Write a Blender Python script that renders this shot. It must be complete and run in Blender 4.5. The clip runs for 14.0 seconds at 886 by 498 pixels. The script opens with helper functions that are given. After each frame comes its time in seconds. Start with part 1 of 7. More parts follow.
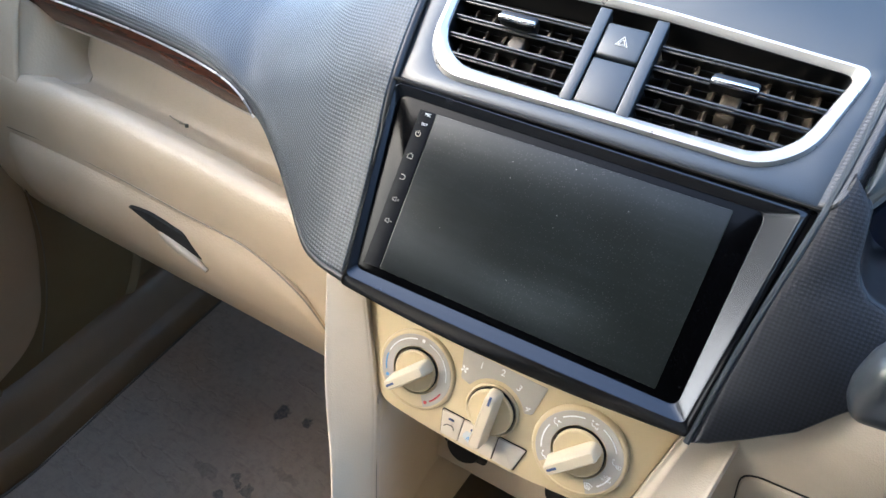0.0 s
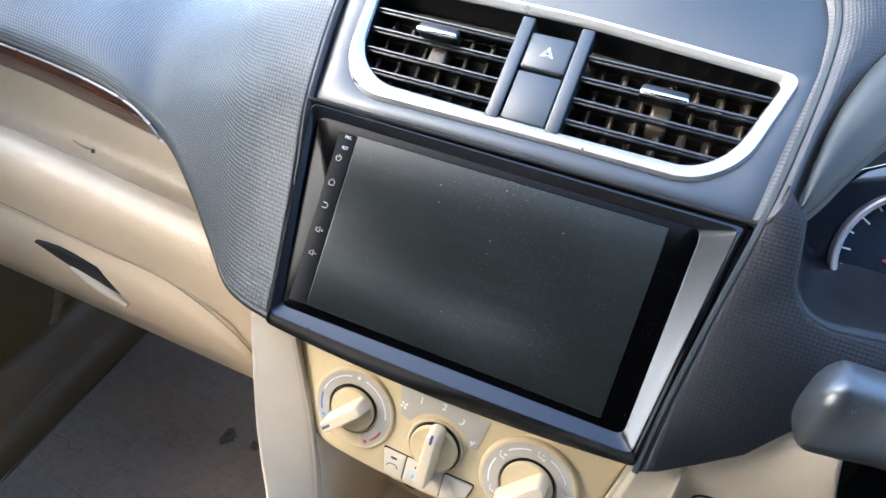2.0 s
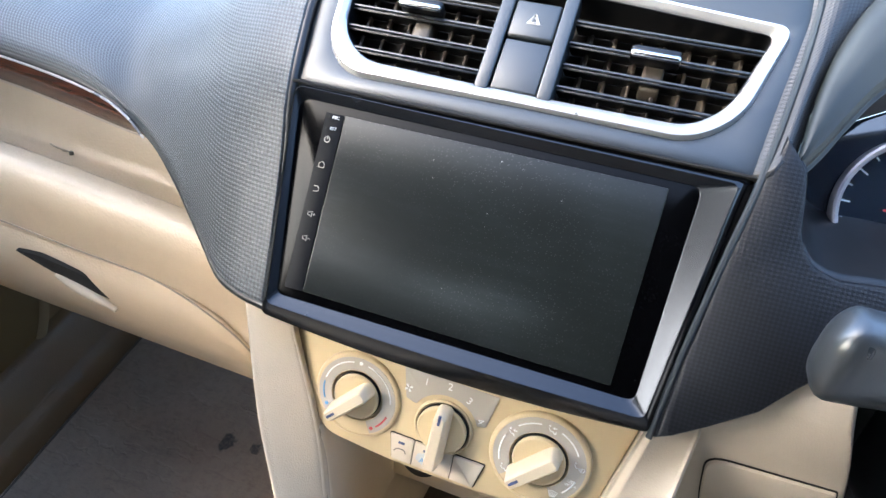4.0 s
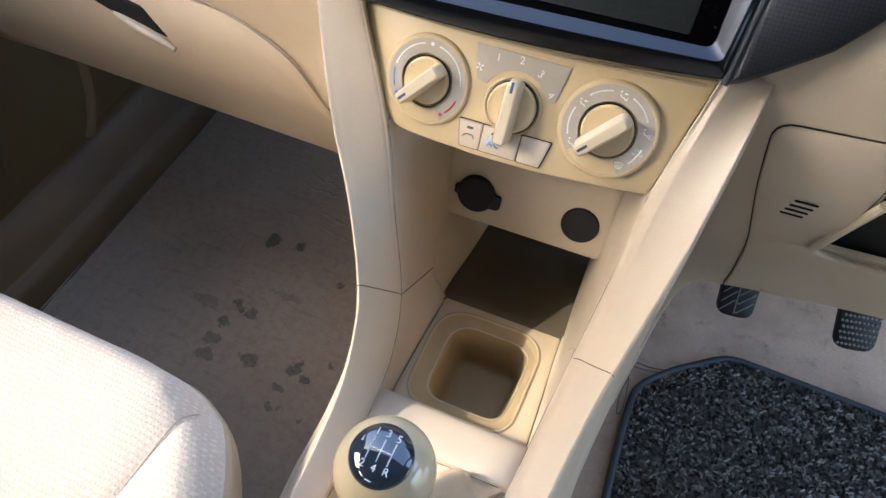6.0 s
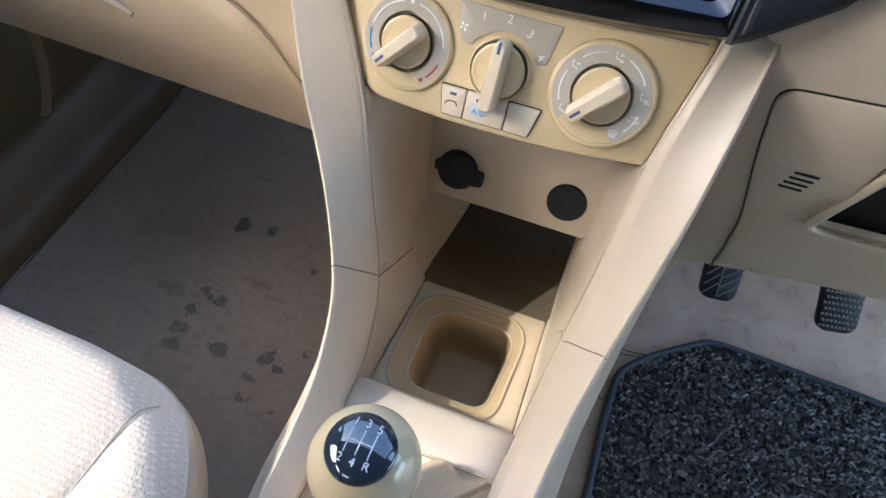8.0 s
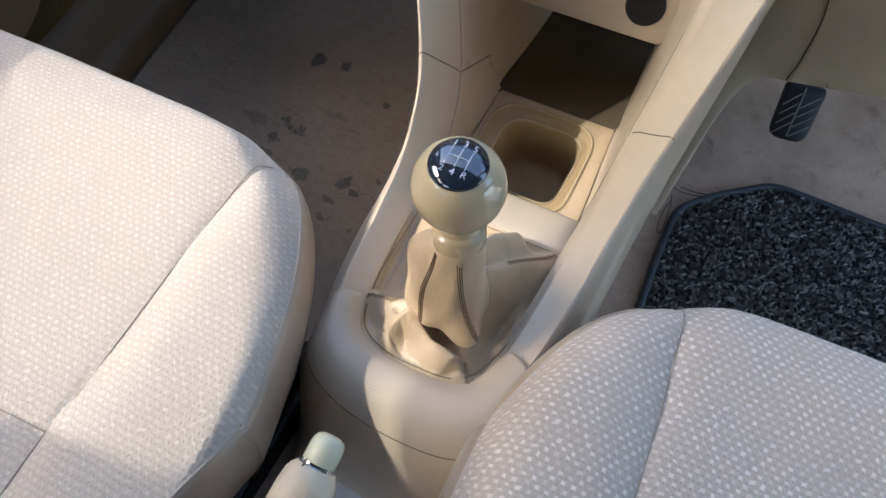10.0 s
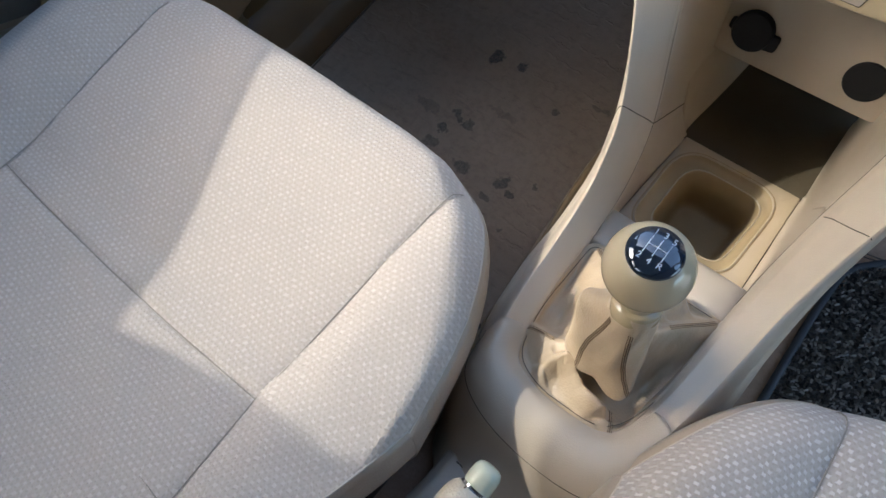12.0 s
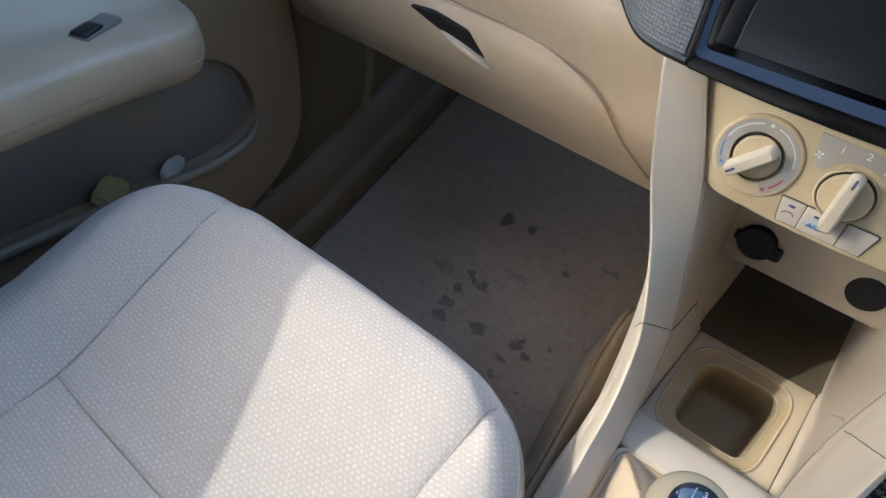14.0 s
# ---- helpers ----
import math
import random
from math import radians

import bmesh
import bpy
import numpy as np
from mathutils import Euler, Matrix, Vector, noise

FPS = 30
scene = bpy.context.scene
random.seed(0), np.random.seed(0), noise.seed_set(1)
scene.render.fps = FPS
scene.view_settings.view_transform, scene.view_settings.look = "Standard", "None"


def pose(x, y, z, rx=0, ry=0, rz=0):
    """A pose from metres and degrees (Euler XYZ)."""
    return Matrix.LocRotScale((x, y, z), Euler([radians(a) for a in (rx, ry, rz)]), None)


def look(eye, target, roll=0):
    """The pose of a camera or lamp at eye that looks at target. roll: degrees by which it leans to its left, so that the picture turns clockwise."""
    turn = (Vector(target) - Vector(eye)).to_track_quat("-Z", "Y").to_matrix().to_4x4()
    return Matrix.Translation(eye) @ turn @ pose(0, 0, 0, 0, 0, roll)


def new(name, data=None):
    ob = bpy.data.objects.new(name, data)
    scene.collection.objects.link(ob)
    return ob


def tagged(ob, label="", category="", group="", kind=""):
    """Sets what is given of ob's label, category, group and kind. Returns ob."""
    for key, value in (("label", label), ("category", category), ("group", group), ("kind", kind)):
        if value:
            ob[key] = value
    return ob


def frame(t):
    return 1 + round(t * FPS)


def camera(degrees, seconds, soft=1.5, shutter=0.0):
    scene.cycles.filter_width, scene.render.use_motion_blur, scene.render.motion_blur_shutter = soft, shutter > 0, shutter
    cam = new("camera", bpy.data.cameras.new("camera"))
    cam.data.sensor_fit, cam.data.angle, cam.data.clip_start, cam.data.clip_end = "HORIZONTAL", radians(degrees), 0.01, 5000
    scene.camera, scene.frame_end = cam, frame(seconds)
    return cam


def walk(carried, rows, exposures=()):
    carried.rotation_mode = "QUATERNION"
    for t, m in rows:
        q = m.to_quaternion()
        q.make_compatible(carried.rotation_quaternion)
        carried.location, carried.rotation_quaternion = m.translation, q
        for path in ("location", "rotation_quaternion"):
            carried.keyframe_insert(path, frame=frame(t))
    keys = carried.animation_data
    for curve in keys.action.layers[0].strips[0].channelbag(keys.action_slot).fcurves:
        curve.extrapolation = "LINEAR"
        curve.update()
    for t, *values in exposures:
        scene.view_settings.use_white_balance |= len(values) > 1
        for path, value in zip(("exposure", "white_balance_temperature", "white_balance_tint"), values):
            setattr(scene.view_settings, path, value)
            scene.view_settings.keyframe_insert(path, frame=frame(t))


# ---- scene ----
cam = camera(71.2, 14.0)
PATH = [
    (0.0, (0.0691, -0.2693, 0.8007), (-0.1042, 0.1181, 0.5362), 9.24),
    (0.5, (0.0586, -0.2576, 0.7941), (-0.0939, 0.1355, 0.5254), 9.96),
    (1.0, (0.0603, -0.2444, 0.8125), (-0.0856, 0.1542, 0.5481), 9.81),
    (1.5, (0.0629, -0.2397, 0.8136), (-0.0764, 0.1602, 0.5478), 9.10),
    (2.0, (0.0653, -0.2362, 0.8104), (-0.0704, 0.1641, 0.5433), 8.59),
    (4.5, (0.0599, -0.2401, 0.7904), (-0.0643, 0.1625, 0.5213), 5.73),
    (5.0, (0.0589, -0.2536, 0.7763), (-0.0618, 0.1397, 0.4921), 5.66),
    (5.5, (0.0658, -0.2876, 0.7340), (-0.0512, 0.0843, 0.4210), 6.00),
    (6.0, (0.0712, -0.3219, 0.6988), (-0.0438, 0.0301, 0.3629), 6.61),
    (6.5, (0.0574, -0.3104, 0.6932), (-0.0530, 0.0524, 0.3674), 7.60),
    (7.0, (0.0565, -0.2992, 0.6900), (-0.0443, 0.0722, 0.3708), 8.41),
    (9.5, (0.0786, -0.3529, 0.6572), (-0.0036, -0.0563, 0.2632), 8.29),
    (10.0, (0.0791, -0.3834, 0.6591), (-0.0215, -0.1090, 0.2535), 6.52),
    (10.5, (0.1041, -0.4528, 0.6510), (-0.0381, -0.2092, 0.2381), 1.29),
    (11.0, (0.1105, -0.4867, 0.6507), (-0.0570, -0.2725, 0.2311), -1.52),
    (11.5, (0.0817, -0.4620, 0.6707), (-0.0817, -0.2584, 0.2443), 1.10),
    (12.0, (0.0345, -0.3865, 0.7078), (-0.1324, -0.1810, 0.2837), 1.18),
    (12.5, (0.0091, -0.3705, 0.7368), (-0.1713, -0.1489, 0.3265), 1.12),
    (13.0, (-0.0042, -0.3651, 0.7516), (-0.1929, -0.1323, 0.3513), 1.03),
    (13.5, (-0.0133, -0.3641, 0.7713), (-0.2116, -0.1196, 0.3828), 0.82),
    (14.0, (-0.0173, -0.3656, 0.7763), (-0.2265, -0.1080, 0.4024), 0.64),
]
EXPOSURES = [
    (0.0, 3.38, 6000, 5), (0.5, 3.48, 5900, 5), (2.0, 3.54, 5850, 5), (4.5, 3.54, 6100, 7), (5.0, 3.54, 6300, 8), (5.5, 3.46, 6750, 10), (6.0, 3.30, 6400, 9), (6.5, 3.22, 6150, 8),
    (7.0, 3.30, 5650, 6), (9.5, 2.96, 6350, 9), (10.5, 2.86, 6100, 7), (11.5, 2.82, 6100, 7), (12.0, 2.66, 6000, 6), (13.0, 2.74, 5750, 4), (14.0, 2.76, 5700, 4),
]
walk(cam, [(t, look(eye, target, roll)) for t, eye, target, roll in PATH], EXPOSURES)

# ---- light: clear sky, low afternoon sun through the passenger's window ----
SUN_HEADING = Vector((1.0, 0.72, -0.93)).normalized()
world = bpy.data.worlds.new("world")
scene.world = world
world.use_nodes = True
wn = world.node_tree
sky = wn.nodes.new("ShaderNodeTexSky")
sky.sky_type = "NISHITA"
sky.sun_disc = False
sky.sun_elevation = math.asin(-SUN_HEADING.z)
sky.dust_density = 3.0
sky.sun_rotation = math.atan2(-SUN_HEADING.x, -SUN_HEADING.y)
wn.links.new(sky.outputs[0], wn.nodes["Background"].inputs[0])
wn.nodes["Background"].inputs[1].default_value = 0.15
sun = new("sun", bpy.data.lights.new("sun", "SUN"))
sun.data.energy, sun.data.angle, sun.data.color = 0.43, radians(0.6), (1.0, 0.94, 0.85)
sun.matrix_world = look((-3, -1, 3), Vector((-3, -1, 3)) + SUN_HEADING)


# ---- materials ----
class Nodes:
    """A small builder for node materials."""

    def __init__(self, name):
        self.mat = bpy.data.materials.new(name)
        self.mat.use_nodes = True
        self.tree = self.mat.node_tree
        self.bsdf = self.tree.nodes["Principled BSDF"]
        self.coord = self.tree.nodes.new("ShaderNodeTexCoord")

    def add(self, kind, **props):
        n = self.tree.nodes.new(kind)
        for k, v in props.items():
            if k == "operation":
                n.operation = v
            elif k == "feature":
                n.feature = v
            elif k == "data_type":
                n.data_type = v
            elif k == "blend_type":
                n.blend_type = v
        return n

    def link(self, a, b):
        self.tree.links.new(a, b)

    def put(self, socket, value):
        if isinstance(value, bpy.types.NodeSocket):
            self.link(value, socket)
        else:
            socket.default_value = value

    def math(self, op, a, b=0.0, c=0.0):
        n = self.add("ShaderNodeMath", operation=op)
        self.put(n.inputs[0], a), self.put(n.inputs[1], b), self.put(n.inputs[2], c)
        return n.outputs[0]

    def noise(self, scale, detail=3.0, rough=0.55, vector=None):
        n = self.add("ShaderNodeTexNoise")
        self.link(vector or self.coord.outputs["Object"], n.inputs["Vector"])
        n.inputs["Scale"].default_value, n.inputs["Detail"].default_value, n.inputs["Roughness"].default_value = scale, detail, rough
        return n.outputs["Fac"]

    def voronoi(self, scale, feature="F1", vector=None):
        n = self.add("ShaderNodeTexVoronoi", feature=feature)
        self.link(vector or self.coord.outputs["Object"], n.inputs["Vector"])
        n.inputs["Scale"].default_value = scale
        return n.outputs["Distance"]

    def ramp(self, value, a, b, lo=0.0, hi=1.0):
        n = self.add("ShaderNodeMapRange")
        self.put(n.inputs["Value"], value)
        for key, v in (("From Min", a), ("From Max", b), ("To Min", lo), ("To Max", hi)):
            n.inputs[key].default_value = v
        return n.outputs[0]

    def mix(self, fac, a, b):
        n = self.add("ShaderNodeMix", data_type="RGBA")
        self.put(n.inputs[0], fac)
        self.put(n.inputs[6], (*a, 1) if isinstance(a, tuple) else a)
        self.put(n.inputs[7], (*b, 1) if isinstance(b, tuple) else b)
        return n.outputs[2]

    def bump(self, height, strength, distance):
        n = self.add("ShaderNodeBump")
        n.inputs["Strength"].default_value, n.inputs["Distance"].default_value = strength, distance
        self.put(n.inputs["Height"], height)
        self.link(n.outputs[0], self.bsdf.inputs["Normal"])

    def done(self, color, rough, metal=0.0, spec=0.5):
        self.put(self.bsdf.inputs["Base Color"], (*color, 1) if isinstance(color, tuple) else color)
        self.put(self.bsdf.inputs["Roughness"], rough)
        self.bsdf.inputs["Metallic"].default_value = metal
        self.bsdf.inputs["Specular IOR Level"].default_value = spec
        return self.mat


def shade(c, k):
    return tuple(min(1.0, v * k) for v in c)


def plastic(name, color, rough=0.45, grain=900.0, relief=0.25, dirt=0.12, spec=0.5):
    """Moulded plastic with a fine pebbled grain, faint handling marks and dust."""
    n = Nodes(name)
    large = n.ramp(n.noise(7, 4), 0.3, 0.7)
    fine = n.noise(60, 4)
    base = n.mix(large, shade(color, 1 - dirt), shade(color, 1 + 0.4 * dirt))
    base = n.mix(n.ramp(fine, 0.55, 0.8, 0, 0.25), base, shade(color, 0.8))
    n.bump(n.math("ADD", n.voronoi(grain), n.math("MULTIPLY", fine, 0.4)), relief, 0.0004)
    return n.done(base, n.ramp(n.noise(18, 3), 0.3, 0.7, rough - 0.06, rough + 0.08), spec=spec)


BEIGE = (0.50, 0.42, 0.315)
m_beige = plastic("beige_plastic", BEIGE, 0.42, 1100)
m_beige_soft = plastic("beige_grained_plastic", (0.62, 0.49, 0.335), 0.4, 420, 0.5)
m_panel = plastic("cream_panel_plastic", (0.58, 0.46, 0.27), 0.35, 1500, 0.1)
m_tray = plastic("ochre_tray_plastic", (0.46, 0.365, 0.235), 0.4, 900, 0.25, 0.2)
m_side = plastic("taupe_side_plastic", (0.42, 0.345, 0.26), 0.5, 700, 0.3)
m_kneelid = plastic("beige_lid_plastic", (0.54, 0.45, 0.335), 0.45, 1100)
m_black = plastic("black_plastic", (0.004, 0.0043, 0.005), 0.34, 1200, 0.12, 0.2, 0.4)
m_black_soft = plastic("matt_black_plastic", (0.005, 0.0055, 0.007), 0.38, 1400, 0.1, 0.25, 0.5)
m_fascia = plastic("charcoal_fascia_plastic", (0.012, 0.0165, 0.0200), 0.36, 1600, 0.08, 0.15, 0.6)
for m_ in (m_fascia,):
    m_.node_tree.nodes["Principled BSDF"].inputs["Coat Weight"].default_value = 0.1
    m_.node_tree.nodes["Principled BSDF"].inputs["Coat Roughness"].default_value = 0.38
    m_.node_tree.nodes["Principled BSDF"].inputs["IOR"].default_value = 1.6
m_rubber = plastic("black_rubber", (0.005, 0.0053, 0.006), 0.55, 700, 0.3, 0.12, 0.4)
m_dark = plastic("dark_duct", (0.008, 0.007, 0.0065), 0.7, 500, 0.2)
m_duct = plastic("brown_black_duct", (0.020, 0.016, 0.012), 0.6, 500, 0.2)
m_clip = plastic("tan_clip_metal", (0.30, 0.25, 0.17), 0.35, 900, 0.1)
m_mid = plastic("grey_plastic", (0.16, 0.145, 0.12), 0.5, 800)
m_vane = plastic("brown_vane_plastic", (0.105, 0.085, 0.066), 0.5, 800)
m_scale = plastic("grey_scale_plastic", (0.42, 0.38, 0.32), 0.4, 1500, 0.1)
m_cap = plastic("cream_button_plastic", (0.52, 0.51, 0.36), 0.2, 2000, 0.05)
m_pointer = plastic("cream_pointer_plastic", (0.60, 0.50, 0.345), 0.38, 1600, 0.1, 0.1)
m_key = plastic("worn_cream_key_plastic", (0.56, 0.48, 0.37), 0.4, 1500, 0.1, 0.25)
m_white = plastic("white_print", (0.8, 0.8, 0.78), 0.5, 1500, 0.05)
m_print = plastic("worn_grey_print", (0.50, 0.52, 0.53), 0.4, 1500, 0.05)
m_bluepaint = plastic("blue_print", (0.10, 0.28, 0.55), 0.5, 1500, 0.05)
m_redpaint = plastic("red_print", (0.55, 0.06, 0.07), 0.5, 1500, 0.05)
m_navy = plastic("navy_print", (0.06, 0.08, 0.16), 0.5, 1500, 0.05)
m_red = plastic("red_plastic", (0.74, 0.012, 0.014), 0.4, 1600, 0.08, 0.12, 0.3)
m_paperY = plastic("yellow_paper", (0.28, 0.25, 0.11), 0.8, 200, 0.4)
m_paperW = plastic("white_paper", (0.36, 0.35, 0.31), 0.8, 200, 0.4)


def gloss(name, color, rough, metal=0.0, spec=0.5, smudge=0.08):
    n = Nodes(name)
    r = n.ramp(n.noise(40, 4), 0.35, 0.75, max(0.02, rough - smudge / 2), rough + smudge)
    return n.done(n.mix(n.noise(15, 3), shade(color, 0.92), shade(color, 1.05)), r, metal, spec)


m_chrome = gloss("chrome", (0.75, 0.75, 0.76), 0.12, 1.0)
m_satin = gloss("satin_silver_paint", (0.68, 0.67, 0.655), 0.30, 0.7)
m_knob = gloss("glossy_cream_resin", (0.45, 0.365, 0.225), 0.05, 0, 0.7, 0.03)
m_badge = gloss("black_enamel", (0.014, 0.022, 0.036), 0.05, 0, 1.0, 0.04)
m_frame = gloss("glossy_black_frame", (0.003, 0.0033, 0.004), 0.16, 0.0, 0.5, 0.02)
m_facet = gloss("polished_black_facet", (0.030, 0.033, 0.039), 0.26, 0.8, 0.5, 0.02)
m_ring = gloss("grey_ring", (0.45, 0.42, 0.44), 0.35, 0.3)
m_needle = gloss("red_needle", (0.5, 0.03, 0.02), 0.4)


def screen_glass(name, color, tint, rough, spec, dusty):
    """Dusty switched-off touch glass with smears and a few specks."""
    n = Nodes(name)
    o = n.coord.outputs["Object"]
    speck = n.math("LESS_THAN", n.voronoi(260, vector=o), 0.10)
    keep = n.math("GREATER_THAN", n.noise(38, 2), 0.62)
    speck = n.math("MULTIPLY", speck, keep)
    # wiping marks run across the glass, over broad smears
    wipe = n.add("ShaderNodeMapping")
    n.link(o, wipe.inputs[0])
    wipe.inputs["Rotation"].default_value = (0, 0.5, 0.4)
    wipe.inputs["Scale"].default_value = (14, 90, 90)
    streak = n.ramp(n.noise(2.0, 5, 0.65, wipe.outputs[0]), 0.45, 0.75)
    smear = n.math("MULTIPLY", n.ramp(n.noise(16, 4, 0.6), 0.3, 0.8), n.math("ADD", n.math("MULTIPLY", streak, 0.7), 0.3))
    base = n.mix(smear, color, tint)
    # dust lying in drifts, finer and thicker in places
    drift = n.ramp(n.noise(14, 5, 0.7), 0.35, 0.70)
    dust = n.math("MULTIPLY", n.math("LESS_THAN", n.voronoi(620, vector=o), 0.20), drift)
    base = n.mix(n.math("MULTIPLY", dust, dusty * 0.25), base, (0.30, 0.30, 0.28))
    base = n.mix(n.math("MULTIPLY", speck, dusty), base, (0.35, 0.35, 0.33))
    return n.done(base, rough, 0, spec)


m_lcd = screen_glass("dark_display_glass", (0.0085, 0.0100, 0.0092), (0.023, 0.028, 0.028), 0.28, 0.28, 0.5)
m_strip = screen_glass("black_glass_border", (0.001, 0.001, 0.0012), (0.002, 0.002, 0.0025), 0.16, 0.09, 0.06)


def wood(name):
    n = Nodes(name)
    m = n.add("ShaderNodeMapping")
    n.link(n.coord.outputs["Object"], m.inputs[0])
    m.inputs["Scale"].default_value = (12, 90, 90)
    g = n.noise(3.0, 6, 0.65, m.outputs[0])
    base = n.mix(n.ramp(g, 0.3, 0.7), (0.028, 0.008, 0.005), (0.115, 0.036, 0.016))
    return n.done(base, 0.22, 0, 0.5)


m_wood = wood("burr_wood_trim")


def cells(name, color, pitch, rough=0.42, relief=0.8, spec=0.55, uv=False):
    """Black dashboard skin with small raised lozenges in staggered rows."""
    n = Nodes(name)
    at = n.add("ShaderNodeSeparateXYZ")
    n.link(n.coord.outputs["UV" if uv else "Object"], at.inputs[0])
    k = math.pi / pitch
    if uv:
        across, along = at.outputs[0], at.outputs[1]
    else:
        across = at.outputs[0]
        along = n.math("ADD", n.math("MULTIPLY", at.outputs[1], 0.53), n.math("MULTIPLY", at.outputs[2], 0.85))
    a = n.math("SINE", n.math("MULTIPLY", n.math("ADD", across, along), k))
    b = n.math("SINE", n.math("MULTIPLY", n.math("SUBTRACT", across, along), k))
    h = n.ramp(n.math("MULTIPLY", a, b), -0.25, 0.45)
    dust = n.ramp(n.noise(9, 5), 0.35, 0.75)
    # groove shade painted in: a quarter of the colour between the lozenges
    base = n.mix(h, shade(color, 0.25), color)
    base = n.mix(n.math("MULTIPLY", dust, 0.12), base, shade(color, 2.0))
    n.bump(h, relief, 0.0006)
    return n.done(base, n.ramp(dust, 0, 1, rough - 0.03, rough + 0.06), 0, spec)


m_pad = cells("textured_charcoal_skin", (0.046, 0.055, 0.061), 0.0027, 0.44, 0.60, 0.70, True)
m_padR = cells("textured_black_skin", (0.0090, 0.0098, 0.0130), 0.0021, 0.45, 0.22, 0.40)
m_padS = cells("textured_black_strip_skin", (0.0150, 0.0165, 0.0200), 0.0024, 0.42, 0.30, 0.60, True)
m_frame.node_tree.nodes["Principled BSDF"].inputs["IOR"].default_value = 1.5


def fabric(name, color, dot, pitch):
    """Woven seat cloth: fine twill with rows of small pale woven flecks."""
    n = Nodes(name)
    uv = n.add("ShaderNodeSeparateXYZ")
    n.link(n.coord.outputs["UV"], uv.inputs[0])
    wob = n.math("MULTIPLY", n.math("SUBTRACT", n.noise(110, 2), 0.5), pitch * 0.9)
    u = n.math("DIVIDE", n.math("ADD", uv.outputs[0], wob), pitch)
    v = n.math("DIVIDE", n.math("ADD", uv.outputs[1], wob), pitch * 0.70)
    row = n.math("FLOOR", v)
    u2 = n.math("ADD", u, n.math("MULTIPLY", n.math("FRACT", n.math("MULTIPLY", row, 0.5)), 1.0))
    fu = n.math("ABSOLUTE", n.math("SUBTRACT", n.math("FRACT", u2), 0.5))
    fv = n.math("ABSOLUTE", n.math("SUBTRACT", n.math("FRACT", v), 0.5))
    inside = n.math("MULTIPLY", n.ramp(fu, 0.14, 0.27, 1, 0), n.ramp(fv, 0.20, 0.36, 1, 0))
    twill = n.ramp(n.math("SINE", n.math("MULTIPLY", n.math("ADD", n.math("MULTIPLY", u, 1.5), v), 2 * math.pi)), -0.2, 0.8)
    cell = n.add("ShaderNodeCombineXYZ")
    n.link(n.math("FLOOR", u2), cell.inputs[0]), n.link(row, cell.inputs[1])
    wn_ = n.add("ShaderNodeTexWhiteNoise")
    n.link(cell.outputs[0], wn_.inputs["Vector"])
    strong = n.math("POWER", n.ramp(wn_.outputs["Value"], 0.0, 1.0, 0.45, 1.0), 1.6)
    fleck = n.math("MULTIPLY", inside, strong)
    # small knit pits between the flecks
    pu = n.math("ABSOLUTE", n.math("SUBTRACT", n.math("FRACT", n.math("ADD", n.math("MULTIPLY", u2, 2.0), 0.5)), 0.5))
    pv = n.math("ABSOLUTE", n.math("SUBTRACT", n.math("FRACT", n.math("ADD", n.math("MULTIPLY", v, 1.0), 0.5)), 0.5))
    pit = n.math("MULTIPLY", n.ramp(pu, 0.10, 0.32, 1, 0), n.ramp(pv, 0.08, 0.30, 1, 0))
    soil = n.ramp(n.noise(5, 5, 0.6), 0.35, 0.75)
    fuzz = n.noise(1500, 2)
    base = n.mix(n.ramp(fuzz, 0.35, 0.65, 0, 0.30), color, shade(color, 0.80))
    base = n.mix(n.math("MULTIPLY", soil, 0.25), base, shade(color, 0.82))
    base = n.mix(n.math("MULTIPLY", pit, 0.30), base, shade(color, 0.68))
    base = n.mix(n.math("MULTIPLY", twill, 0.14), base, shade(color, 0.72))
    base = n.mix(n.math("MULTIPLY", fleck, 0.7), base, dot)
    h = n.math("SUBTRACT", n.math("ADD", n.math("MULTIPLY", fleck, 0.9), n.math("MULTIPLY", fuzz, 0.6)), n.math("MULTIPLY", pit, 0.9))
    n.bump(h, 0.5, 0.0006)
    n.bsdf.inputs["Sheen Weight"].default_value = 0.25
    n.bsdf.inputs["Sheen Roughness"].default_value = 0.5
    return n.done(base, 0.9, 0, 0.2)


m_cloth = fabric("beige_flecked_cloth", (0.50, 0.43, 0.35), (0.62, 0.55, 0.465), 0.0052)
# the same cloth for the driver's seat, its shade put into the colour
m_cloth_shade = fabric("shaded_flecked_cloth", (0.44, 0.382, 0.318), (0.74, 0.69, 0.62), 0.0052)


def leather(name, color):
    n = Nodes(name)
    n.bump(n.math("ADD", n.voronoi(650), n.math("MULTIPLY", n.noise(120, 4), 0.8)), 0.35, 0.0006)
    base = n.mix(n.ramp(n.noise(25, 5), 0.3, 0.7), shade(color, 0.85), shade(color, 1.05))
    return n.done(base, 0.38, 0, 0.5)


m_leather = leather("tan_leatherette", (0.50, 0.385, 0.25))
m_grip = leather("beige_grip_leatherette", (0.50, 0.415, 0.29))
m_vinyl = leather("taupe_vinyl", (0.37, 0.295, 0.215))
m_stitch = plastic("brown_thread", (0.20, 0.135, 0.08), 0.8, 1200)
m_piping = plastic("cream_piping", (0.52, 0.45, 0.36), 0.7, 1500)
m_seam = plastic("seam_shadow_line", (0.10, 0.085, 0.065), 0.9, 900)
m_sewn = plastic("grey_beige_thread", (0.30, 0.26, 0.21), 0.9, 900)
m_stalk = plastic("grey_stalk_plastic", (0.03, 0.034, 0.038), 0.3, 1500, 0.1, 0.12, 1.0)
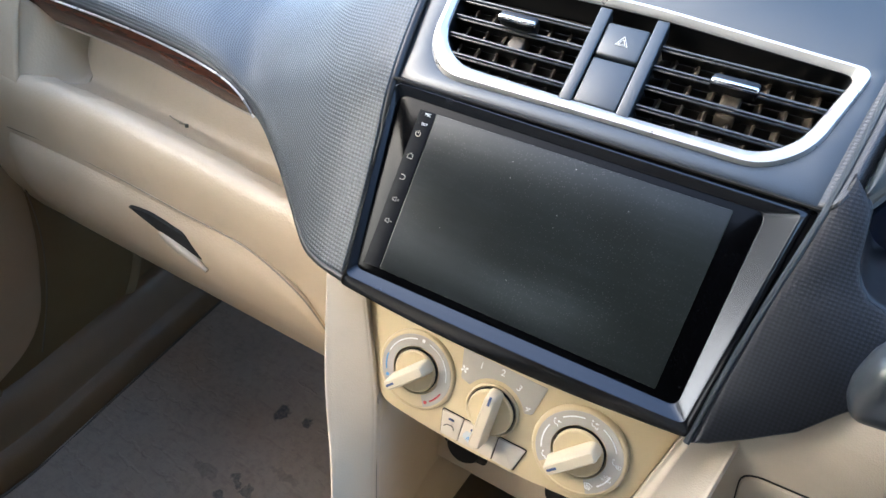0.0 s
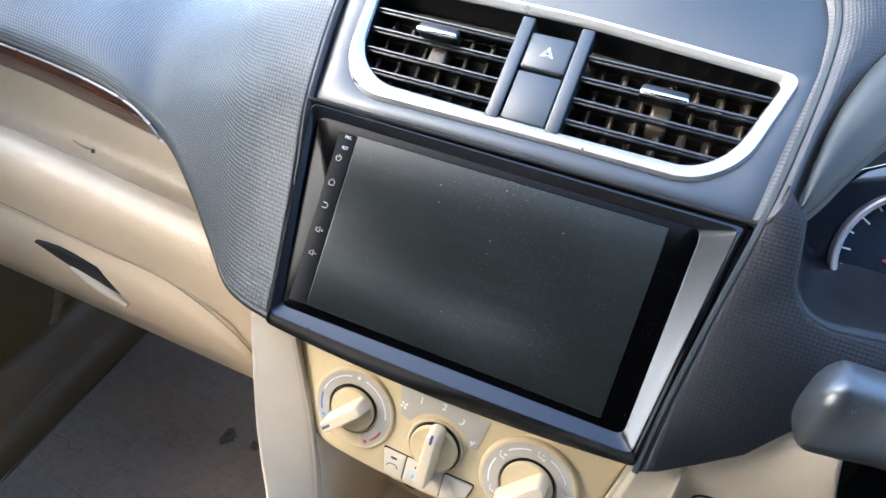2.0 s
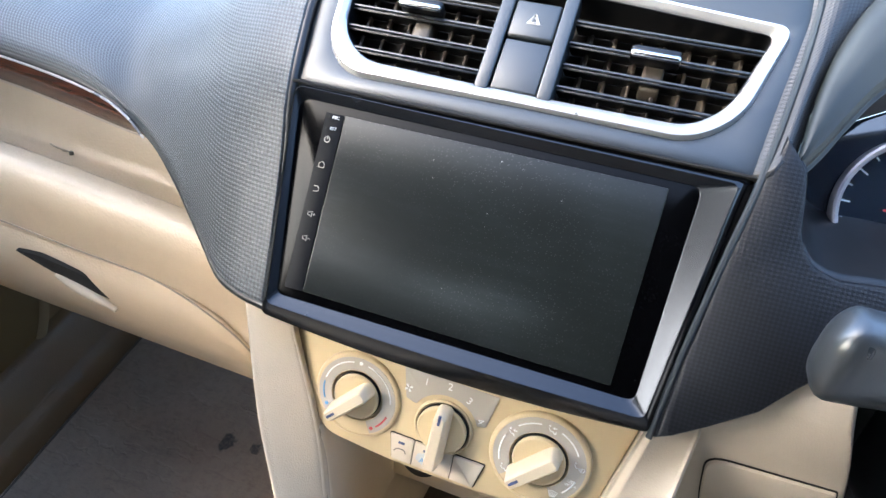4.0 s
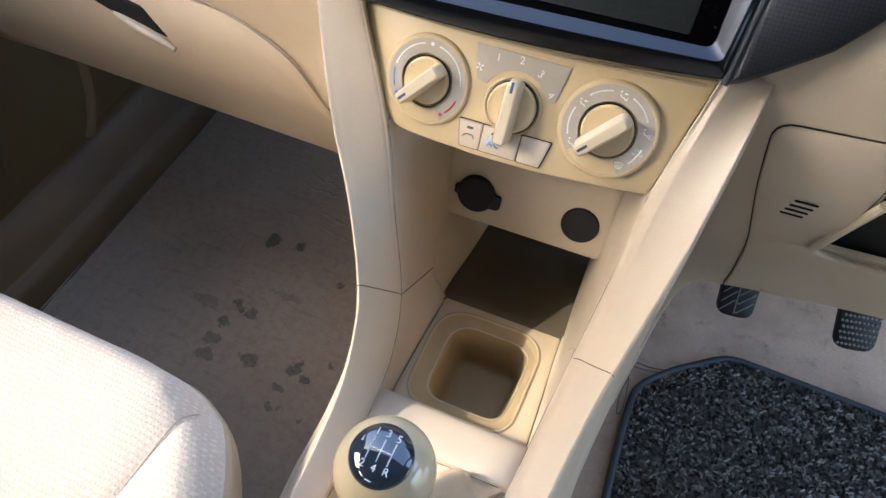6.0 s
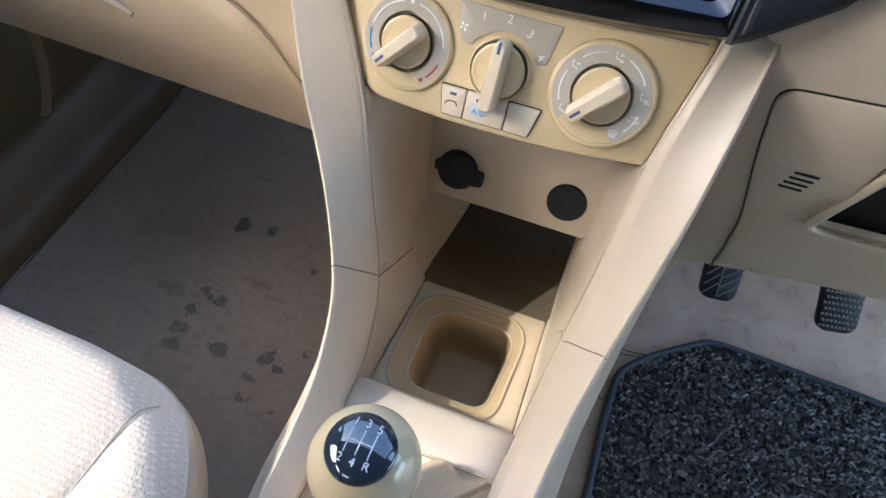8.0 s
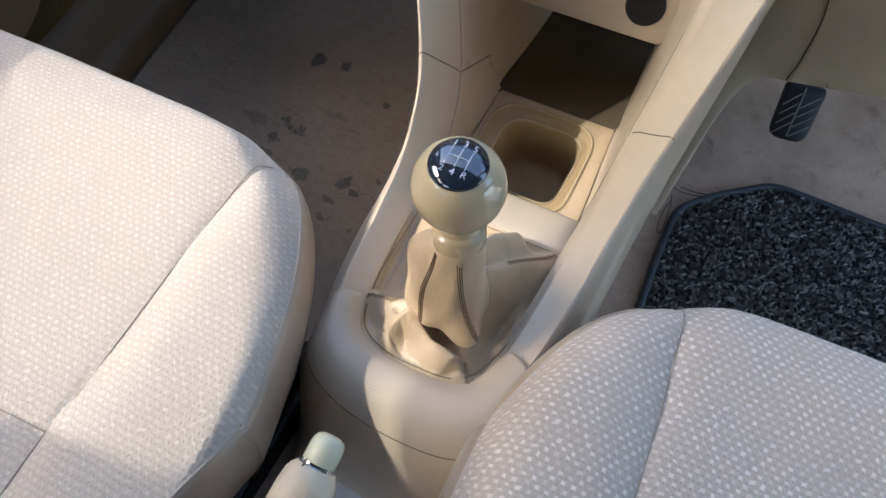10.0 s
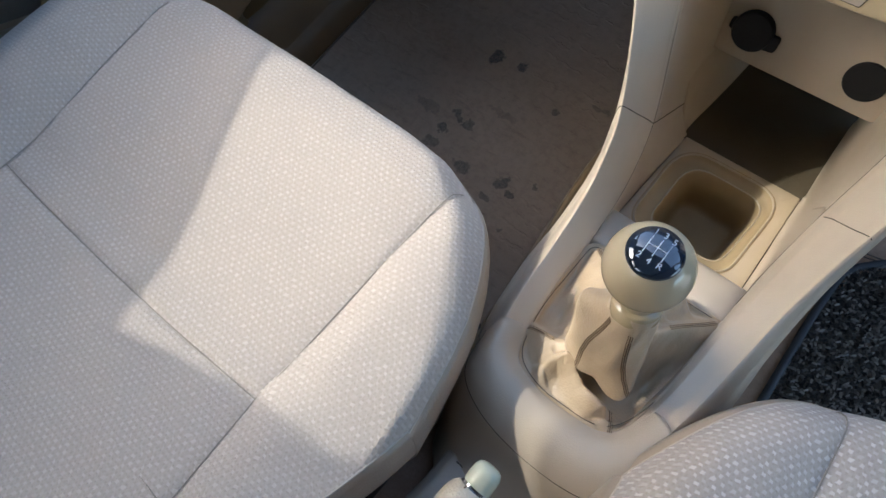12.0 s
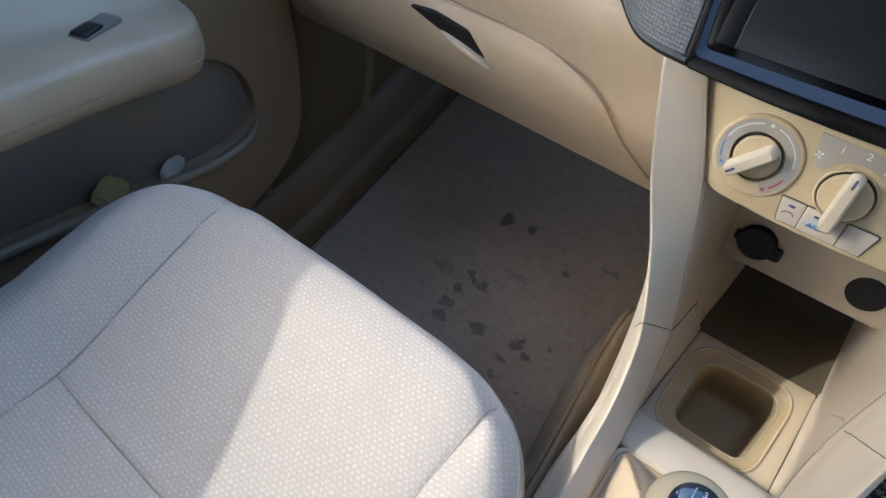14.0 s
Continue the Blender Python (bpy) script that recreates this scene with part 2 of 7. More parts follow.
m_hood = plastic("matt_teal_charcoal_plastic", (0.022, 0.028, 0.031), 0.55, 1500, 0.1, 0.2, 0.5)
m_gap = plastic("black_gap", (0.01, 0.009, 0.008), 0.9, 900)


def floor_vinyl(name, stains):
    """Dirty taupe vinyl flooring with scuffs and dark worn patches."""
    n = Nodes(name)
    o = n.coord.outputs["Object"]
    warp = n.add("ShaderNodeTexNoise")
    n.link(o, warp.inputs["Vector"])
    warp.inputs["Scale"].default_value, warp.inputs["Detail"].default_value = 70, 4
    off = n.add("ShaderNodeVectorMath", operation="SUBTRACT")
    n.link(warp.outputs["Color"], off.inputs[0])
    off.inputs[1].default_value = (0.5, 0.5, 0.5)
    sc = n.add("ShaderNodeVectorMath", operation="SCALE")
    n.link(off.outputs[0], sc.inputs[0])
    sc.inputs["Scale"].default_value = 0.026
    pos = n.add("ShaderNodeVectorMath", operation="ADD")
    n.link(o, pos.inputs[0]), n.link(sc.outputs[0], pos.inputs[1])
    sep = n.add("ShaderNodeSeparateXYZ")
    n.link(pos.outputs[0], sep.inputs[0])
    total = None
    for x, y, rx, ry, k in stains:
        dx = n.math("DIVIDE", n.math("SUBTRACT", sep.outputs[0], x), rx)
        dy = n.math("DIVIDE", n.math("SUBTRACT", sep.outputs[1], y), ry)
        d = n.math("SQRT", n.math("ADD", n.math("MULTIPLY", dx, dx), n.math("MULTIPLY", dy, dy)))
        s = n.ramp(d, 0.8, 1.05, k, 0.0)
        total = s if total is None else n.math("MAXIMUM", total, s)
    m = n.add("ShaderNodeMapping")
    n.link(o, m.inputs[0])
    m.inputs["Scale"].default_value = (14, 60, 14)
    m.inputs["Rotation"].default_value = (0, 0, 0.25)
    streak = n.ramp(n.noise(1.6, 5, 0.7, m.outputs[0]), 0.56, 0.74, 0, 0.48)
    large = n.ramp(n.noise(6, 5), 0.3, 0.7)
    base = n.mix(large, (0.285, 0.222, 0.166), (0.355, 0.281, 0.212))
    base = n.mix(n.ramp(n.noise(90, 5, 0.7), 0.45, 0.75, 0, 0.5), base, (0.18, 0.142, 0.112))
    base = n.mix(streak, base, (0.145, 0.112, 0.092))
    total = n.math("MULTIPLY", total, n.ramp(n.noise(260, 4, 0.7), 0.3, 0.6, 0.45, 1.0))
    base = n.mix(total, base, (0.062, 0.065, 0.060))
    # broken cross ridges pressed into the vinyl
    ridge = n.math("SINE", n.math("MULTIPLY", n.math("ADD", sep.outputs[1], n.math("MULTIPLY", sep.outputs[0], 0.12)), 330.0))
    ridge = n.math("MULTIPLY", n.ramp(ridge, 0.55, 0.95), n.ramp(n.noise(1.1, 3, 0.6, m.outputs[0]), 0.48, 0.6))
    fine = n.math("ADD", n.noise(700, 3), n.math("MULTIPLY", n.noise(120, 4), 0.8))
    n.bump(n.math("ADD", fine, n.math("MULTIPLY", ridge, 2.2)), 0.5, 0.0009)
    return n.done(base, 0.72, 0, 0.25)


STAINS = [
    (-0.365, 0.226, 0.012, 0.013, 0.95), (-0.324, 0.230, 0.007, 0.008, 0.9), (-0.353, 0.117, 0.011, 0.006, 0.75),
    (-0.331, 0.114, 0.010, 0.006, 0.7), (-0.357, 0.090, 0.010, 0.008, 0.8), (-0.360, 0.064, 0.014, 0.009, 0.6),
    (-0.298, 0.058, 0.016, 0.012, 0.75), (-0.354, 0.043, 0.015, 0.010, 0.6), (-0.236, 0.069, 0.010, 0.010, 0.8),
    (-0.217, 0.063, 0.007, 0.006, 0.85), (-0.244, 0.042, 0.012, 0.006, 0.65), (-0.239, 0.016, 0.009, 0.007, 0.65),
    (-0.194, 0.092, 0.004, 0.006, 0.7), (-0.241, 0.196, 0.005, 0.005, 0.7), (-0.19, 0.233, 0.016, 0.005, 0.5),
    (-0.40, 0.11, 0.02, 0.008, 0.35), (-0.30, 0.155, 0.03, 0.005, 0.3), (-0.195, 0.015, 0.005, 0.004, 0.6),
]
m_floor = floor_vinyl("dirty_taupe_vinyl", STAINS)


def carpet(name, a, b, pile=900.0, relief=1.0):
    n = Nodes(name)
    p = n.voronoi(pile)
    q = n.noise(pile * 0.45, 4, 0.7)
    base = n.mix(n.ramp(q, 0.35, 0.65), a, b)
    base = n.mix(n.ramp(n.noise(9, 4), 0.35, 0.7, 0, 0.3), base, shade(a, 0.7))
    n.bump(n.math("ADD", p, q), relief, 0.002)
    return n.done(base, 0.95, 0, 0.1)




def soiled_felt(name):
    """Trodden pinkish-beige felt with broad dirt and small dark marks."""
    n = Nodes(name)
    fibre = n.noise(420, 5, 0.7)
    base = n.mix(n.ramp(fibre, 0.35, 0.65), (0.43, 0.308, 0.218), (0.52, 0.382, 0.276))
    base = n.mix(n.ramp(n.noise(7, 5, 0.65), 0.42, 0.68, 0, 0.75), base, (0.25, 0.176, 0.124))
    base = n.mix(n.ramp(n.noise(34, 5, 0.7), 0.56, 0.72, 0, 0.6), base, (0.15, 0.10, 0.070))
    n.bump(n.math("ADD", fibre, n.math("MULTIPLY", n.noise(60, 4), 1.2)), 0.4, 0.0010)
    return n.done(base, 0.9, 0, 0.15)


m_carpet_beige = soiled_felt("soiled_pinkish_beige_felt")
m_mat = carpet("charcoal_loop_carpet", (0.030, 0.027, 0.023), (0.145, 0.127, 0.105), 560)
m_binding = plastic("navy_mat_binding", (0.024, 0.027, 0.032), 0.6, 900, 0.5)
# door panel's taupe is lowered to include the shade it lies in
m_door = plastic("shaded_taupe_door_plastic", (0.24, 0.175, 0.105), 0.5, 700, 0.3)
m_door_arm = plastic("pale_door_trim", (0.38, 0.305, 0.21), 0.42, 700, 0.3)
# browns of grille and kick panel hold the footwell's shade and warm bounce
m_grille = plastic("shaded_olive_grille", (0.095, 0.064, 0.024), 0.6, 1000, 0.6)
m_kick = plastic("shaded_kick_plastic", (0.105, 0.066, 0.026), 0.5, 700, 0.3, 0.25)
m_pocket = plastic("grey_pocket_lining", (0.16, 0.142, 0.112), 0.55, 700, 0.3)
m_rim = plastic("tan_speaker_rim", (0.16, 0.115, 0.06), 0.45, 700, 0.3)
# beige pocket floor: some dirt, and the hollow's shade mixed into the brown
m_soiled_shade = plastic("soiled_shaded_brown_plastic", (0.115, 0.093, 0.058), 0.5, 700, 0.3, 0.4)
m_lip = plastic("taupe_pocket_lip", (0.20, 0.165, 0.115), 0.5, 700, 0.3)
# unseen cabin shell, made dark to cut the light it bounces forward
m_shell = plastic("low_bounce_shell", (0.11, 0.105, 0.098), 0.9, 500, 0.3)


# ---- shaping tools ----
def cr(points, n):
    """n points on a smooth curve through the given ones."""
    p = [Vector(q) for q in points]
    if len(p) == 2:
        return [p[0].lerp(p[1], i / (n - 1)) for i in range(n)]
    out = []
    for i in range(n):
        f = i / (n - 1) * (len(p) - 1)
        k = min(int(f), len(p) - 2)
        t = f - k
        a, b = p[k], p[k + 1]
        m0 = (b - p[k - 1]) / 2 if k > 0 else b - a
        m1 = (p[k + 2] - a) / 2 if k + 2 < len(p) else b - a
        out.append(a * (2 * t**3 - 3 * t**2 + 1) + m0 * (t**3 - 2 * t**2 + t) + b * (3 * t**2 - 2 * t**3) + m1 * (t**3 - t**2))
    return out


def part(name, bm, mat, parent=None, label="", smooth=True, back=0.0, at=None):
    """One mesh object out of a bmesh, under a thing or a part. back: thickness behind the surface."""
    me = bpy.data.meshes.new(name)
    bm.to_mesh(me)
    bm.free()
    me.materials.append(mat)
    if smooth:
        me.shade_smooth()
        me.set_sharp_from_angle(angle=radians(38))
    ob = new(name, me)
    if parent is not None:
        ob.parent = parent
    if at is not None:
        ob.matrix_local = at
    if back:
        mod = ob.modifiers.new("thickness", "SOLIDIFY")
        mod.thickness, mod.offset = back, -1
    if label:
        tagged(ob, label)
    return ob


def thing(name, label, category, group="", kind="", at=(0, 0, 0)):
    """An empty at the base of a thing, which holds its parts."""
    ob = new(name)
    ob.empty_display_size = 0.02
    ob.location = at
    return tagged(ob, label, category, group, kind)


def base_of(ob):
    return ob.matrix_basis.inverted()


def sheet(rows, nu=24, nv=24, face=None, relief=None):
    """A smooth surface through rows of points, with lengths in metres as UV."""
    cols = [cr(r, nv) for r in rows]
    grid = [cr([c[j] for c in cols], nu) for j in range(nv)]
    bm = bmesh.new()
    if relief:
        grid = [[p + Vector(relief(p)) for p in line] for line in grid]
    vs = [[bm.verts.new(p) for p in line] for line in grid]
    uvl = bm.loops.layers.uv.new("UVMap")
    lu = [[0.0] * nu for _ in range(nv)]
    lv = [[0.0] * nu for _ in range(nv)]
    for j in range(nv):
        for i in range(nu):
            lu[j][i] = lu[j][i - 1] + (grid[j][i] - grid[j][i - 1]).length if i else 0.0
            lv[j][i] = lv[j - 1][i] + (grid[j][i] - grid[j - 1][i]).length if j else 0.0
    for j in range(nv - 1):
        for i in range(nu - 1):
            f = bm.faces.new((vs[j][i], vs[j][i + 1], vs[j + 1][i + 1], vs[j + 1][i]))
            for loop, (a, b) in zip(f.loops, ((i, j), (i + 1, j), (i + 1, j + 1), (i, j + 1))):
                loop[uvl].uv = (lu[b][a], lv[b][a])
    if face is not None:
        bm.normal_update()
        total = sum((f.normal * f.calc_area() for f in bm.faces), Vector())
        if total.dot(Vector(face)) < 0:
            bmesh.ops.reverse_faces(bm, faces=bm.faces[:])
    return bm


def rpoly(pts, r, n=5):
    """A closed outline with its corners rounded. r: one radius, or one for each corner."""
    out, k = [], len(pts)
    for i, p in enumerate(pts):
        p, a, b = Vector(p), Vector(pts[i - 1]), Vector(pts[(i + 1) % k])
        rad = r[i] if isinstance(r, (list, tuple)) else r
        da, db = (a - p), (b - p)
        ca = min(rad, da.length * 0.48, db.length * 0.48)
        if ca < 1e-5:
            out.append(p)
            continue
        s, e = p + da.normalized() * ca, p + db.normalized() * ca
        for q in range(n + 1):
            t = q / n
            out.append(s * (1 - t) ** 2 + p * 2 * t * (1 - t) + e * t * t)
    return [(v[0], v[1]) for v in out]


def circle(x, y, r, n=40, ry=None):
    return [(x + r * math.cos(2 * math.pi * i / n), y + (ry or r) * math.sin(2 * math.pi * i / n)) for i in range(n)]


def area2(loop):
    return sum(loop[i - 1][0] * p[1] - p[0] * loop[i - 1][1] for i, p in enumerate(loop)) / 2


def offset(loop, d):
    """The outline moved inwards by d (outwards: minus)."""
    s = 1 if area2(loop) > 0 else -1
    out = []
    for i, p in enumerate(loop):
        a, b = Vector(loop[i - 1]), Vector(loop[(i + 1) % len(loop)])
        p = Vector(p)
        e1, e2 = (p - a).normalized(), (b - p).normalized()
        n = Vector((-(e1 + e2)[1], (e1 + e2)[0]))
        n = n.normalized() if n.length > 1e-6 else Vector((-e1[1], e1[0]))
        c = max(0.5, n.dot(Vector((-e1[1], e1[0]))))
        out.append(tuple(p + n * (s * d / c)))
    return out


def plate(outline, thick, bevel=0.001, holes=(), place=None, curve=None, extra=None):
    """A panel with rounded rims, front at local z = 0, with holes that go through. curve: local z as a function of x, y."""
    bm = bmesh.new() if extra is None else extra
    z = curve or (lambda x, y: 0.0)
    m = place or Matrix()

    def ring(loop, dz):
        return [bm.verts.new(m @ Vector((x, y, z(x, y) + dz))) for x, y in loop]

    def band(a, b):
        k = len(a)
        return [bm.faces.new((a[i - 1], a[i], b[i], b[i - 1])) for i in range(k)]

    fronts, backs = [], []
    for loop, hole in [(outline, False)] + [(h, True) for h in holes]:
        loop = list(loop)
        if (area2(loop) > 0) == hole:
            loop.reverse()
        inner = offset(loop, -bevel if hole else bevel)
        mids = offset(loop, (-bevel if hole else bevel) * 0.3)
        f, g, s, b = ring(inner, 0), ring(mids, -bevel * 0.3), ring(loop, -bevel), ring(loop, -thick)
        band(g, f), band(s, g), band(b, s)
        fronts.append(f), backs.append(b)
    for loops in (fronts, backs):
        edges = []
        for lp in loops:
            for i in range(len(lp)):
                e = bm.edges.get((lp[i - 1], lp[i])) or bm.edges.new((lp[i - 1], lp[i]))
                edges.append(e)
        bmesh.ops.triangle_fill(bm, use_beauty=True, use_dissolve=False, edges=edges)
    bmesh.ops.recalc_face_normals(bm, faces=bm.faces[:])
    return bm


def lathe(profile, n=48, place=None, extra=None):
    """A turned body: profile of (radius, height), round local z."""
    bm = bmesh.new() if extra is None else extra
    m = place or Matrix()
    rings = []
    for r, h in profile:
        if r < 1e-6:
            rings.append([bm.verts.new(m @ Vector((0, 0, h)))])
        else:
            rings.append([bm.verts.new(m @ Vector((r * math.cos(2 * math.pi * i / n), r * math.sin(2 * math.pi * i / n), h))) for i in range(n)])
    for a, b in zip(rings, rings[1:]):
        for i in range(n):
            q = [a[i - 1] if len(a) > 1 else a[0], a[i] if len(a) > 1 else a[0], b[i] if len(b) > 1 else b[0], b[i - 1] if len(b) > 1 else b[0]]
            q = list(dict.fromkeys(q))
            if len(q) > 2:
                bm.faces.new(q)
    bmesh.ops.recalc_face_normals(bm, faces=bm.faces[:])
    return bm


def tube(points, r, n=10, steps=40, closed=False, extra=None, smooth=True):
    """A round bar along a curve; r: a radius, or a function of the way 0 to 1."""
    bm = bmesh.new() if extra is None else extra
    path = cr(points, steps) if smooth else [Vector(p) for p in points]
    rings = []
    ref = Vector((0.13, 0.31, 0.94))
    for i, p in enumerate(path):
        if closed:
            d = path[(i + 1) % len(path)] - path[i - 1]
        else:
            d = path[min(i + 1, len(path) - 1)] - path[max(i - 1, 0)]
        d.normalize()
        a = d.cross(ref)
        a = a.normalized() if a.length > 1e-4 else d.orthogonal().normalized()
        b = d.cross(a)
        ref = a.cross(d)
        rad = r(i / (len(path) - 1)) if callable(r) else r
        rings.append([bm.verts.new(p + (a * math.cos(2 * math.pi * k / n) + b * math.sin(2 * math.pi * k / n)) * rad) for k in range(n)])
    pairs = list(zip(rings, rings[1:])) + ([(rings[-1], rings[0])] if closed else [])
    for u, v in pairs:
        for k in range(n):
            bm.faces.new((u[k - 1], u[k], v[k], v[k - 1]))
    if not closed:
        bm.faces.new(rings[0]), bm.faces.new(list(reversed(rings[-1])))
    bmesh.ops.recalc_face_normals(bm, faces=bm.faces[:])
    return bm


def rbox(x, y, z, r=0.003, place=None, seg=3):
    """A box of the given size about the origin with rounded edges."""
    bm = bmesh.new()
    bmesh.ops.create_cube(bm, size=1)
    for v in bm.verts:
        v.co = Vector((v.co.x * x, v.co.y * y, v.co.z * z))
    bmesh.ops.bevel(bm, geom=bm.edges[:], offset=r, segments=seg, affect="EDGES", profile=0.5)
    if place is not None:
        bm.transform(place)
    return bm


def rings(loops, cap_first=False, cap_last=False):
    """A skin over closed loops of points with equal counts."""
    bm = bmesh.new()
    vs = [[bm.verts.new(p) for p in lp] for lp in loops]
    for a, b in zip(vs, vs[1:]):
        for i in range(len(a)):
            bm.faces.new((a[i - 1], a[i], b[i], b[i - 1]))
    if cap_first:
        bm.faces.new(vs[0])
    if cap_last:
        bm.faces.new(list(reversed(vs[-1])))
    bmesh.ops.recalc_face_normals(bm, faces=bm.faces[:])
    return bm


def lettering(name, text, size, place, mat, parent, label=""):
    """Raised characters in the built-in font, centred, as a mesh."""
    cu = bpy.data.curves.new(name, "FONT")
    cu.body, cu.size, cu.extrude, cu.align_x, cu.align_y = text, size, 0.00012, "CENTER", "CENTER"
    tmp = new(name, cu)
    me = bpy.data.meshes.new_from_object(tmp.evaluated_get(bpy.context.evaluated_depsgraph_get()))
    bpy.data.objects.remove(tmp)
    bpy.data.curves.remove(cu)
    me.materials.append(mat)
    ob = new(name, me)
    ob.parent = parent
    ob.matrix_local = place
    return tagged(ob, label) if label else ob


def frame_of(origin, v):
    """A frame whose x is the car's right, y runs up along v in the y-z plane, and z points out of the panel."""
    y = Vector((0, *v)).normalized()
    x = Vector((1, 0, 0))
    n = x.cross(y)
    m = Matrix((x, y, n)).transposed().to_4x4()
    m.translation = origin
    return m


SCREEN = frame_of((0, 0.0315, 0.62), (0.5277, 0.8494))
UPPER = frame_of((0, 0.068, 0.68), (0.7071, 0.7071))
CLIMATE = frame_of((0, 0.0014, 0.52), (0.2582, 0.966))
TRAY = frame_of((0, 0.0, 0.2995), (0.958, 0.287))


def sv(z):
    return (z - 0.62) / 0.8494


def uv_(z):
    return (z - 0.68) / 0.7071


def cv(z):
    return (z - 0.52) / 0.966


# ---- the car's body: floor, tunnel, side walls, roof ----
def floor_z(y):
    return max(0.012, 0.0223 + 0.262 * y) if y > -0.04 else 0.012


def floor_rows(x0, x1, lift=0.0, ys=(-1.75, -0.6, -0.2, -0.06, 0.02, 0.12, 0.25, 0.4, 0.52, 0.62)):
    top = {0.52: 0.19, 0.62: 0.32}
    return [[(x, y, top.get(y, floor_z(y)) + lift) for x in (x0, (x0 + x1) / 2, x1)] for y in ys]


tagged(part("floor", sheet(floor_rows(-0.70, -0.05), 60, 8, (0, 0, 1)), m_floor, back=0.01), "dirty taupe vinyl floor with dark worn stains and scuffs", "floor", kind="structure")
DRIVER_FLOOR = ((-1.75, 0.012), (-0.6, 0.03), (-0.2, 0.056), (-0.06, 0.058), (0.12, 0.058), (0.25, 0.058), (0.34, 0.059), (0.40, 0.072), (0.47, 0.125), (0.54, 0.21), (0.62, 0.34))
tagged(part("floor", sheet([[(x, y, z) for x in (-0.05, 0.33, 0.72)] for y, z in DRIVER_FLOOR], 60, 8, (0, 0, 1)), m_carpet_beige, back=0.01), "soiled pinkish-beige felt floor in the driver's footwell", "floor", kind="structure")
# tunnel under the console
tagged(part("floor_tunnel", sheet([[(-0.10, y, floor_z(min(y, 0.3)) - 0.02), (-0.085, y, 0.16 if y < 0.3 else 0.25), (-0.05, y, 0.20 if y < 0.3 else 0.31), (0.06, y, 0.20 if y < 0.3 else 0.31), (0.10, y, 0.16 if y < 0.3 else 0.25), (0.125, y, floor_z(min(y, 0.3)) - 0.02)] for y in (-1.7, -0.3, -0.1, 0.1, 0.3, 0.6)], 30, 24, (0, 0, 1)), m_carpet_beige, back=0.006), "beige felt transmission tunnel under the console", "tunnel", kind="structure")
# bulkhead
bm = plate([(-0.72, 0.0), (0.72, 0.0), (0.72, 0.66), (-0.72, 0.66)], 0.03, 0.002, place=pose(0, 0.6, 0.05, 90, 0, 0))
tagged(part("wall_bulkhead", bm, m_dark), "dark bulkhead behind the dashboard", "wall", kind="structure")
# sides with window openings; the sill rises towards the rear
# unseen outlines, cut to shape the seat's sun patch and the skylight
WINDOW_L = [(-0.757, 0.837), (-0.712, 0.741), (-0.640, 0.722), (-0.536, 0.703), (-0.394, 0.672), (-0.27, 0.648), (-0.31, 0.93), (-0.37, 1.03), (-0.56, 1.035), (-0.73, 1.005), (-0.800, 0.978), (-0.826, 0.955), (-0.795, 0.913)]
REAR_L = [(-1.50, 0.83), (-0.895, 0.815), (-1.0, 0.97), (-1.42, 0.95)]
DOORWAY_R = [(-0.30, 0.09), (0.33, 0.12), (0.33, 0.50), (0.10, 0.62), (-0.30, 0.62)]
QUARTER_R = [(-0.12, 0.68), (0.24, 0.66), (0.02, 0.96), (-0.12, 0.98)]
# extra opening added to brighten the dashboard's left end
DASH_LIGHT_L = [(0.02, 0.74), (0.26, 0.71), (0.08, 0.91), (0.02, 0.94)]
side = Matrix(((0, 0, 1, 0), (1, 0, 0, 0), (0, 1, 0, 0), (0, 0, 0, 1)))
OUT = [(-1.75, 0.0), (0.64, 0.0), (0.64, 0.64), (0.44, 0.68), (-0.06, 1.08), (-0.16, 1.10), (-1.6, 1.10), (-1.75, 0.9)]
bm = plate(OUT, 0.045, 0.004, [rpoly(WINDOW_L, 0.012), rpoly(DASH_LIGHT_L, 0.015), rpoly(REAR_L, 0.02)], Matrix.Translation((-0.66, 0, 0)) @ side)
tagged(part("wall_left", bm, m_shell), "unseen inner side of the body, window openings shaped for the light", "wall", kind="structure")
bm = plate(OUT, 0.045, 0.004, [rpoly(DOORWAY_R, 0.05), rpoly(QUARTER_R, 0.03)], Matrix.Translation((0.745, 0, 0)) @ side)
tagged(part("wall_right", bm, m_shell), "inner side of the body with the driver's open doorway", "wall", kind="structure")
bm = rbox(1.44, 1.55, 0.03, 0.01, pose(0.02, -0.975, 1.11))
tagged(part("ceiling", bm, m_shell), "unseen headliner, darkened to hold back bounced light", "ceiling", kind="structure")
bm = plate([(-0.70, 0.0), (0.74, 0.0), (0.74, 1.1), (-0.70, 1.1)], 0.04, 0.003, [rpoly([(-0.62, 0.86), (-0.16, 0.86), (-0.16, 1.02), (-0.58, 1.02)], 0.04)], pose(0, -1.73, 0, 90, 0, 0))
tagged(part("wall_rear", bm, m_shell), "rear of the cabin with its window opening", "wall", kind="structure")

# ---- ground outside, far below the windows ----
bm = plate([(-300, -300), (300, -300), (300, 300), (-300, 300)], 0.1, 0.01, place=pose(0, 0, -0.3))
n = Nodes("dusty_ground")
m_ground = n.done(n.mix(n.ramp(n.noise(0.8, 5), 0.3, 0.7), (0.30, 0.27, 0.23), (0.42, 0.38, 0.33)), 0.9)
tagged(part("ground", bm, m_ground), "dusty bare ground round the car", "ground", kind="structure")

# ---- dashboard ----
dash = thing("dashboard", "two-tone dashboard, textured charcoal above and beige plastic below", "dashboard", at=(0, 0.2, 0.4))
DB = base_of(dash)


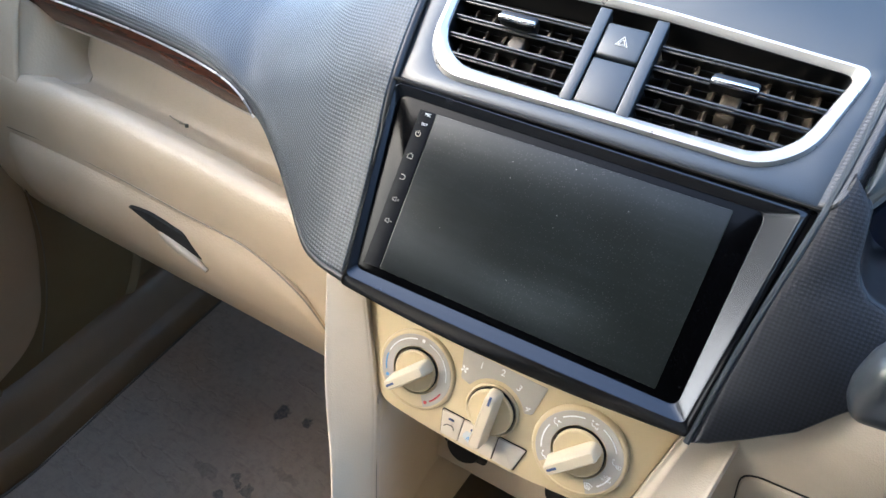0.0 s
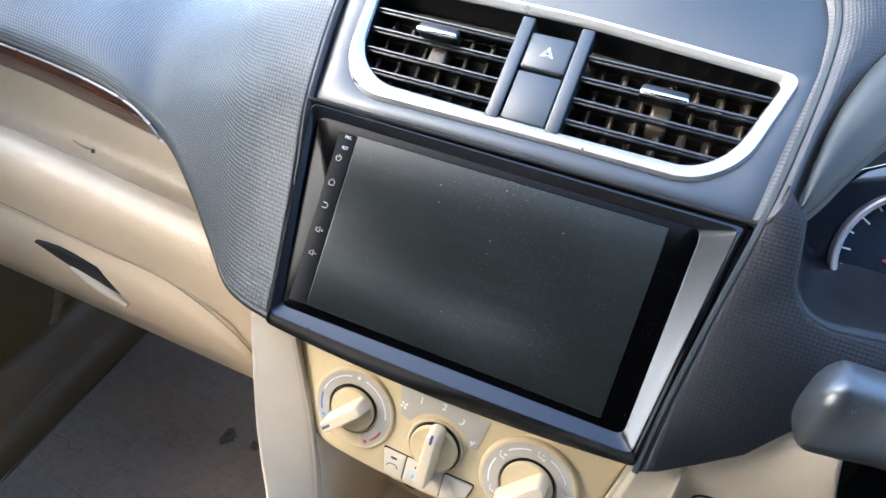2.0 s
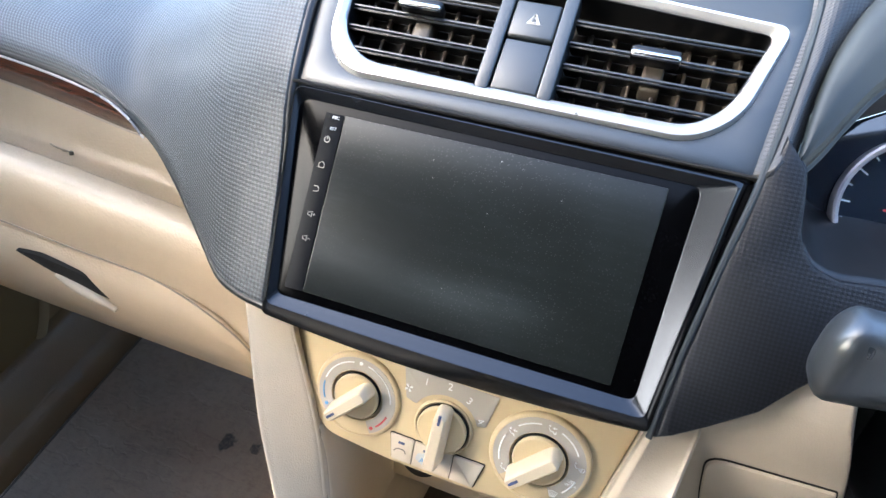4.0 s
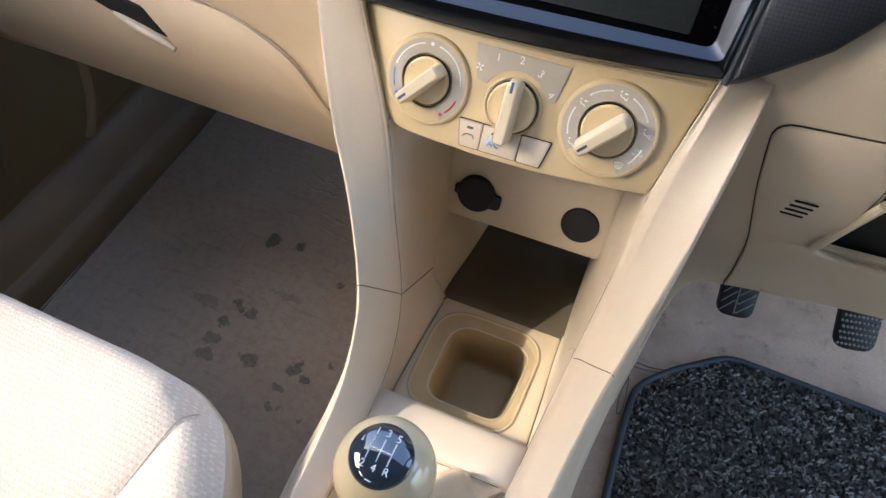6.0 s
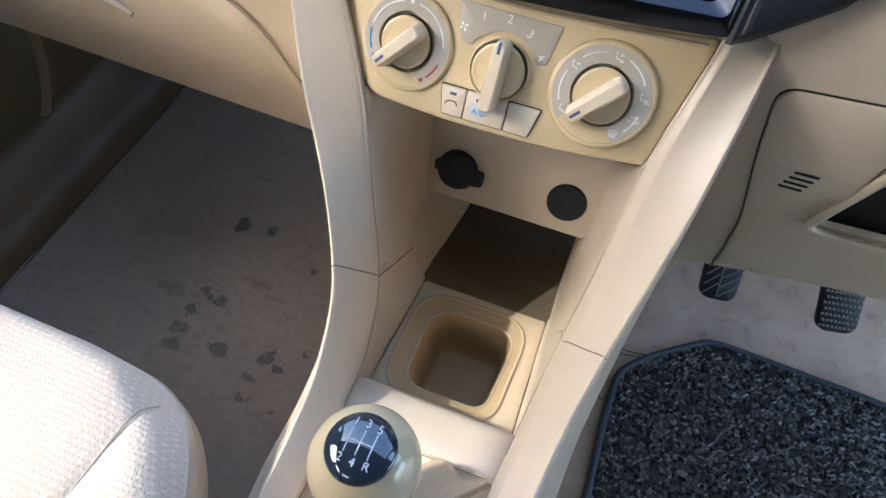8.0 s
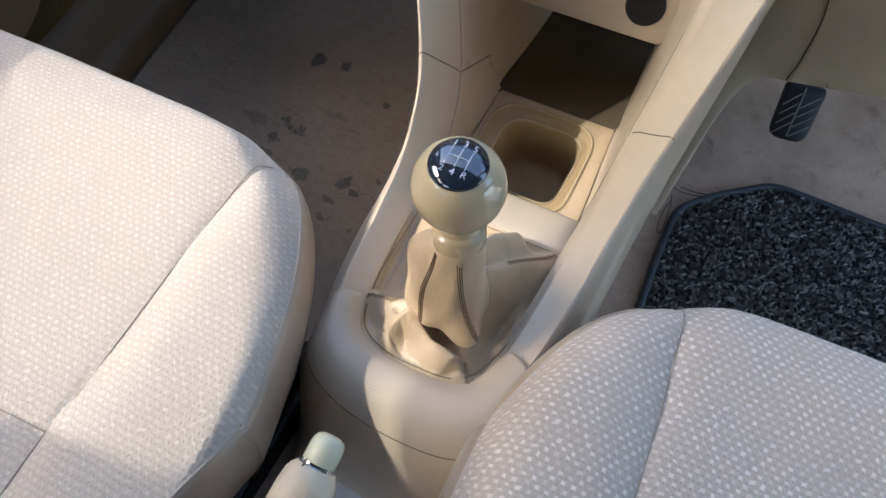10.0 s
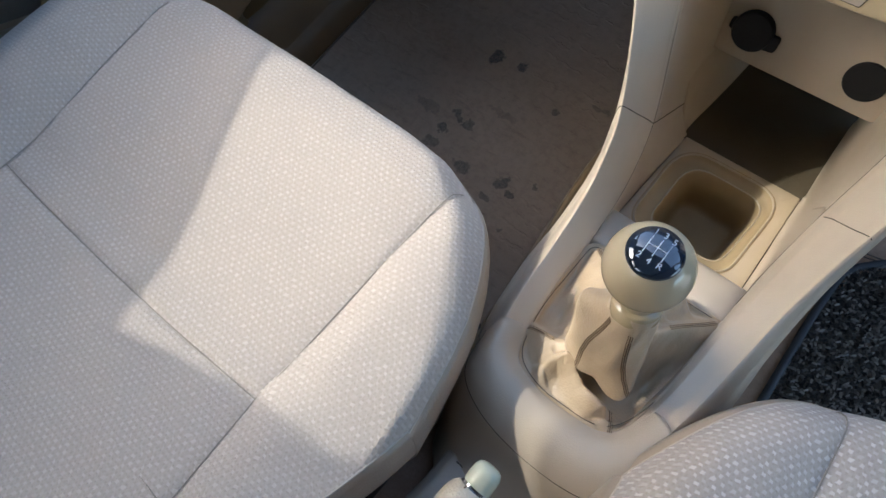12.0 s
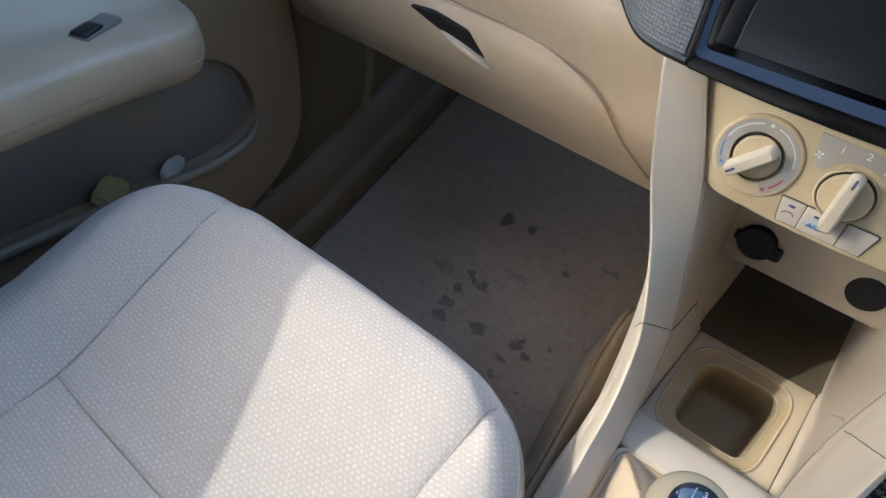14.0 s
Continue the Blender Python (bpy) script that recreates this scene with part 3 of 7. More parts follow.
def dpart(name, bm, mat, label="", back=0.0, parent=None):
    ob = part(name, bm, mat, parent or dash, label, back=back)
    if parent is None:
        ob.matrix_parent_inverse = DB
    return ob


# textured pad over the passenger's side, curling down beside the screen to a point
PAD = [
    [(-0.1215, 0.003, 0.561), (-0.1255, 0.024, 0.598), (-0.1305, 0.046, 0.640), (-0.136, 0.066, 0.680), (-0.145, 0.112, 0.728), (-0.150, 0.165, 0.775), (-0.152, 0.26, 0.80), (-0.152, 0.42, 0.805), (-0.152, 0.58, 0.79)],
    [(-0.144, 0.0075, 0.561), (-0.150, 0.027, 0.595), (-0.158, 0.050, 0.640), (-0.165, 0.076, 0.684), (-0.172, 0.118, 0.724), (-0.178, 0.17, 0.762), (-0.18, 0.26, 0.787), (-0.18, 0.42, 0.792), (-0.18, 0.58, 0.78)],
    [(-0.164, 0.016, 0.563), (-0.172, 0.030, 0.587), (-0.184, 0.055, 0.632), (-0.195, 0.085, 0.677), (-0.205, 0.125, 0.713), (-0.212, 0.18, 0.743), (-0.215, 0.27, 0.766), (-0.215, 0.42, 0.775), (-0.215, 0.58, 0.77)],
    [(-0.188, 0.032, 0.577), (-0.198, 0.044, 0.598), (-0.212, 0.066, 0.634), (-0.226, 0.096, 0.670), (-0.238, 0.138, 0.700), (-0.246, 0.19, 0.722), (-0.25, 0.28, 0.744), (-0.25, 0.42, 0.758), (-0.25, 0.58, 0.757)],
    [(-0.222, 0.053, 0.600), (-0.232, 0.062, 0.617), (-0.245, 0.080, 0.641), (-0.259, 0.110, 0.669), (-0.272, 0.15, 0.690), (-0.281, 0.20, 0.706), (-0.285, 0.29, 0.726), (-0.285, 0.42, 0.745), (-0.285, 0.58, 0.745)],
    [(-0.256, 0.070, 0.617), (-0.266, 0.074, 0.633), (-0.278, 0.092, 0.650), (-0.292, 0.120, 0.668), (-0.304, 0.155, 0.683), (-0.312, 0.205, 0.697), (-0.316, 0.29, 0.715), (-0.316, 0.42, 0.737), (-0.316, 0.58, 0.738)],
    [(-0.296, 0.074, 0.637), (-0.302, 0.079, 0.649), (-0.311, 0.098, 0.661), (-0.321, 0.124, 0.672), (-0.331, 0.16, 0.684), (-0.338, 0.21, 0.696), (-0.342, 0.29, 0.712), (-0.342, 0.42, 0.734), (-0.342, 0.58, 0.736)],
    [(-0.350, 0.075, 0.646), (-0.353, 0.080, 0.657), (-0.358, 0.10, 0.669), (-0.364, 0.128, 0.679), (-0.370, 0.165, 0.689), (-0.376, 0.215, 0.70), (-0.38, 0.29, 0.714), (-0.38, 0.42, 0.735), (-0.38, 0.58, 0.737)],
    [(-0.47, 0.077, 0.652), (-0.47, 0.082, 0.664), (-0.47, 0.104, 0.677), (-0.47, 0.133, 0.687), (-0.47, 0.17, 0.696), (-0.47, 0.22, 0.705), (-0.47, 0.30, 0.718), (-0.47, 0.42, 0.737), (-0.47, 0.58, 0.738)],
    [(-0.665, 0.086, 0.650), (-0.665, 0.091, 0.662), (-0.665, 0.11, 0.675), (-0.665, 0.14, 0.686), (-0.665, 0.175, 0.695), (-0.665, 0.225, 0.704), (-0.665, 0.30, 0.716), (-0.665, 0.42, 0.735), (-0.665, 0.58, 0.736)],
]
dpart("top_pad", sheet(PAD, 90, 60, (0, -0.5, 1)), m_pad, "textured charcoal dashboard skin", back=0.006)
# rolled edge of the pad
edge = [Vector(r[0]) for r in PAD]
dpart("pad_edge", tube([e + Vector((0.001, 0.0028, 0.0005)) for e in edge], 0.0030, 10, 90), m_black_soft)
dpart("pad_edge", tube([Vector(p) + Vector((0.001, 0.003, -0.001)) for p in PAD[0][:7]], 0.0028, 10, 60), m_black_soft)
# wood strip with a bright line under the pad's lip
WT = [(-0.256, 0.0735, 0.6165), (-0.272, 0.0765, 0.6285), (-0.297, 0.0785, 0.638), (-0.348, 0.080, 0.6455), (-0.42, 0.081, 0.650), (-0.54, 0.083, 0.651), (-0.66, 0.087, 0.649)]
WB = [(-0.256, 0.0745, 0.6145), (-0.272, 0.083, 0.6095), (-0.297, 0.088, 0.6085), (-0.348, 0.091, 0.6135), (-0.42, 0.093, 0.620), (-0.54, 0.095, 0.623), (-0.66, 0.098, 0.622)]
WM = [tuple((Vector(a) + Vector(b)) / 2 + Vector((0, -0.0035, 0))) for a, b in zip(WT, WB)]
trim = dpart("wood_trim", sheet([WT, WM, WB], 10, 60, (0, -1, 0)), m_wood, "dark red burr wood trim strip", back=0.004)
ob = part("bright_line", tube([Vector(p) + Vector((0, -0.0050, -0.0012)) for p in WT], 0.0009, 8, 70), m_satin, trim, "thin silver line")
ob.matrix_parent_inverse = Matrix()
ob = part("lower_bead", tube([Vector(p) + Vector((0, 0.001, -0.0012)) for p in WB], 0.0012, 8, 70), m_beige, trim)
# open shelf: back wall, floor and left cheek
XS = (-0.125, -0.19, -0.25, -0.32, -0.42, -0.52)


def drift(x):
    return 0.018 * min(1.0, max(0.0, (-x - 0.25) / 0.22))


SHELF = [
    [(x, 0.150, 0.622 + drift(x)) for x in XS],
    [(x, 0.128, 0.606 + drift(x)) for x in XS],
    [(x, 0.1135, 0.585 + 0.8 * drift(x)) for x in XS],
    [(x, 0.107, 0.562 + 0.75 * drift(x)) for x in XS],
    [(x, 0.099, 0.5545 + 0.8 * drift(x)) for x in XS],
    [(x, 0.078, 0.5525 + 0.9 * drift(x)) for x in XS],
]
dpart("shelf", sheet(SHELF, 40, 30, (0, -1, 1)), m_beige_soft, "open beige plastic parcel shelf", back=0.004)
dpart("shelf_cheek", sheet([[(-0.508, 0.155, 0.635), (-0.515, 0.125, 0.620), (-0.528, 0.095, 0.630), (-0.545, 0.074, 0.645)], [(-0.506, 0.14, 0.61), (-0.512, 0.115, 0.603), (-0.526, 0.088, 0.606), (-0.545, 0.068, 0.610)], [(-0.502, 0.11, 0.578), (-0.510, 0.10, 0.575), (-0.525, 0.075, 0.574), (-0.545, 0.058, 0.575)], [(-0.500, 0.10, 0.566), (-0.508, 0.09, 0.566), (-0.525, 0.066, 0.562), (-0.545, 0.056, 0.555)]], 20, 20, (1, -1, 0)), m_beige_soft, back=0.004)
dpart("shelf_cheek", sheet([[(-0.540, 0.072, 0.648), (-0.58, 0.075, 0.650), (-0.67, 0.08, 0.650)], [(-0.540, 0.062, 0.61), (-0.58, 0.064, 0.61), (-0.67, 0.07, 0.61)], [(-0.540, 0.055, 0.57), (-0.58, 0.056, 0.57), (-0.67, 0.06, 0.57)], [(-0.540, 0.057, 0.54), (-0.58, 0.058, 0.54), (-0.67, 0.06, 0.54)]], 16, 16, (0, -1, 0)), m_beige_soft, back=0.004)
# bulging face below the shelf
XF = (-0.108, -0.15, -0.20, -0.26, -0.34, -0.42, -0.50, -0.58, -0.67)


def fdrift(x):
    return 0.022 * min(1.0, max(0.0, (-x - 0.15) / 0.25))


FACE = [
    [(x, 0.080, 0.551 + fdrift(x)) for x in XF],
    [(x, 0.064, 0.553 + fdrift(x)) for x in XF],
    [(x, 0.055, 0.546 + fdrift(x)) for x in XF],
    [(x, 0.053, 0.530 + 0.9 * fdrift(x)) for x in XF],
    [(x, 0.057, 0.512 + 0.6 * fdrift(x)) for x in XF],
    [(x, 0.0645, 0.482 + 0.2 * fdrift(x)) for x in XF],
    [(x, 0.0665, 0.46) for x in XF],
    [(x, 0.0755, 0.43) for x in XF],
    [(x, 0.0925, 0.40) for x in XF],
    [(x, 0.1135, 0.37) for x in XF],
]
dpart("face", sheet(FACE, 60, 50, (0, -1, 0)), m_beige_soft, "bulging beige grained plastic face", back=0.004)
# glovebox lid, a little proud, with a finger recess
LX = (-0.100, -0.112, -0.125, -0.137, -0.150, -0.17, -0.20, -0.26, -0.34, -0.42, -0.50, -0.585)


def lid_top(x):
    if x > -0.245:
        return max(0.370, 0.497 - 0.115 * max(0.0, (x + 0.245) / 0.095) ** 2.2)
    return float(np.interp(-x, (0.245, 0.39, 0.46, 0.53, 0.585), (0.497, 0.506, 0.510, 0.511, 0.507)))


def lid_bottom(x):
    return 0.352 + 0.075 * (-x - 0.15)


LID_Y = ((0.30, 0.16), (0.352, 0.122), (0.37, 0.110), (0.40, 0.090), (0.43, 0.0730), (0.46, 0.0643), (0.48, 0.0622), (0.50, 0.0630), (0.53, 0.066))


def lid_y(z):
    return float(np.interp(z, [p[0] for p in LID_Y], [p[1] for p in LID_Y]))


lid_rows = []
for k in range(9):
    t = k / 8
    row = []
    for x in LX:
        z = lid_top(x) * (1 - t) + lid_bottom(x) * t
        y = (lid_y(z - 0.008) + 2 * lid_y(z) + lid_y(z + 0.008)) / 4 - 0.0045 * min(1.0, max(0.0, (z - 0.395) / 0.06)) + (0.004 if k == 0 else 0.0)
        row.append((x, y, z))
    lid_rows.append(row)
lid_rows.append([(x, y + 0.012, z - 0.007) for x, y, z in lid_rows[-1]])
lid_rows.append([(x, y + 0.05, z + 0.000) for x, y, z in lid_rows[-1]])
lid = dpart("glovebox_lid", sheet(lid_rows, 46, 60, (0, -1, 0)), m_beige_soft, "beige grained glovebox lid", back=0.004)
gx = [(-0.404, 0.487), (-0.375, 0.4905), (-0.333, 0.484), (-0.313, 0.461), (-0.33, 0.4645), (-0.37, 0.4735)]
hand = frame_of((0, 0.0563, 0.478), (-0.2, 0.98))
part("handle_recess", plate(rpoly([(x, z - 0.478) for x, z in gx], 0.004), 0.004, 0.0008, place=hand), m_gap, lid, "dark finger recess").matrix_parent_inverse = Matrix()
part("handle_lip", tube([(-0.366, 0.0597, 0.4715), (-0.345, 0.0592, 0.4650), (-0.322, 0.0587, 0.4585), (-0.309, 0.0592, 0.4530)], lambda t: 0.0046 * (0.5 + 0.7 * math.sin(math.pi * min(1, t + 0.15))), 10, 20), m_beige, lid).matrix_parent_inverse = Matrix()
lid_line = [(x, y - 0.0030, z + 0.0012) for x, y, z in (lid_rows[0])]
dpart("lid_gap", tube(lid_line, 0.0007, 6, 90), m_sewn, "dark gap round the lid")
# clip left on the shelf's edge
clip_ = thing("retaining_clip", "small grey metal retaining clip poking through the shelf's edge", "clip", at=(-0.377, 0.105, 0.566))
part("wire", tube([(-0.0150, -0.002, 0.0010), (-0.0060, -0.004, 0.0006), (0.0050, -0.004, -0.0002), (0.0085, -0.003, -0.0006), (0.0060, -0.002, -0.0030), (-0.0020, -0.003, -0.0016)], 0.0007, 6, 24), m_clip, clip_)
part("pin", lathe([(0, 0.002), (0.0017, 0.0014), (0.0017, -0.0014), (0, -0.002)], 10, pose(0.0085, -0.004, -0.0010)), m_mid, clip_)

# upper centre fascia with the vents' opening
VENT_OUT = rpoly([(-0.129, uv_(0.7445)), (-0.124, uv_(0.700)), (-0.106, uv_(0.6865)), (0.0, uv_(0.6875)), (0.086, uv_(0.6875)), (0.1065, uv_(0.700)), (0.1205, uv_(0.7385)), (0.0, uv_(0.7445))], [0.008, 0.03, 0.03, 0.02, 0.02, 0.02, 0.008, 0.02], 6)
VENT_IN = rpoly([(-0.1220, uv_(0.7400)), (-0.1168, uv_(0.706)), (-0.099, uv_(0.6945)), (0.0, uv_(0.6935)), (0.083, uv_(0.694)), (0.0990, uv_(0.704)), (0.1125, uv_(0.7350)), (0.0, uv_(0.7405))], [0.006, 0.025, 0.025, 0.02, 0.02, 0.016, 0.006, 0.02], 6)


def crown(x, y):
    return -0.10 * (x + 0.005) ** 2 - 0.25 * max(0.0, y - 0.10) ** 1.5


outline = [(-0.1335, 0.001), (-0.07, 0.0004), (0.0, 0.0), (0.06, 0.0004), (0.119, 0.001), (0.1235, 0.04), (0.1275, 0.09), (0.1265, 0.115), (0.119, 0.14), (0.112, 0.20), (0.05, 0.23), (-0.06, 0.23), (-0.148, 0.20), (-0.1475, 0.12), (-0.143, 0.07), (-0.138, 0.03)]
dpart("upper_fascia", plate(outline, 0.006, 0.0012, [offset(VENT_OUT, 0.0006)], UPPER, crown), m_fascia, "smooth charcoal centre fascia")
dpart("top_cover", sheet([[(-0.19, 0.20, 0.772), (-0.02, 0.222, 0.82), (0.15, 0.20, 0.795)], [(-0.19, 0.26, 0.785), (-0.02, 0.28, 0.832), (0.15, 0.26, 0.81)], [(-0.19, 0.42, 0.79), (-0.02, 0.42, 0.83), (0.15, 0.42, 0.82)], [(-0.19, 0.6, 0.76), (-0.02, 0.6, 0.80), (0.15, 0.6, 0.80)]], 20, 20, (0, 0, 1)), m_fascia, back=0.004)


def ring_band(outer, inner, place, z_out, z_crest, z_in, crest=0.45, deep=0.012):
    """A frame between two outlines of equal count, with a rounded crest."""
    loops = []
    for t, z in ((0.0, z_out - 0.004), (0.0, z_out), (crest * 0.35, z_crest * 0.85 + z_out * 0.15), (crest, z_crest), (0.8, z_crest * 0.55 + z_in * 0.45), (1.0, z_in), (1.0, z_in - deep)):
        loops.append([place @ Vector((o[0] + (i[0] - o[0]) * t, o[1] + (i[1] - o[1]) * t, z)) for o, i in zip(outer, inner)])
    return rings(loops)


dpart("vent_bezel", ring_band(VENT_OUT, VENT_IN, UPPER @ pose(0, 0, -0.0006), -0.0005, 0.0030, -0.0008, 0.5, 0.0012), m_satin, "satin silver surround of the air vents")
dpart("vent_liner", rings([[UPPER @ Vector((x, y, z)) for x, y in offset(VENT_IN, d)] for d, z in ((-0.0004, -0.0016), (0.0003, -0.0018), (0.0016, -0.020), (0.0016, -0.030))]), m_black, "black inner wall of the vents' opening")
# duct behind the vents
duct = rbox(0.25, 0.075, 0.05, 0.004, UPPER @ pose(-0.005, 0.05, -0.046))
top_faces = [f for f in duct.faces if (UPPER.inverted().to_3x3() @ f.normal).z > 0.9]
bmesh.ops.delete(duct, geom=top_faces, context="FACES")
dpart("duct", duct, m_duct, "dark air duct")

# ---- head unit ----
unit = thing("head_unit", "large dusty touch-screen car stereo, switched off, in a glossy black frame", "car stereo", at=(-0.01, 0.04, 0.62))
UB = base_of(unit)


def upart(name, bm, mat, label="", parent=None):
    ob = part(name, bm, mat, parent or unit, label)
    if parent is None:
        ob.matrix_parent_inverse = UB
    else:
        ob.matrix_parent_inverse = Matrix()
    return ob


def arc_bottom(x0, z0, x1, z1, sag, n=9):
    """Points along a gently sagging lower edge from right to left."""
    return [(x0 + (x1 - x0) * k / n, sv(z0 + (z1 - z0) * k / n) - sag * 4 * (k / n) * (1 - k / n)) for k in range(n + 1)]


OUTER = [(-0.1335, sv(0.6795)), (0.119, sv(0.6795))] + arc_bottom(0.1035, 0.5665, -0.1195, 0.5635, 0.0050)
CREST = [(-0.1315, sv(0.6765)), (0.1115, sv(0.6755))] + arc_bottom(0.0985, 0.5722, -0.1150, 0.5700, 0.0018)
GLASS = [(-0.1290, sv(0.6720)), (0.0965, sv(0.6715))] + arc_bottom(0.0925, 0.5775, -0.1118, 0.5752, 0.0)
ro = [0.006, 0.004] + [0.004] + [0.02] * 8 + [0.004]
OUTER, CREST, GLASS = rpoly(OUTER, ro, 4), rpoly(CREST, ro, 4), rpoly(GLASS, [0.009, 0.006] + [0.005] + [0.02] * 8 + [0.004], 4)
def frame_rings(steps):
    return rings([[SCREEN @ Vector((x, y, z)) for x, y in lp] for lp, z in steps])


unit_frame = upart("frame", frame_rings(((OUTER, -0.012), (OUTER, -0.0035), (offset(OUTER, 0.0008), -0.0025), (offset(CREST, -0.0012), 0.0012), (CREST, 0.0018))), m_frame, "glossy black frame")
upart("facet", frame_rings(((CREST, 0.0018), (offset(CREST, 0.0006), 0.0013), (offset(GLASS, -0.0006), -0.0018), (GLASS, -0.0022), (GLASS, -0.010))), m_facet, "polished dark facets", unit_frame)
upart("glass_border", plate(offset(GLASS, -0.001), 0.004, 0.0005, place=SCREEN @ pose(0, 0, -0.0026)), m_strip, "black glass edge")
LCD = rpoly([(-0.0985, sv(0.6675)), (0.0815, sv(0.6680)), (0.0795, sv(0.5808)), (-0.0965, sv(0.5800))], 0.0006, 2)
display = upart("display", plate(LCD, 0.001, 0.0002, place=SCREEN @ pose(0, 0, -0.0022)), m_lcd, "dark dusty display")
TOUCH = rpoly([(-0.1105, sv(0.6675)), (-0.0990, sv(0.6675)), (-0.0970, sv(0.5800)), (-0.1085, sv(0.5795))], 0.0006, 2)
touch = upart("touch_strip", plate(TOUCH, 0.001, 0.0002, place=SCREEN @ pose(0, 0, -0.00235)), gloss("smoked_touch_strip", (0.005, 0.0055, 0.007), 0.5, 0, 0.12), "smoked strip of touch keys")
ICON = SCREEN @ pose(0, 0, -0.0018)


def flat_lines(strokes, w=0.00035):
    bm = bmesh.new()
    for pts in strokes:
        tube([ICON @ Vector((x, y, 0)) for x, y in pts], w, 5, len(pts), extra=bm, smooth=False)
    return bm


def icon(cx, z, kind, s=0.0017):
    y = sv(z)
    arc = lambda a0, a1, r=1.0: [(cx + s * r * math.cos(radians(a0 + (a1 - a0) * i / 14)), y + s * r * math.sin(radians(a0 + (a1 - a0) * i / 14))) for i in range(15)]
    shapes = {
        "power": [arc(120, 420), [(cx, y), (cx, y + s * 1.3)]],
        "home": [[(cx - s, y - s), (cx - s, y + 0.3 * s), (cx, y + 1.1 * s), (cx + s, y + 0.3 * s), (cx + s, y - s), (cx - s, y - s)]],
        "back": [[(cx - s, y + 0.9 * s), (cx + 0.4 * s, y + 0.9 * s)], arc(90, -90, 0.9)[:], [(cx - s, y - 0.9 * s), (cx, y - 0.9 * s)]],
        "louder": [[(cx - s, y - 0.5 * s), (cx - 0.3 * s, y - 0.5 * s), (cx + 0.4 * s, y - s), (cx + 0.4 * s, y + s), (cx - 0.3 * s, y + 0.5 * s), (cx - s, y + 0.5 * s), (cx - s, y - 0.5 * s)], [(cx + 0.8 * s, y), (cx + 1.8 * s, y)], [(cx + 1.3 * s, y - 0.5 * s), (cx + 1.3 * s, y + 0.5 * s)]],
        "quieter": [[(cx - s, y - 0.5 * s), (cx - 0.3 * s, y - 0.5 * s), (cx + 0.4 * s, y - s), (cx + 0.4 * s, y + s), (cx - 0.3 * s, y + 0.5 * s), (cx - s, y + 0.5 * s), (cx - s, y - 0.5 * s)], [(cx + 0.8 * s, y), (cx + 1.8 * s, y)]],
    }
    upart("key_symbol", flat_lines(shapes[kind], 0.00026), m_scale, "", touch)


for k, (z, kind) in enumerate(((0.6545, "power"), (0.6420, "home"), (0.6300, "back"), (0.6175, "louder"), (0.6055, "quieter"))):
    icon(-0.1055 + 0.0006 * k, z, kind)
for text, z in (("MIC", 0.6655), ("RST", 0.6600)):
    lettering("key_word", text, 0.0026, ICON @ pose(-0.1035, sv(z), 0), m_white, touch)
    upart("pin_hole", lathe([(0, 0.0002), (0.0006, 0.0002), (0.0007, 0)], 12, ICON @ pose(-0.1078, sv(z), 0)), m_gap, "", touch)
# gap between frame and the fascia above
dpart("fascia_gap", tube([(-0.134, 0.0665, 0.6795), (0.119, 0.0685, 0.6795)], 0.0011, 6, 8), m_gap)

# ---- air vents ----
SLATS = (0.7295, 0.7200, 0.7105, 0.7010)


def bound(z, right):
    """How far the vents' opening reaches to either side at height z."""
    xs = []
    v = uv_(z)
    for i, p in enumerate(VENT_IN):
        a = VENT_IN[i - 1]
        if (a[1] - v) * (p[1] - v) <= 0 and a[1] != p[1]:
            xs.append(a[0] + (p[0] - a[0]) * (v - a[1]) / (p[1] - a[1]))
    return max(xs) if right else min(xs)


for right in (False, True):
    vent = thing("air_vent", "charcoal air vent with four slats and a chrome slider", "air vent", "centre air vents", at=tuple(UPPER @ Vector((0.06 if right else -0.07, 0.05, -0.005))))
    VB = base_of(vent)
    for z in SLATS:
        x0, x1 = (0.0125, bound(z, True) + 0.004) if right else (bound(z, False) - 0.004, -0.0305)
        ob = part("slat", rbox(x1 - x0, 0.0014, 0.015, 0.0005, UPPER @ pose((x0 + x1) / 2, uv_(z), -0.0125, 16, 0, 0), 2), m_black, vent)
        ob.matrix_parent_inverse = VB
        ob = part("slat_nose", tube([UPPER @ Vector((x0, uv_(z), -0.0052)), UPPER @ Vector((x1, uv_(z), -0.0052))], 0.00095, 8, 4), m_fascia, vent)
        ob.matrix_parent_inverse = VB
    for k in range(7):
        x = (0.020 + 0.0132 * k) if right else (-0.112 + 0.0132 * k)
        ob = part("vane", rbox(0.0020, 0.05, 0.012, 0.0004, UPPER @ pose(x, 0.05, -0.0205, 0, 22 if right else 14, 0), 1), m_vane, vent)
        ob.matrix_parent_inverse = VB
    xk, zk = (0.058, 0.7190) if right else (-0.075, 0.7230)
    ob = part("slider", rbox(0.026, 0.007, 0.011, 0.0025, UPPER @ pose(xk, uv_(zk), -0.003)), m_black, vent, "charcoal slider with a chrome edge")
    ob.matrix_parent_inverse = VB
    ob2 = part("chrome_edge", rbox(0.0255, 0.0035, 0.004, 0.0015, UPPER @ pose(xk, uv_(zk) - 0.0025, 0.0022)), m_chrome, ob, "chrome edge")
    ob2.matrix_parent_inverse = Matrix()
    ob2 = part("slider_fork", rbox(0.011, 0.016, 0.014, 0.002, UPPER @ pose(xk + 0.001, uv_(zk) - 0.008, -0.0165)), m_vane, ob, "brown fork behind the slider")
    ob2.matrix_parent_inverse = Matrix()
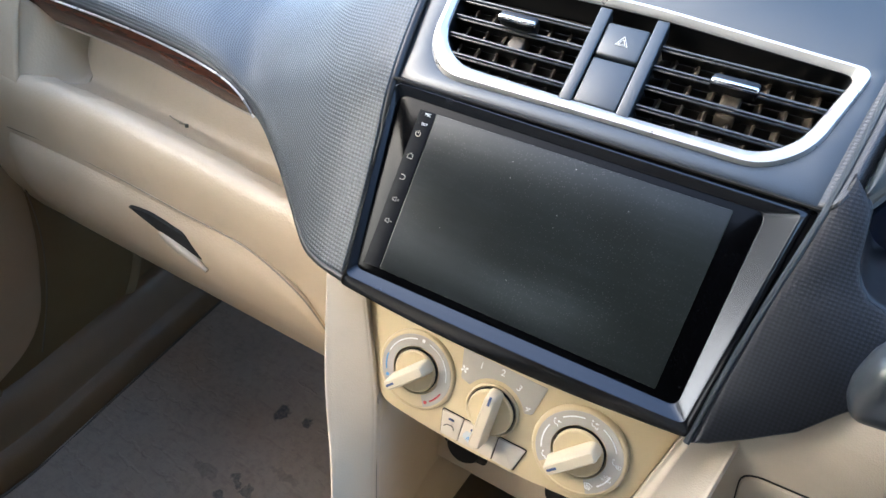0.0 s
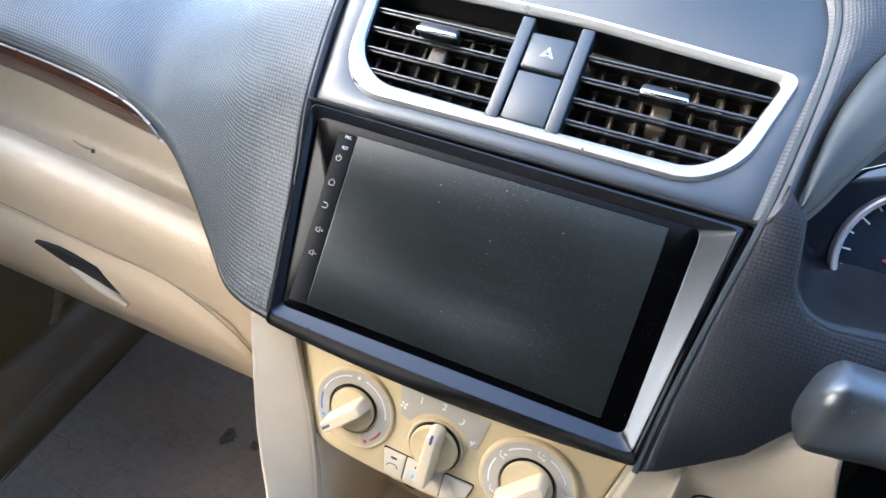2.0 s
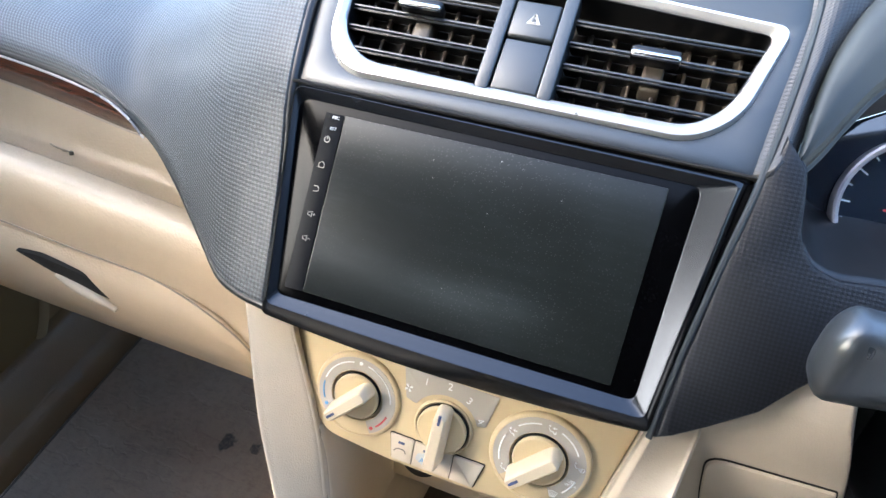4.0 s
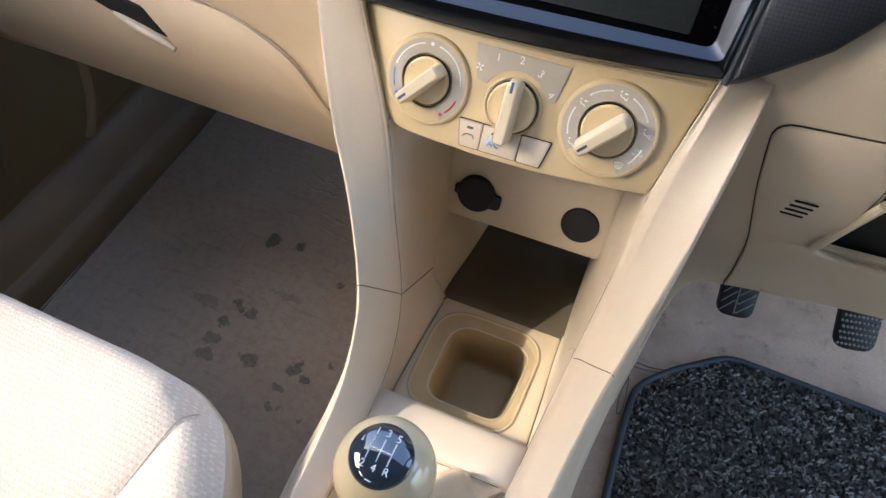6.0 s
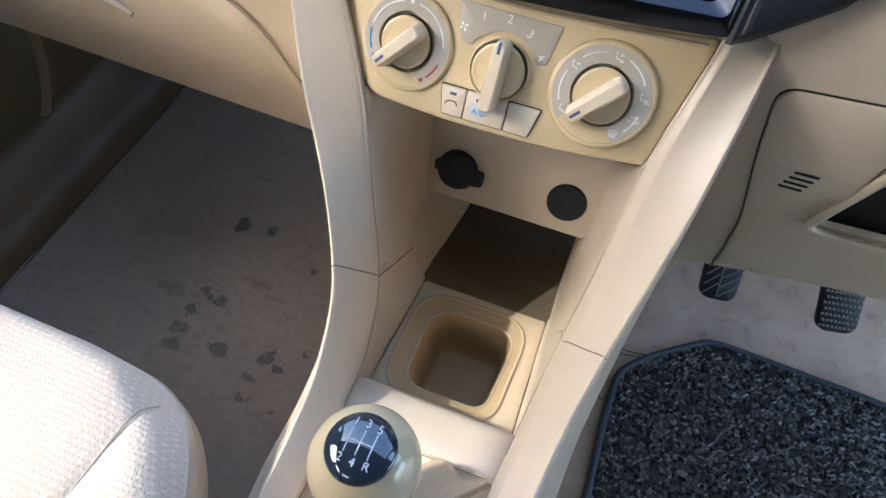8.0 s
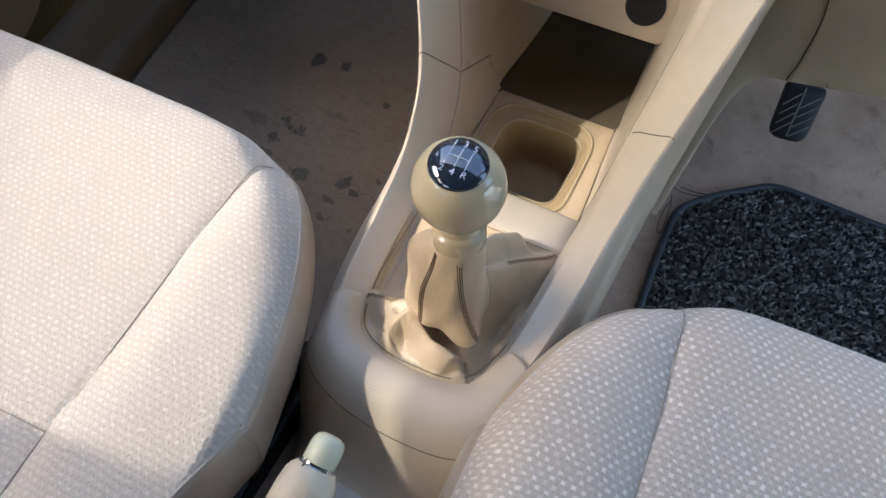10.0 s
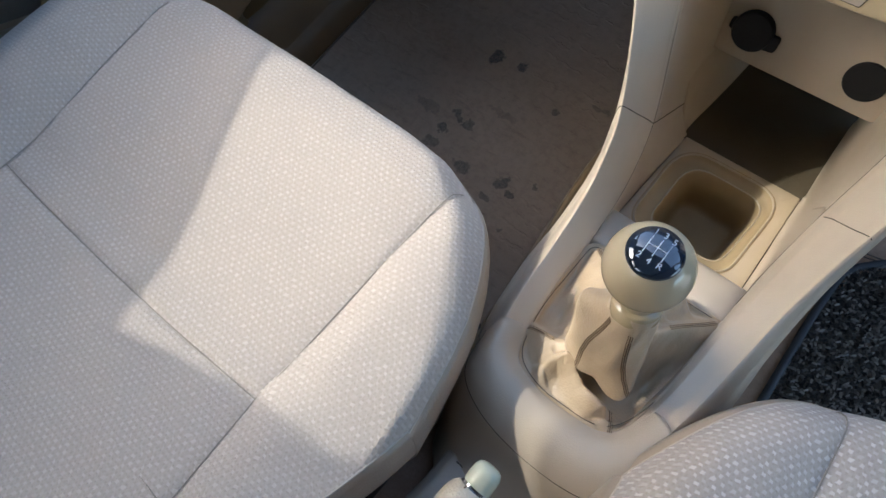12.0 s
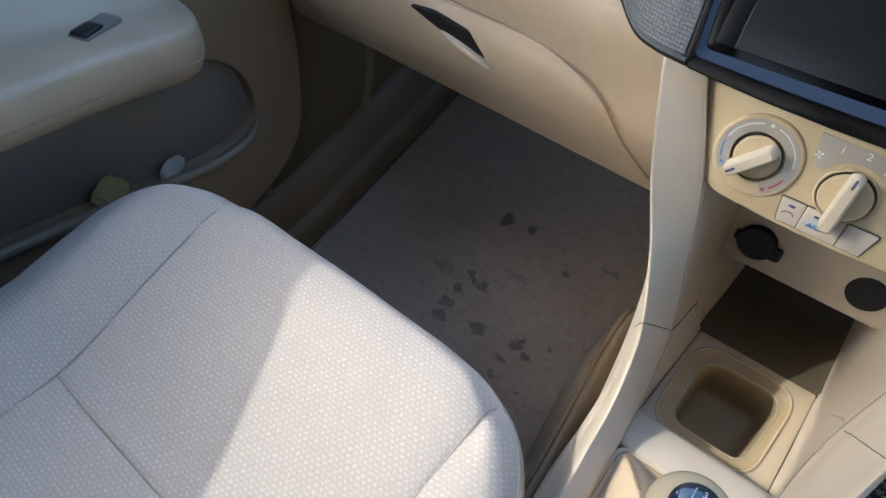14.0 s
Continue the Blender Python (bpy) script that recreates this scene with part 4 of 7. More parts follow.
# pillars and switches between the vents
for x0, x1 in ((-0.0302, -0.0225), (0.0045, 0.0122)):
    xm = (x0 + x1) / 2
    dpart("vent_pillar", rbox(x1 - x0, 0.066, 0.014, 0.0012, UPPER @ pose(xm, 0.0495, -0.0058)), m_fascia)
hazard = thing("hazard_switch", "charcoal hazard warning switch with a white triangle", "switch", at=tuple(UPPER @ Vector((-0.009, 0.065, 0))))
HB = base_of(hazard)
HZ = UPPER @ pose(-0.009, uv_(0.7245), 0.0005)
for nm, bm, mt in (("button", rbox(0.0262, 0.0235, 0.01, 0.002, UPPER @ pose(-0.009, uv_(0.7245), -0.0048)), m_fascia),):
    part(nm, bm, mt, hazard).matrix_parent_inverse = HB
for s in (0.0042, 0.0024):
    tri_ = [HZ @ Vector((s * 1.0 * math.cos(radians(a)), s * math.sin(radians(a)) - 0.0006, 0)) for a in (90, 210, 330)]
    part("triangle", tube(tri_, 0.00034, 5, 3, closed=True, smooth=False), m_white, hazard, "white triangle outline").matrix_parent_inverse = HB
blank = thing("blank_switch", "plain charcoal blank switch cover below the hazard switch", "switch", at=tuple(UPPER @ Vector((-0.009, 0.03, 0))))
part("cover", rbox(0.0258, 0.031, 0.01, 0.0012, UPPER @ pose(-0.0088, uv_(0.7043), -0.0052)), m_fascia, blank).matrix_parent_inverse = base_of(blank)

# ---- climate controls ----
clim = thing("climate_panel", "cream heater panel with two dials, a fan knob and three keys", "control panel", at=(0, 0.01, 0.52))
CB = base_of(clim)


def cpart(name, bm, mat, label="", parent=None):
    ob = part(name, bm, mat, parent or clim, label)
    ob.matrix_parent_inverse = CB if parent is None else Matrix()
    return ob


def bow(x, y):
    return 0.004 - 0.35 * (x - 0.0) ** 2


outline = rpoly([(-0.1125, cv(0.5625)), (-0.079, cv(0.4865)), (-0.03, cv(0.4838)), (0.03, cv(0.4842)), (0.0885, cv(0.4895)), (0.1035, cv(0.5625)), (0.04, cv(0.566)), (-0.05, cv(0.566))], [0.004, 0.012, 0.03, 0.03, 0.004, 0.004, 0.03, 0.03], 5)
PLACE = CLIMATE @ pose(0, 0, -0.004)
cpart("panel", plate(outline, 0.02, 0.0035, place=PLACE, curve=bow), m_panel, "cream panel")
cpart("panel_lip", tube([CLIMATE @ Vector((x, cv(0.556) - 0.004 * (1 - (x / 0.11) ** 2), 0.0005 - 0.35 * x * x)) for x in (-0.104, -0.05, 0.0, 0.05, 0.097)], 0.0012, 6, 30), m_tray)


def dial(x, z, r, colour_marks, turn):
    c = CLIMATE @ pose(x, cv(z), -0.35 * x * x)
    d = cpart("dial", lathe([(r + 0.0014, -0.004), (r + 0.0014, 0.0010), (r + 0.0008, 0.0024), (r - 0.0002, 0.0030), (r - 0.0012, 0.0030), (r - 0.0016, 0.0026), (0.0165, 0.0026), (0.0162, 0.0020), (0.0162, -0.002), (0, -0.002)], 72, c), m_panel, "cream dial surround")
    # grey printed ring over three quarters
    bm = bmesh.new()
    a0, a1, k = (-62, 222, 72)
    ro_, ri_ = r - 0.0014, 0.0168
    prev = None
    for i in range(k + 1):
        a = radians(a0 + (a1 - a0) * i / k)
        q = [bm.verts.new(c @ Vector((rr * math.cos(a), rr * math.sin(a), hh))) for rr, hh in ((ri_, 0.0022), (ri_, 0.0029), (ro_, 0.0031), (ro_, 0.0022))]
        if prev:
            for j in range(4):
                bm.faces.new((prev[j - 1], prev[j], q[j], q[j - 1]))
        prev = q
    bmesh.ops.recalc_face_normals(bm, faces=bm.faces[:])
    cpart("scale_ring", bm, m_scale, "grey printed ring", d)
    for b0, b1, mat in colour_marks:
        rr = (ro_ + ri_) / 2 + 0.001
        if b0 == b1:
            p = c @ pose(rr * math.cos(radians(b0)), rr * math.sin(radians(b0)), 0.0031)
            cpart("dot", lathe([(0, 0.0003), (0.0011, 0.0003), (0.0012, 0)], 14, p), mat, "", d)
        else:
            pts = [c @ Vector((rr * math.cos(radians(b0 + (b1 - b0) * i / 12)), rr * math.sin(radians(b0 + (b1 - b0) * i / 12)), 0.0030)) for i in range(13)]
            cpart("mark", tube(pts, 0.00055, 5, 13, smooth=False), mat, "", d)
    return c, d


def knob(c, r, angle, parent, reach=1.32, back=0.95):
    cpart("knob_gap", lathe([(r + 0.0006, 0.0012), (r + 0.0006, 0.0030), (r - 0.0004, 0.0030)], 48, c), m_gap, "", parent)
    k = cpart("knob", lathe([(r, 0.001), (r, 0.0042), (r - 0.0005, 0.0050), (r - 0.0014, 0.0053), (r - 0.0022, 0.0050), (r * 0.6, 0.0046), (0, 0.0044)], 64, c), m_panel, "cream turning knob", parent)
    half = 0.0044
    bar = rpoly([(-r * back, -half), (r * reach, -half * 0.92), (r * reach, half * 0.92), (-r * back, half)], [0.0035, 0.0042, 0.0042, 0.0035], 5)
    top = offset(bar, 0.0016)
    m = c @ pose(0, 0, 0, 0, 0, angle)
    body = rings([[m @ Vector((x, y, z)) for x, y in lp] for lp, z in ((offset(bar, -0.0006), 0.004), (bar, 0.010), (offset(bar, 0.0004), 0.0148), (offset(bar, 0.0010), 0.0160), (top, 0.0165))], False, True)
    cpart("pointer", body, m_pointer, "worn cream pointer bar", parent)
    line = rpoly([(r * 0.72, -0.0008), (r * 1.15, -0.0008), (r * 1.15, 0.0008), (r * 0.72, 0.0008)], 0.0006, 3)
    cpart("pointer_line", plate(line, 0.0005, 0.0001, place=c @ pose(0, 0, 0.0168, 0, 0, angle)), m_navy, "", parent)


c, d = dial(-0.0565, 0.5205, 0.0262, [(172, 202, m_bluepaint), (102, 165, m_white), (90, 90, m_white), (5, 78, m_white), (-56, -56, m_redpaint), (-47, -20, m_redpaint), (212, 212, m_bluepaint)], 1)
knob(c, 0.0143, 226, d)
c, d = dial(0.0550, 0.5205, 0.0272, [(158, 200, m_white), (98, 132, m_white), (28, 68, m_white), (-42, -14, m_white)], 1)
knob(c, 0.0148, 226, d)
# flow symbols: a seated outline with an arrow, and the window symbol
def strokes(name, m, lines, w, parent):
    bm = bmesh.new()
    for pts in lines:
        tube([m @ Vector((x, y, 0)) for x, y in pts], w, 5, len(pts), extra=bm, smooth=False)
    cpart(name, bm, m_white, "", parent)


SIT = [[(-0.0016, 0.0004), (-0.0006, -0.0012), (0.0010, -0.0012), (0.0014, -0.0024)], [(-0.0018, 0.0017), (-0.0013, 0.0021), (-0.0009, 0.0017), (-0.0013, 0.0013), (-0.0018, 0.0017)]]
UP = [[(0.0026, 0.0010), (0.0008, 0.0010)], [(0.0014, 0.0016), (0.0007, 0.0010), (0.0014, 0.0004)]]
DOWN = [[(0.0026, -0.0008), (0.0022, -0.0024)], [(0.0015, -0.0018), (0.0022, -0.0025), (0.0028, -0.0017)]]
GLASSES = [[(-0.0024, 0.0014), (0.0, 0.0020), (0.0024, 0.0014), (0.0014, -0.0016), (-0.0014, -0.0016), (-0.0024, 0.0014)]] + [[(x - 0.0002, 0.0010), (x + 0.0003, 0.0003), (x - 0.0002, -0.0004), (x + 0.0003, -0.0020)] for x in (-0.0010, 0.0, 0.0010)]
for a, lines in ((213, SIT + DOWN), (146, SIT + UP), (83, SIT + UP + DOWN), (12, SIT + DOWN)):
    strokes("flow_symbol", c @ pose(0.0212 * math.cos(radians(a)), 0.0212 * math.sin(radians(a)), 0.0031), lines, 0.00030, d)
strokes("window_symbol", c @ pose(0.0212 * math.cos(radians(-56)), 0.0212 * math.sin(radians(-56)), 0.0031), GLASSES, 0.00026, d)
strokes("window_symbol", c @ pose(0.0236 * math.cos(radians(4)), 0.0236 * math.sin(radians(4)) + 0.001, 0.0031), [[(x * 0.6, y * 0.6) for x, y in ln] for ln in GLASSES[:2]], 0.00022, d)
for text, dy in (("USE", 0.0013), ("WITH", -0.0011)):
    lettering("scale_word", text, 0.0024, c @ pose(0.0222 * math.cos(radians(-20)) - 0.0012, 0.0222 * math.sin(radians(-20)) + dy, 0.0031), m_white, d)
fan = CLIMATE @ pose(-0.0015, cv(0.519), 0)
arc_plate = [(-0.0305, cv(0.5485)), (0.0265, cv(0.5475)), (0.0225, cv(0.5275))]
arc_plate += [(-0.0015 + 0.0205 * math.cos(radians(a)), cv(0.519) + 0.0205 * math.sin(radians(a))) for a in range(22, 160, 12)] + [(-0.0265, cv(0.5295))]
cpart("scale_plate", plate(rpoly(arc_plate, 0.0008, 2), 0.002, 0.0004, place=CLIMATE @ pose(0, 0, 0.0008), curve=lambda x, y: -0.35 * x * x), m_scale, "grey fan speed scale")
for text, x, z in (("1", -0.0158, 0.5432), ("2", -0.0018, 0.5448), ("3", 0.0104, 0.5402), ("4", 0.0188, 0.5305)):
    lettering("digit", text, 0.0062, CB @ CLIMATE @ pose(x, cv(z), 0.0011, 0, 0, {"3": -25, "4": -40}.get(text, 0)), m_white, clim)
fx, fz = -0.0258, 0.5360
for a in range(0, 360, 90):
    p = CLIMATE @ pose(fx, cv(fz), 0.0009, 0, 0, a + 20)
    blade = [(0.0002, 0.0), (0.0012, 0.0009), (0.0022, 0.0011), (0.0026, 0.0004), (0.0022, -0.0004), (0.0011, -0.0003)]
    cpart("fan_symbol", plate(rpoly(blade, 0.0002, 2), 0.0004, 0.00005, place=p), m_white)
d = cpart("fan_collar", lathe([(0.0175, -0.002), (0.0175, 0.001), (0.0165, 0.002), (0.0158, 0.0015), (0.0158, -0.002)], 56, fan), m_panel)
knob(fan, 0.0148, 88, d, 1.12, 1.42)
# three keys
for x0, x1, mat in ((-0.0318, -0.0165, m_key), (-0.0160, 0.0078, m_key), (0.0083, 0.0265, m_key)):
    key = rpoly([(x0, cv(0.5045)), (x1, cv(0.5045)), (x1 - (0.004 if x1 > 0.02 else 0), cv(0.4885)), (x0 + (0.003 if x0 < -0.03 else 0), cv(0.4885))], 0.001, 3)
    cpart("key_gap", plate(offset(key, -0.0006), 0.003, 0.0002, place=CLIMATE @ pose(0, 0, 0.0004)), m_gap)
    k = cpart("key", plate(key, 0.006, 0.0008, place=CLIMATE @ pose(0, 0, 0.0019)), mat, "worn cream key")
    if x1 < 0.02:
        cpart("key_lamp", plate(rpoly([(x0 + 0.006, cv(0.5015)), (x0 + 0.010, cv(0.5015)), (x0 + 0.010, cv(0.5000)), (x0 + 0.006, cv(0.5000))], 0.0004, 2), 0.0005, 0.0001, place=CLIMATE @ pose(0, 0, 0.0022)), m_navy, "", k)
        sym = [(x0 + 0.004, cv(0.4945)), (x0 + 0.006, cv(0.4965)), (x0 + 0.010, cv(0.4965)), (x0 + 0.0115, cv(0.4945))] if x0 < -0.02 else [(x0 + 0.004, cv(0.494)), (x0 + 0.008, cv(0.4965)), (x0 + 0.012, cv(0.4935)), (x0 + 0.016, cv(0.496))]
        if x0 < -0.02:
            cpart("key_symbol", tube([CLIMATE @ Vector((a, b, 0.0020)) for a, b in sym], 0.0004, 5, 16), m_mid, "", k)
        else:
            worn = [(x0 + 0.0055 * 1.0 + 0.0062 * (1 + 0.25 * noise.noise(Vector((a * 0.11, 2, 0)))) * math.cos(radians(a)) + 0.003, cv(0.4958) + 0.0042 * (1 + 0.4 * noise.noise(Vector((a * 0.13, 7, 0)))) * math.sin(radians(a))) for a in range(0, 360, 12)]
            cpart("worn_patch", plate(worn, 0.0004, 0.00005, place=CLIMATE @ pose(0, 0, 0.0021)), plastic("rubbed_pale_blue", (0.44, 0.46, 0.47), 0.5, 1500, 0.05, 0.4), "", k)
            lettering("key_word", "A/C", 0.0046, CLIMATE @ pose(x0 + 0.0085, cv(0.4945), 0.0024), m_bluepaint, k)

# ---- driver's side of the dashboard ----
PADR = [(0.1035, 0.000, 0.5625), (0.1075, 0.020, 0.600), (0.1135, 0.043, 0.640), (0.1205, 0.068, 0.680), (0.1255, 0.098, 0.712), (0.129, 0.130, 0.742), (0.128, 0.152, 0.764), (0.120, 0.176, 0.785), (0.116, 0.24, 0.81)]
DPAD = frame_of((0, 0.041, 0.64), (0.528, 0.849))


def dv(z):
    return (z - 0.64) / 0.849


RECESS = [(0.1345, 0.6925), (0.139, 0.687), (0.142, 0.674), (0.1435, 0.664), (0.147, 0.657), (0.153, 0.6515), (0.164, 0.649), (0.185, 0.651), (0.24, 0.655), (0.31, 0.655)]


def pad_roll(x, y):
    return -0.9 * max(0.0, x - 0.125) ** 2 - 0.001 * max(0.0, -y / 0.09) ** 2


pad_line = [(0.1055, 0.5672), (0.1085, 0.60), (0.1142, 0.64), (0.1210, 0.680), (0.1265, 0.700)] + RECESS + [(0.31, 0.625), (0.20, 0.617), (0.170, 0.6115), (0.161, 0.604), (0.147, 0.590), (0.128, 0.5785), (0.113, 0.570)]
dpart("driver_pad", plate([(x, dv(z)) for x, z in pad_line], 0.014, 0.003, place=DPAD, curve=pad_roll), m_padR, "textured black skin beside the instruments")
strip_r = [(0.1335, 0.081, 0.6905), (0.137, 0.107, 0.716), (0.143, 0.126, 0.735), (0.153, 0.143, 0.752), (0.170, 0.160, 0.767), (0.19, 0.20, 0.785)]
strip_l = [(0.1205, 0.067, 0.681), (0.1255, 0.098, 0.712), (0.129, 0.130, 0.742), (0.1285, 0.152, 0.764), (0.121, 0.176, 0.785), (0.116, 0.22, 0.805)]
strip_m = [tuple((Vector(a) + Vector(b)) / 2 + Vector((0, -0.003, 0.003))) for a, b in zip(strip_l, strip_r)]
under = [(x - 0.014, y + 0.008, z - 0.006 + 0.004 * k / 5) for k, (x, y, z) in enumerate(strip_l)]
dpart("driver_pad_upper", sheet([under, strip_l, strip_m, strip_r], 18, 50, (0, -0.7, 0.7)), m_padS, "", back=0.004)
dpart("driver_pad_edge", tube(PADR, 0.0018, 8, 60), m_hood)
# dark recess round the instruments
near = [tuple(DPAD @ Vector((x, dv(z), pad_roll(x, dv(z)) - 0.003))) for x, z in RECESS]
dpart("recess", sheet([near, [(x + 0.003, y + 0.03, z + 0.001) for x, y, z in near], [(x + 0.006, y + 0.085, z + 0.004) for x, y, z in near]], 8, 60, (0, 0, 1)), m_black_soft, "dark recess round the instruments", back=0.003)
# hood over the instruments
HU = [(0.134, 0.080, 0.6905), (0.137, 0.105, 0.717), (0.143, 0.124, 0.736), (0.153, 0.141, 0.753), (0.170, 0.158, 0.768), (0.21, 0.172, 0.782), (0.30, 0.180, 0.790), (0.42, 0.180, 0.790)]
HL = [(0.1350, 0.0755, 0.6885), (0.143, 0.0855, 0.698), (0.151, 0.0975, 0.710), (0.162, 0.1115, 0.724), (0.180, 0.127, 0.738), (0.22, 0.142, 0.750), (0.30, 0.150, 0.757), (0.42, 0.150, 0.757)]
HM = [tuple((Vector(a) + Vector(b)) / 2 + Vector((0, -0.0035, 0.0035))) for a, b in zip(HU, HL)]
HTOP = [(x + 0.008, y + 0.05, z + 0.014) for x, y, z in HU]
dpart("instrument_hood", sheet([[(x + 0.01, y + 0.2, z + 0.01) for x, y, z in HU], HTOP, HU, HM, HL], 40, 60, (0, -0.7, 0.7)), m_hood, "smooth charcoal instrument hood")
dpart("hood_lip", sheet([HL, [(x + 0.0015, y + 0.0005, z - 0.005) for x, y, z in HL], [(x + 0.003, y + 0.006, z - 0.009) for x, y, z in HL], [(x + 0.006, y + 0.07, z - 0.006) for x, y, z in HL]], 16, 60, (0, -1, -0.5)), m_black_soft, "black lip under the hood")

cluster = thing("instrument_cluster", "dark instrument cluster with a pale-ringed rev counter", "instrument cluster", at=(0.25, 0.14, 0.66))
KB = base_of(cluster)
CL = frame_of((0.208, 0.117, 0.660), (0.43, 0.9))


def kpart(name, bm, mat, label=""):
    ob = part(name, bm, mat, cluster, label)
    ob.matrix_parent_inverse = KB
    return ob


kpart("backing", plate(rpoly([(-0.07, -0.055), (0.30, -0.055), (0.30, 0.085), (0.03, 0.085), (-0.062, 0.03)], 0.018), 0.02, 0.002, place=CL @ pose(0, 0, -0.006)), m_badge, "glossy black instrument face")
kpart("dial_ring", ring_band(circle(0, 0, 0.042, 64), circle(0, 0, 0.0375, 64), CL, 0.0, 0.003, 0.0), m_ring, "pale grey dial ring")
for a in range(-60, 241, 15):
    r0, r1 = (0.0315, 0.0365) if a % 30 == 0 else (0.034, 0.0365)
    u, v = math.cos(radians(a)), math.sin(radians(a))
    kpart("tick", tube([CL @ Vector((r0 * u, r0 * v, -0.0055)), CL @ Vector((r1 * u, r1 * v, -0.0055))], 0.0005, 5, 2), m_white)
kpart("needle", tube([CL @ Vector((0.004, 0, -0.003)), CL @ Vector((-0.016, -0.001, -0.003))], 0.0007, 6, 4), m_needle, "red needle")
kpart("hub", lathe([(0, 0.004), (0.006, 0.003), (0.0075, -0.006)], 24, CL), m_black)
lettering("digit", "7", 0.006, KB @ CL @ pose(-0.006, 0.027, -0.0054), m_white, cluster)
kpart("small_gauge_arc", tube([CL @ Vector((-0.056, -0.02, -0.005)), CL @ Vector((-0.048, -0.0235, -0.005)), CL @ Vector((-0.040, -0.0215, -0.005))], 0.0006, 6, 14), m_ring)

# indicator stalk
stalk = thing("indicator_stalk", "black column stalk with a rounded paddle end", "stalk", at=(0.30, 0.02, 0.63))
TB = base_of(stalk)
axis_pts = cr([(0.1490, -0.006, 0.6440), (0.170, 0.0, 0.6415), (0.19, 0.006, 0.6390), (0.24, 0.016, 0.634), (0.31, 0.03, 0.628)], 40)
sect = []
for k, c in enumerate(axis_pts):
    t = k / 39
    grow = math.sqrt(max(0.0, 1 - (1 - min(1.0, 0.06 + t / 0.13)) ** 2)) - 0.12 * min(1.0, t)
    ring = []
    for q in range(28):
        a = 2 * math.pi * q / 28
        u, v = math.cos(a), math.sin(a)
        k4 = (abs(u) ** 3 + abs(v) ** 3) ** (-1 / 3)
        ring.append(c + Vector((0.25 * v * 0.006, u * k4 * 0.0145, v * k4 * 0.0205)) * grow)
    sect.append(ring)
bm = rings(sect, True, True)
ob = part("lever", bm, m_stalk, stalk)
ob.matrix_parent_inverse = TB
ob = part("end_ring", tube([(0.2105, 0.0105, 0.6370), (0.2135, 0.0112, 0.6367)], 0.0200, 24, 3), m_rubber, stalk)
ob.matrix_parent_inverse = TB

# knee panel with lid, finger slots and column opening
KNEE_RUN = ((0.10, 0.105), (0.233, 0.110), (0.30, 0.124), (0.337, 0.132), (0.37, 0.117), (0.406, 0.097), (0.427, 0.082), (0.45, 0.066), (0.478, 0.046), (0.50, 0.0345), (0.545, 0.0215), (0.66, -0.0102))


def knee_y(z):
    """How far forward the knee panel lies at height z: it leans away below and rolls back under the dashboard above."""
    zs, ys = [q[0] for q in KNEE_RUN], [q[1] for q in KNEE_RUN]
    y = sum(float(np.interp(z + d, zs, ys)) * w for d, w in ((-0.012, 1), (-0.006, 2), (0, 3), (0.006, 2), (0.012, 1))) / 9
    return y + 6.75 * max(0.0, (z - 0.502) / 0.9644 - 0.05) ** 2


def bent(outline, thick, bevel, holes=(), out=0.0):
    """A panel in x and height that follows the knee panel's run; out: how far it stands proud."""
    bm = plate(outline, thick, bevel, holes)
    for k in range(28):
        geom = bm.verts[:] + bm.edges[:] + bm.faces[:]
        bmesh.ops.bisect_plane(bm, geom=geom, plane_co=(0, 0.12 + 0.0185 * k, 0), plane_no=(0, 1, 0))
    for v in bm.verts:
        x, z, off = v.co
        v.co = (x, knee_y(z) - (off + out) * 0.9, z + (off + out) * -0.3)
    bmesh.ops.recalc_face_normals(bm, faces=bm.faces[:])
    return bm


KP = [(0.1060, 0.315), (0.0964, 0.149), (0.1386, 0.149), (0.1405, 0.208), (0.1425, 0.252), (0.145, 0.2805), (0.1482, 0.301), (0.1527, 0.3154), (0.1595, 0.3258), (0.1691, 0.3304), (0.1785, 0.3312), (0.1881, 0.3330), (0.2400, 0.3430), (0.2590, 0.3480), (0.2740, 0.3500), (0.33, 0.358), (0.4765, 0.370), (0.64, 0.372), (0.64, 0.63), (0.40, 0.648), (0.30, 0.642), (0.20, 0.630), (0.165, 0.614), (0.13, 0.592), (0.118, 0.578), (0.100, 0.56)]
NOTCH = rpoly([(0.2113, 0.4313), (0.3606, 0.4455), (0.38, 0.612), (0.186, 0.612), (0.190, 0.586), (0.2137, 0.5147)], [0.008, 0.01, 0.02, 0.006, 0.02, 0.03], 5)
dpart("knee_panel", bent(KP, 0.006, 0.003, [NOTCH], -0.003), m_kneelid, "beige lower panel on the driver's side")
LID = rpoly([(0.1385, 0.538), (0.200, 0.5425), (0.2087, 0.5177), (0.2080, 0.4873), (0.2100, 0.4296), (0.2327, 0.4199), (0.4301, 0.4355), (0.4400, 0.380), (0.33, 0.3625), (0.2740, 0.3545), (0.2400, 0.3475), (0.2120, 0.3400), (0.2080, 0.3470), (0.1960, 0.3475), (0.1900, 0.3385), (0.1813, 0.3345), (0.1815, 0.3538), (0.1742, 0.4071), (0.1473, 0.4933)], [0.012, 0.001, 0.02, 0.02, 0.010, 0.004, 0.002, 0.002, 0.02, 0.01, 0.01, 0.004, 0.004, 0.004, 0.004, 0.002, 0.02, 0.02, 0.03], 5)
dpart("lid_gap", bent(offset(LID, -0.0008), 0.002, 0.0004, (), -0.0022), m_gap, "dark gap round the fuse lid")
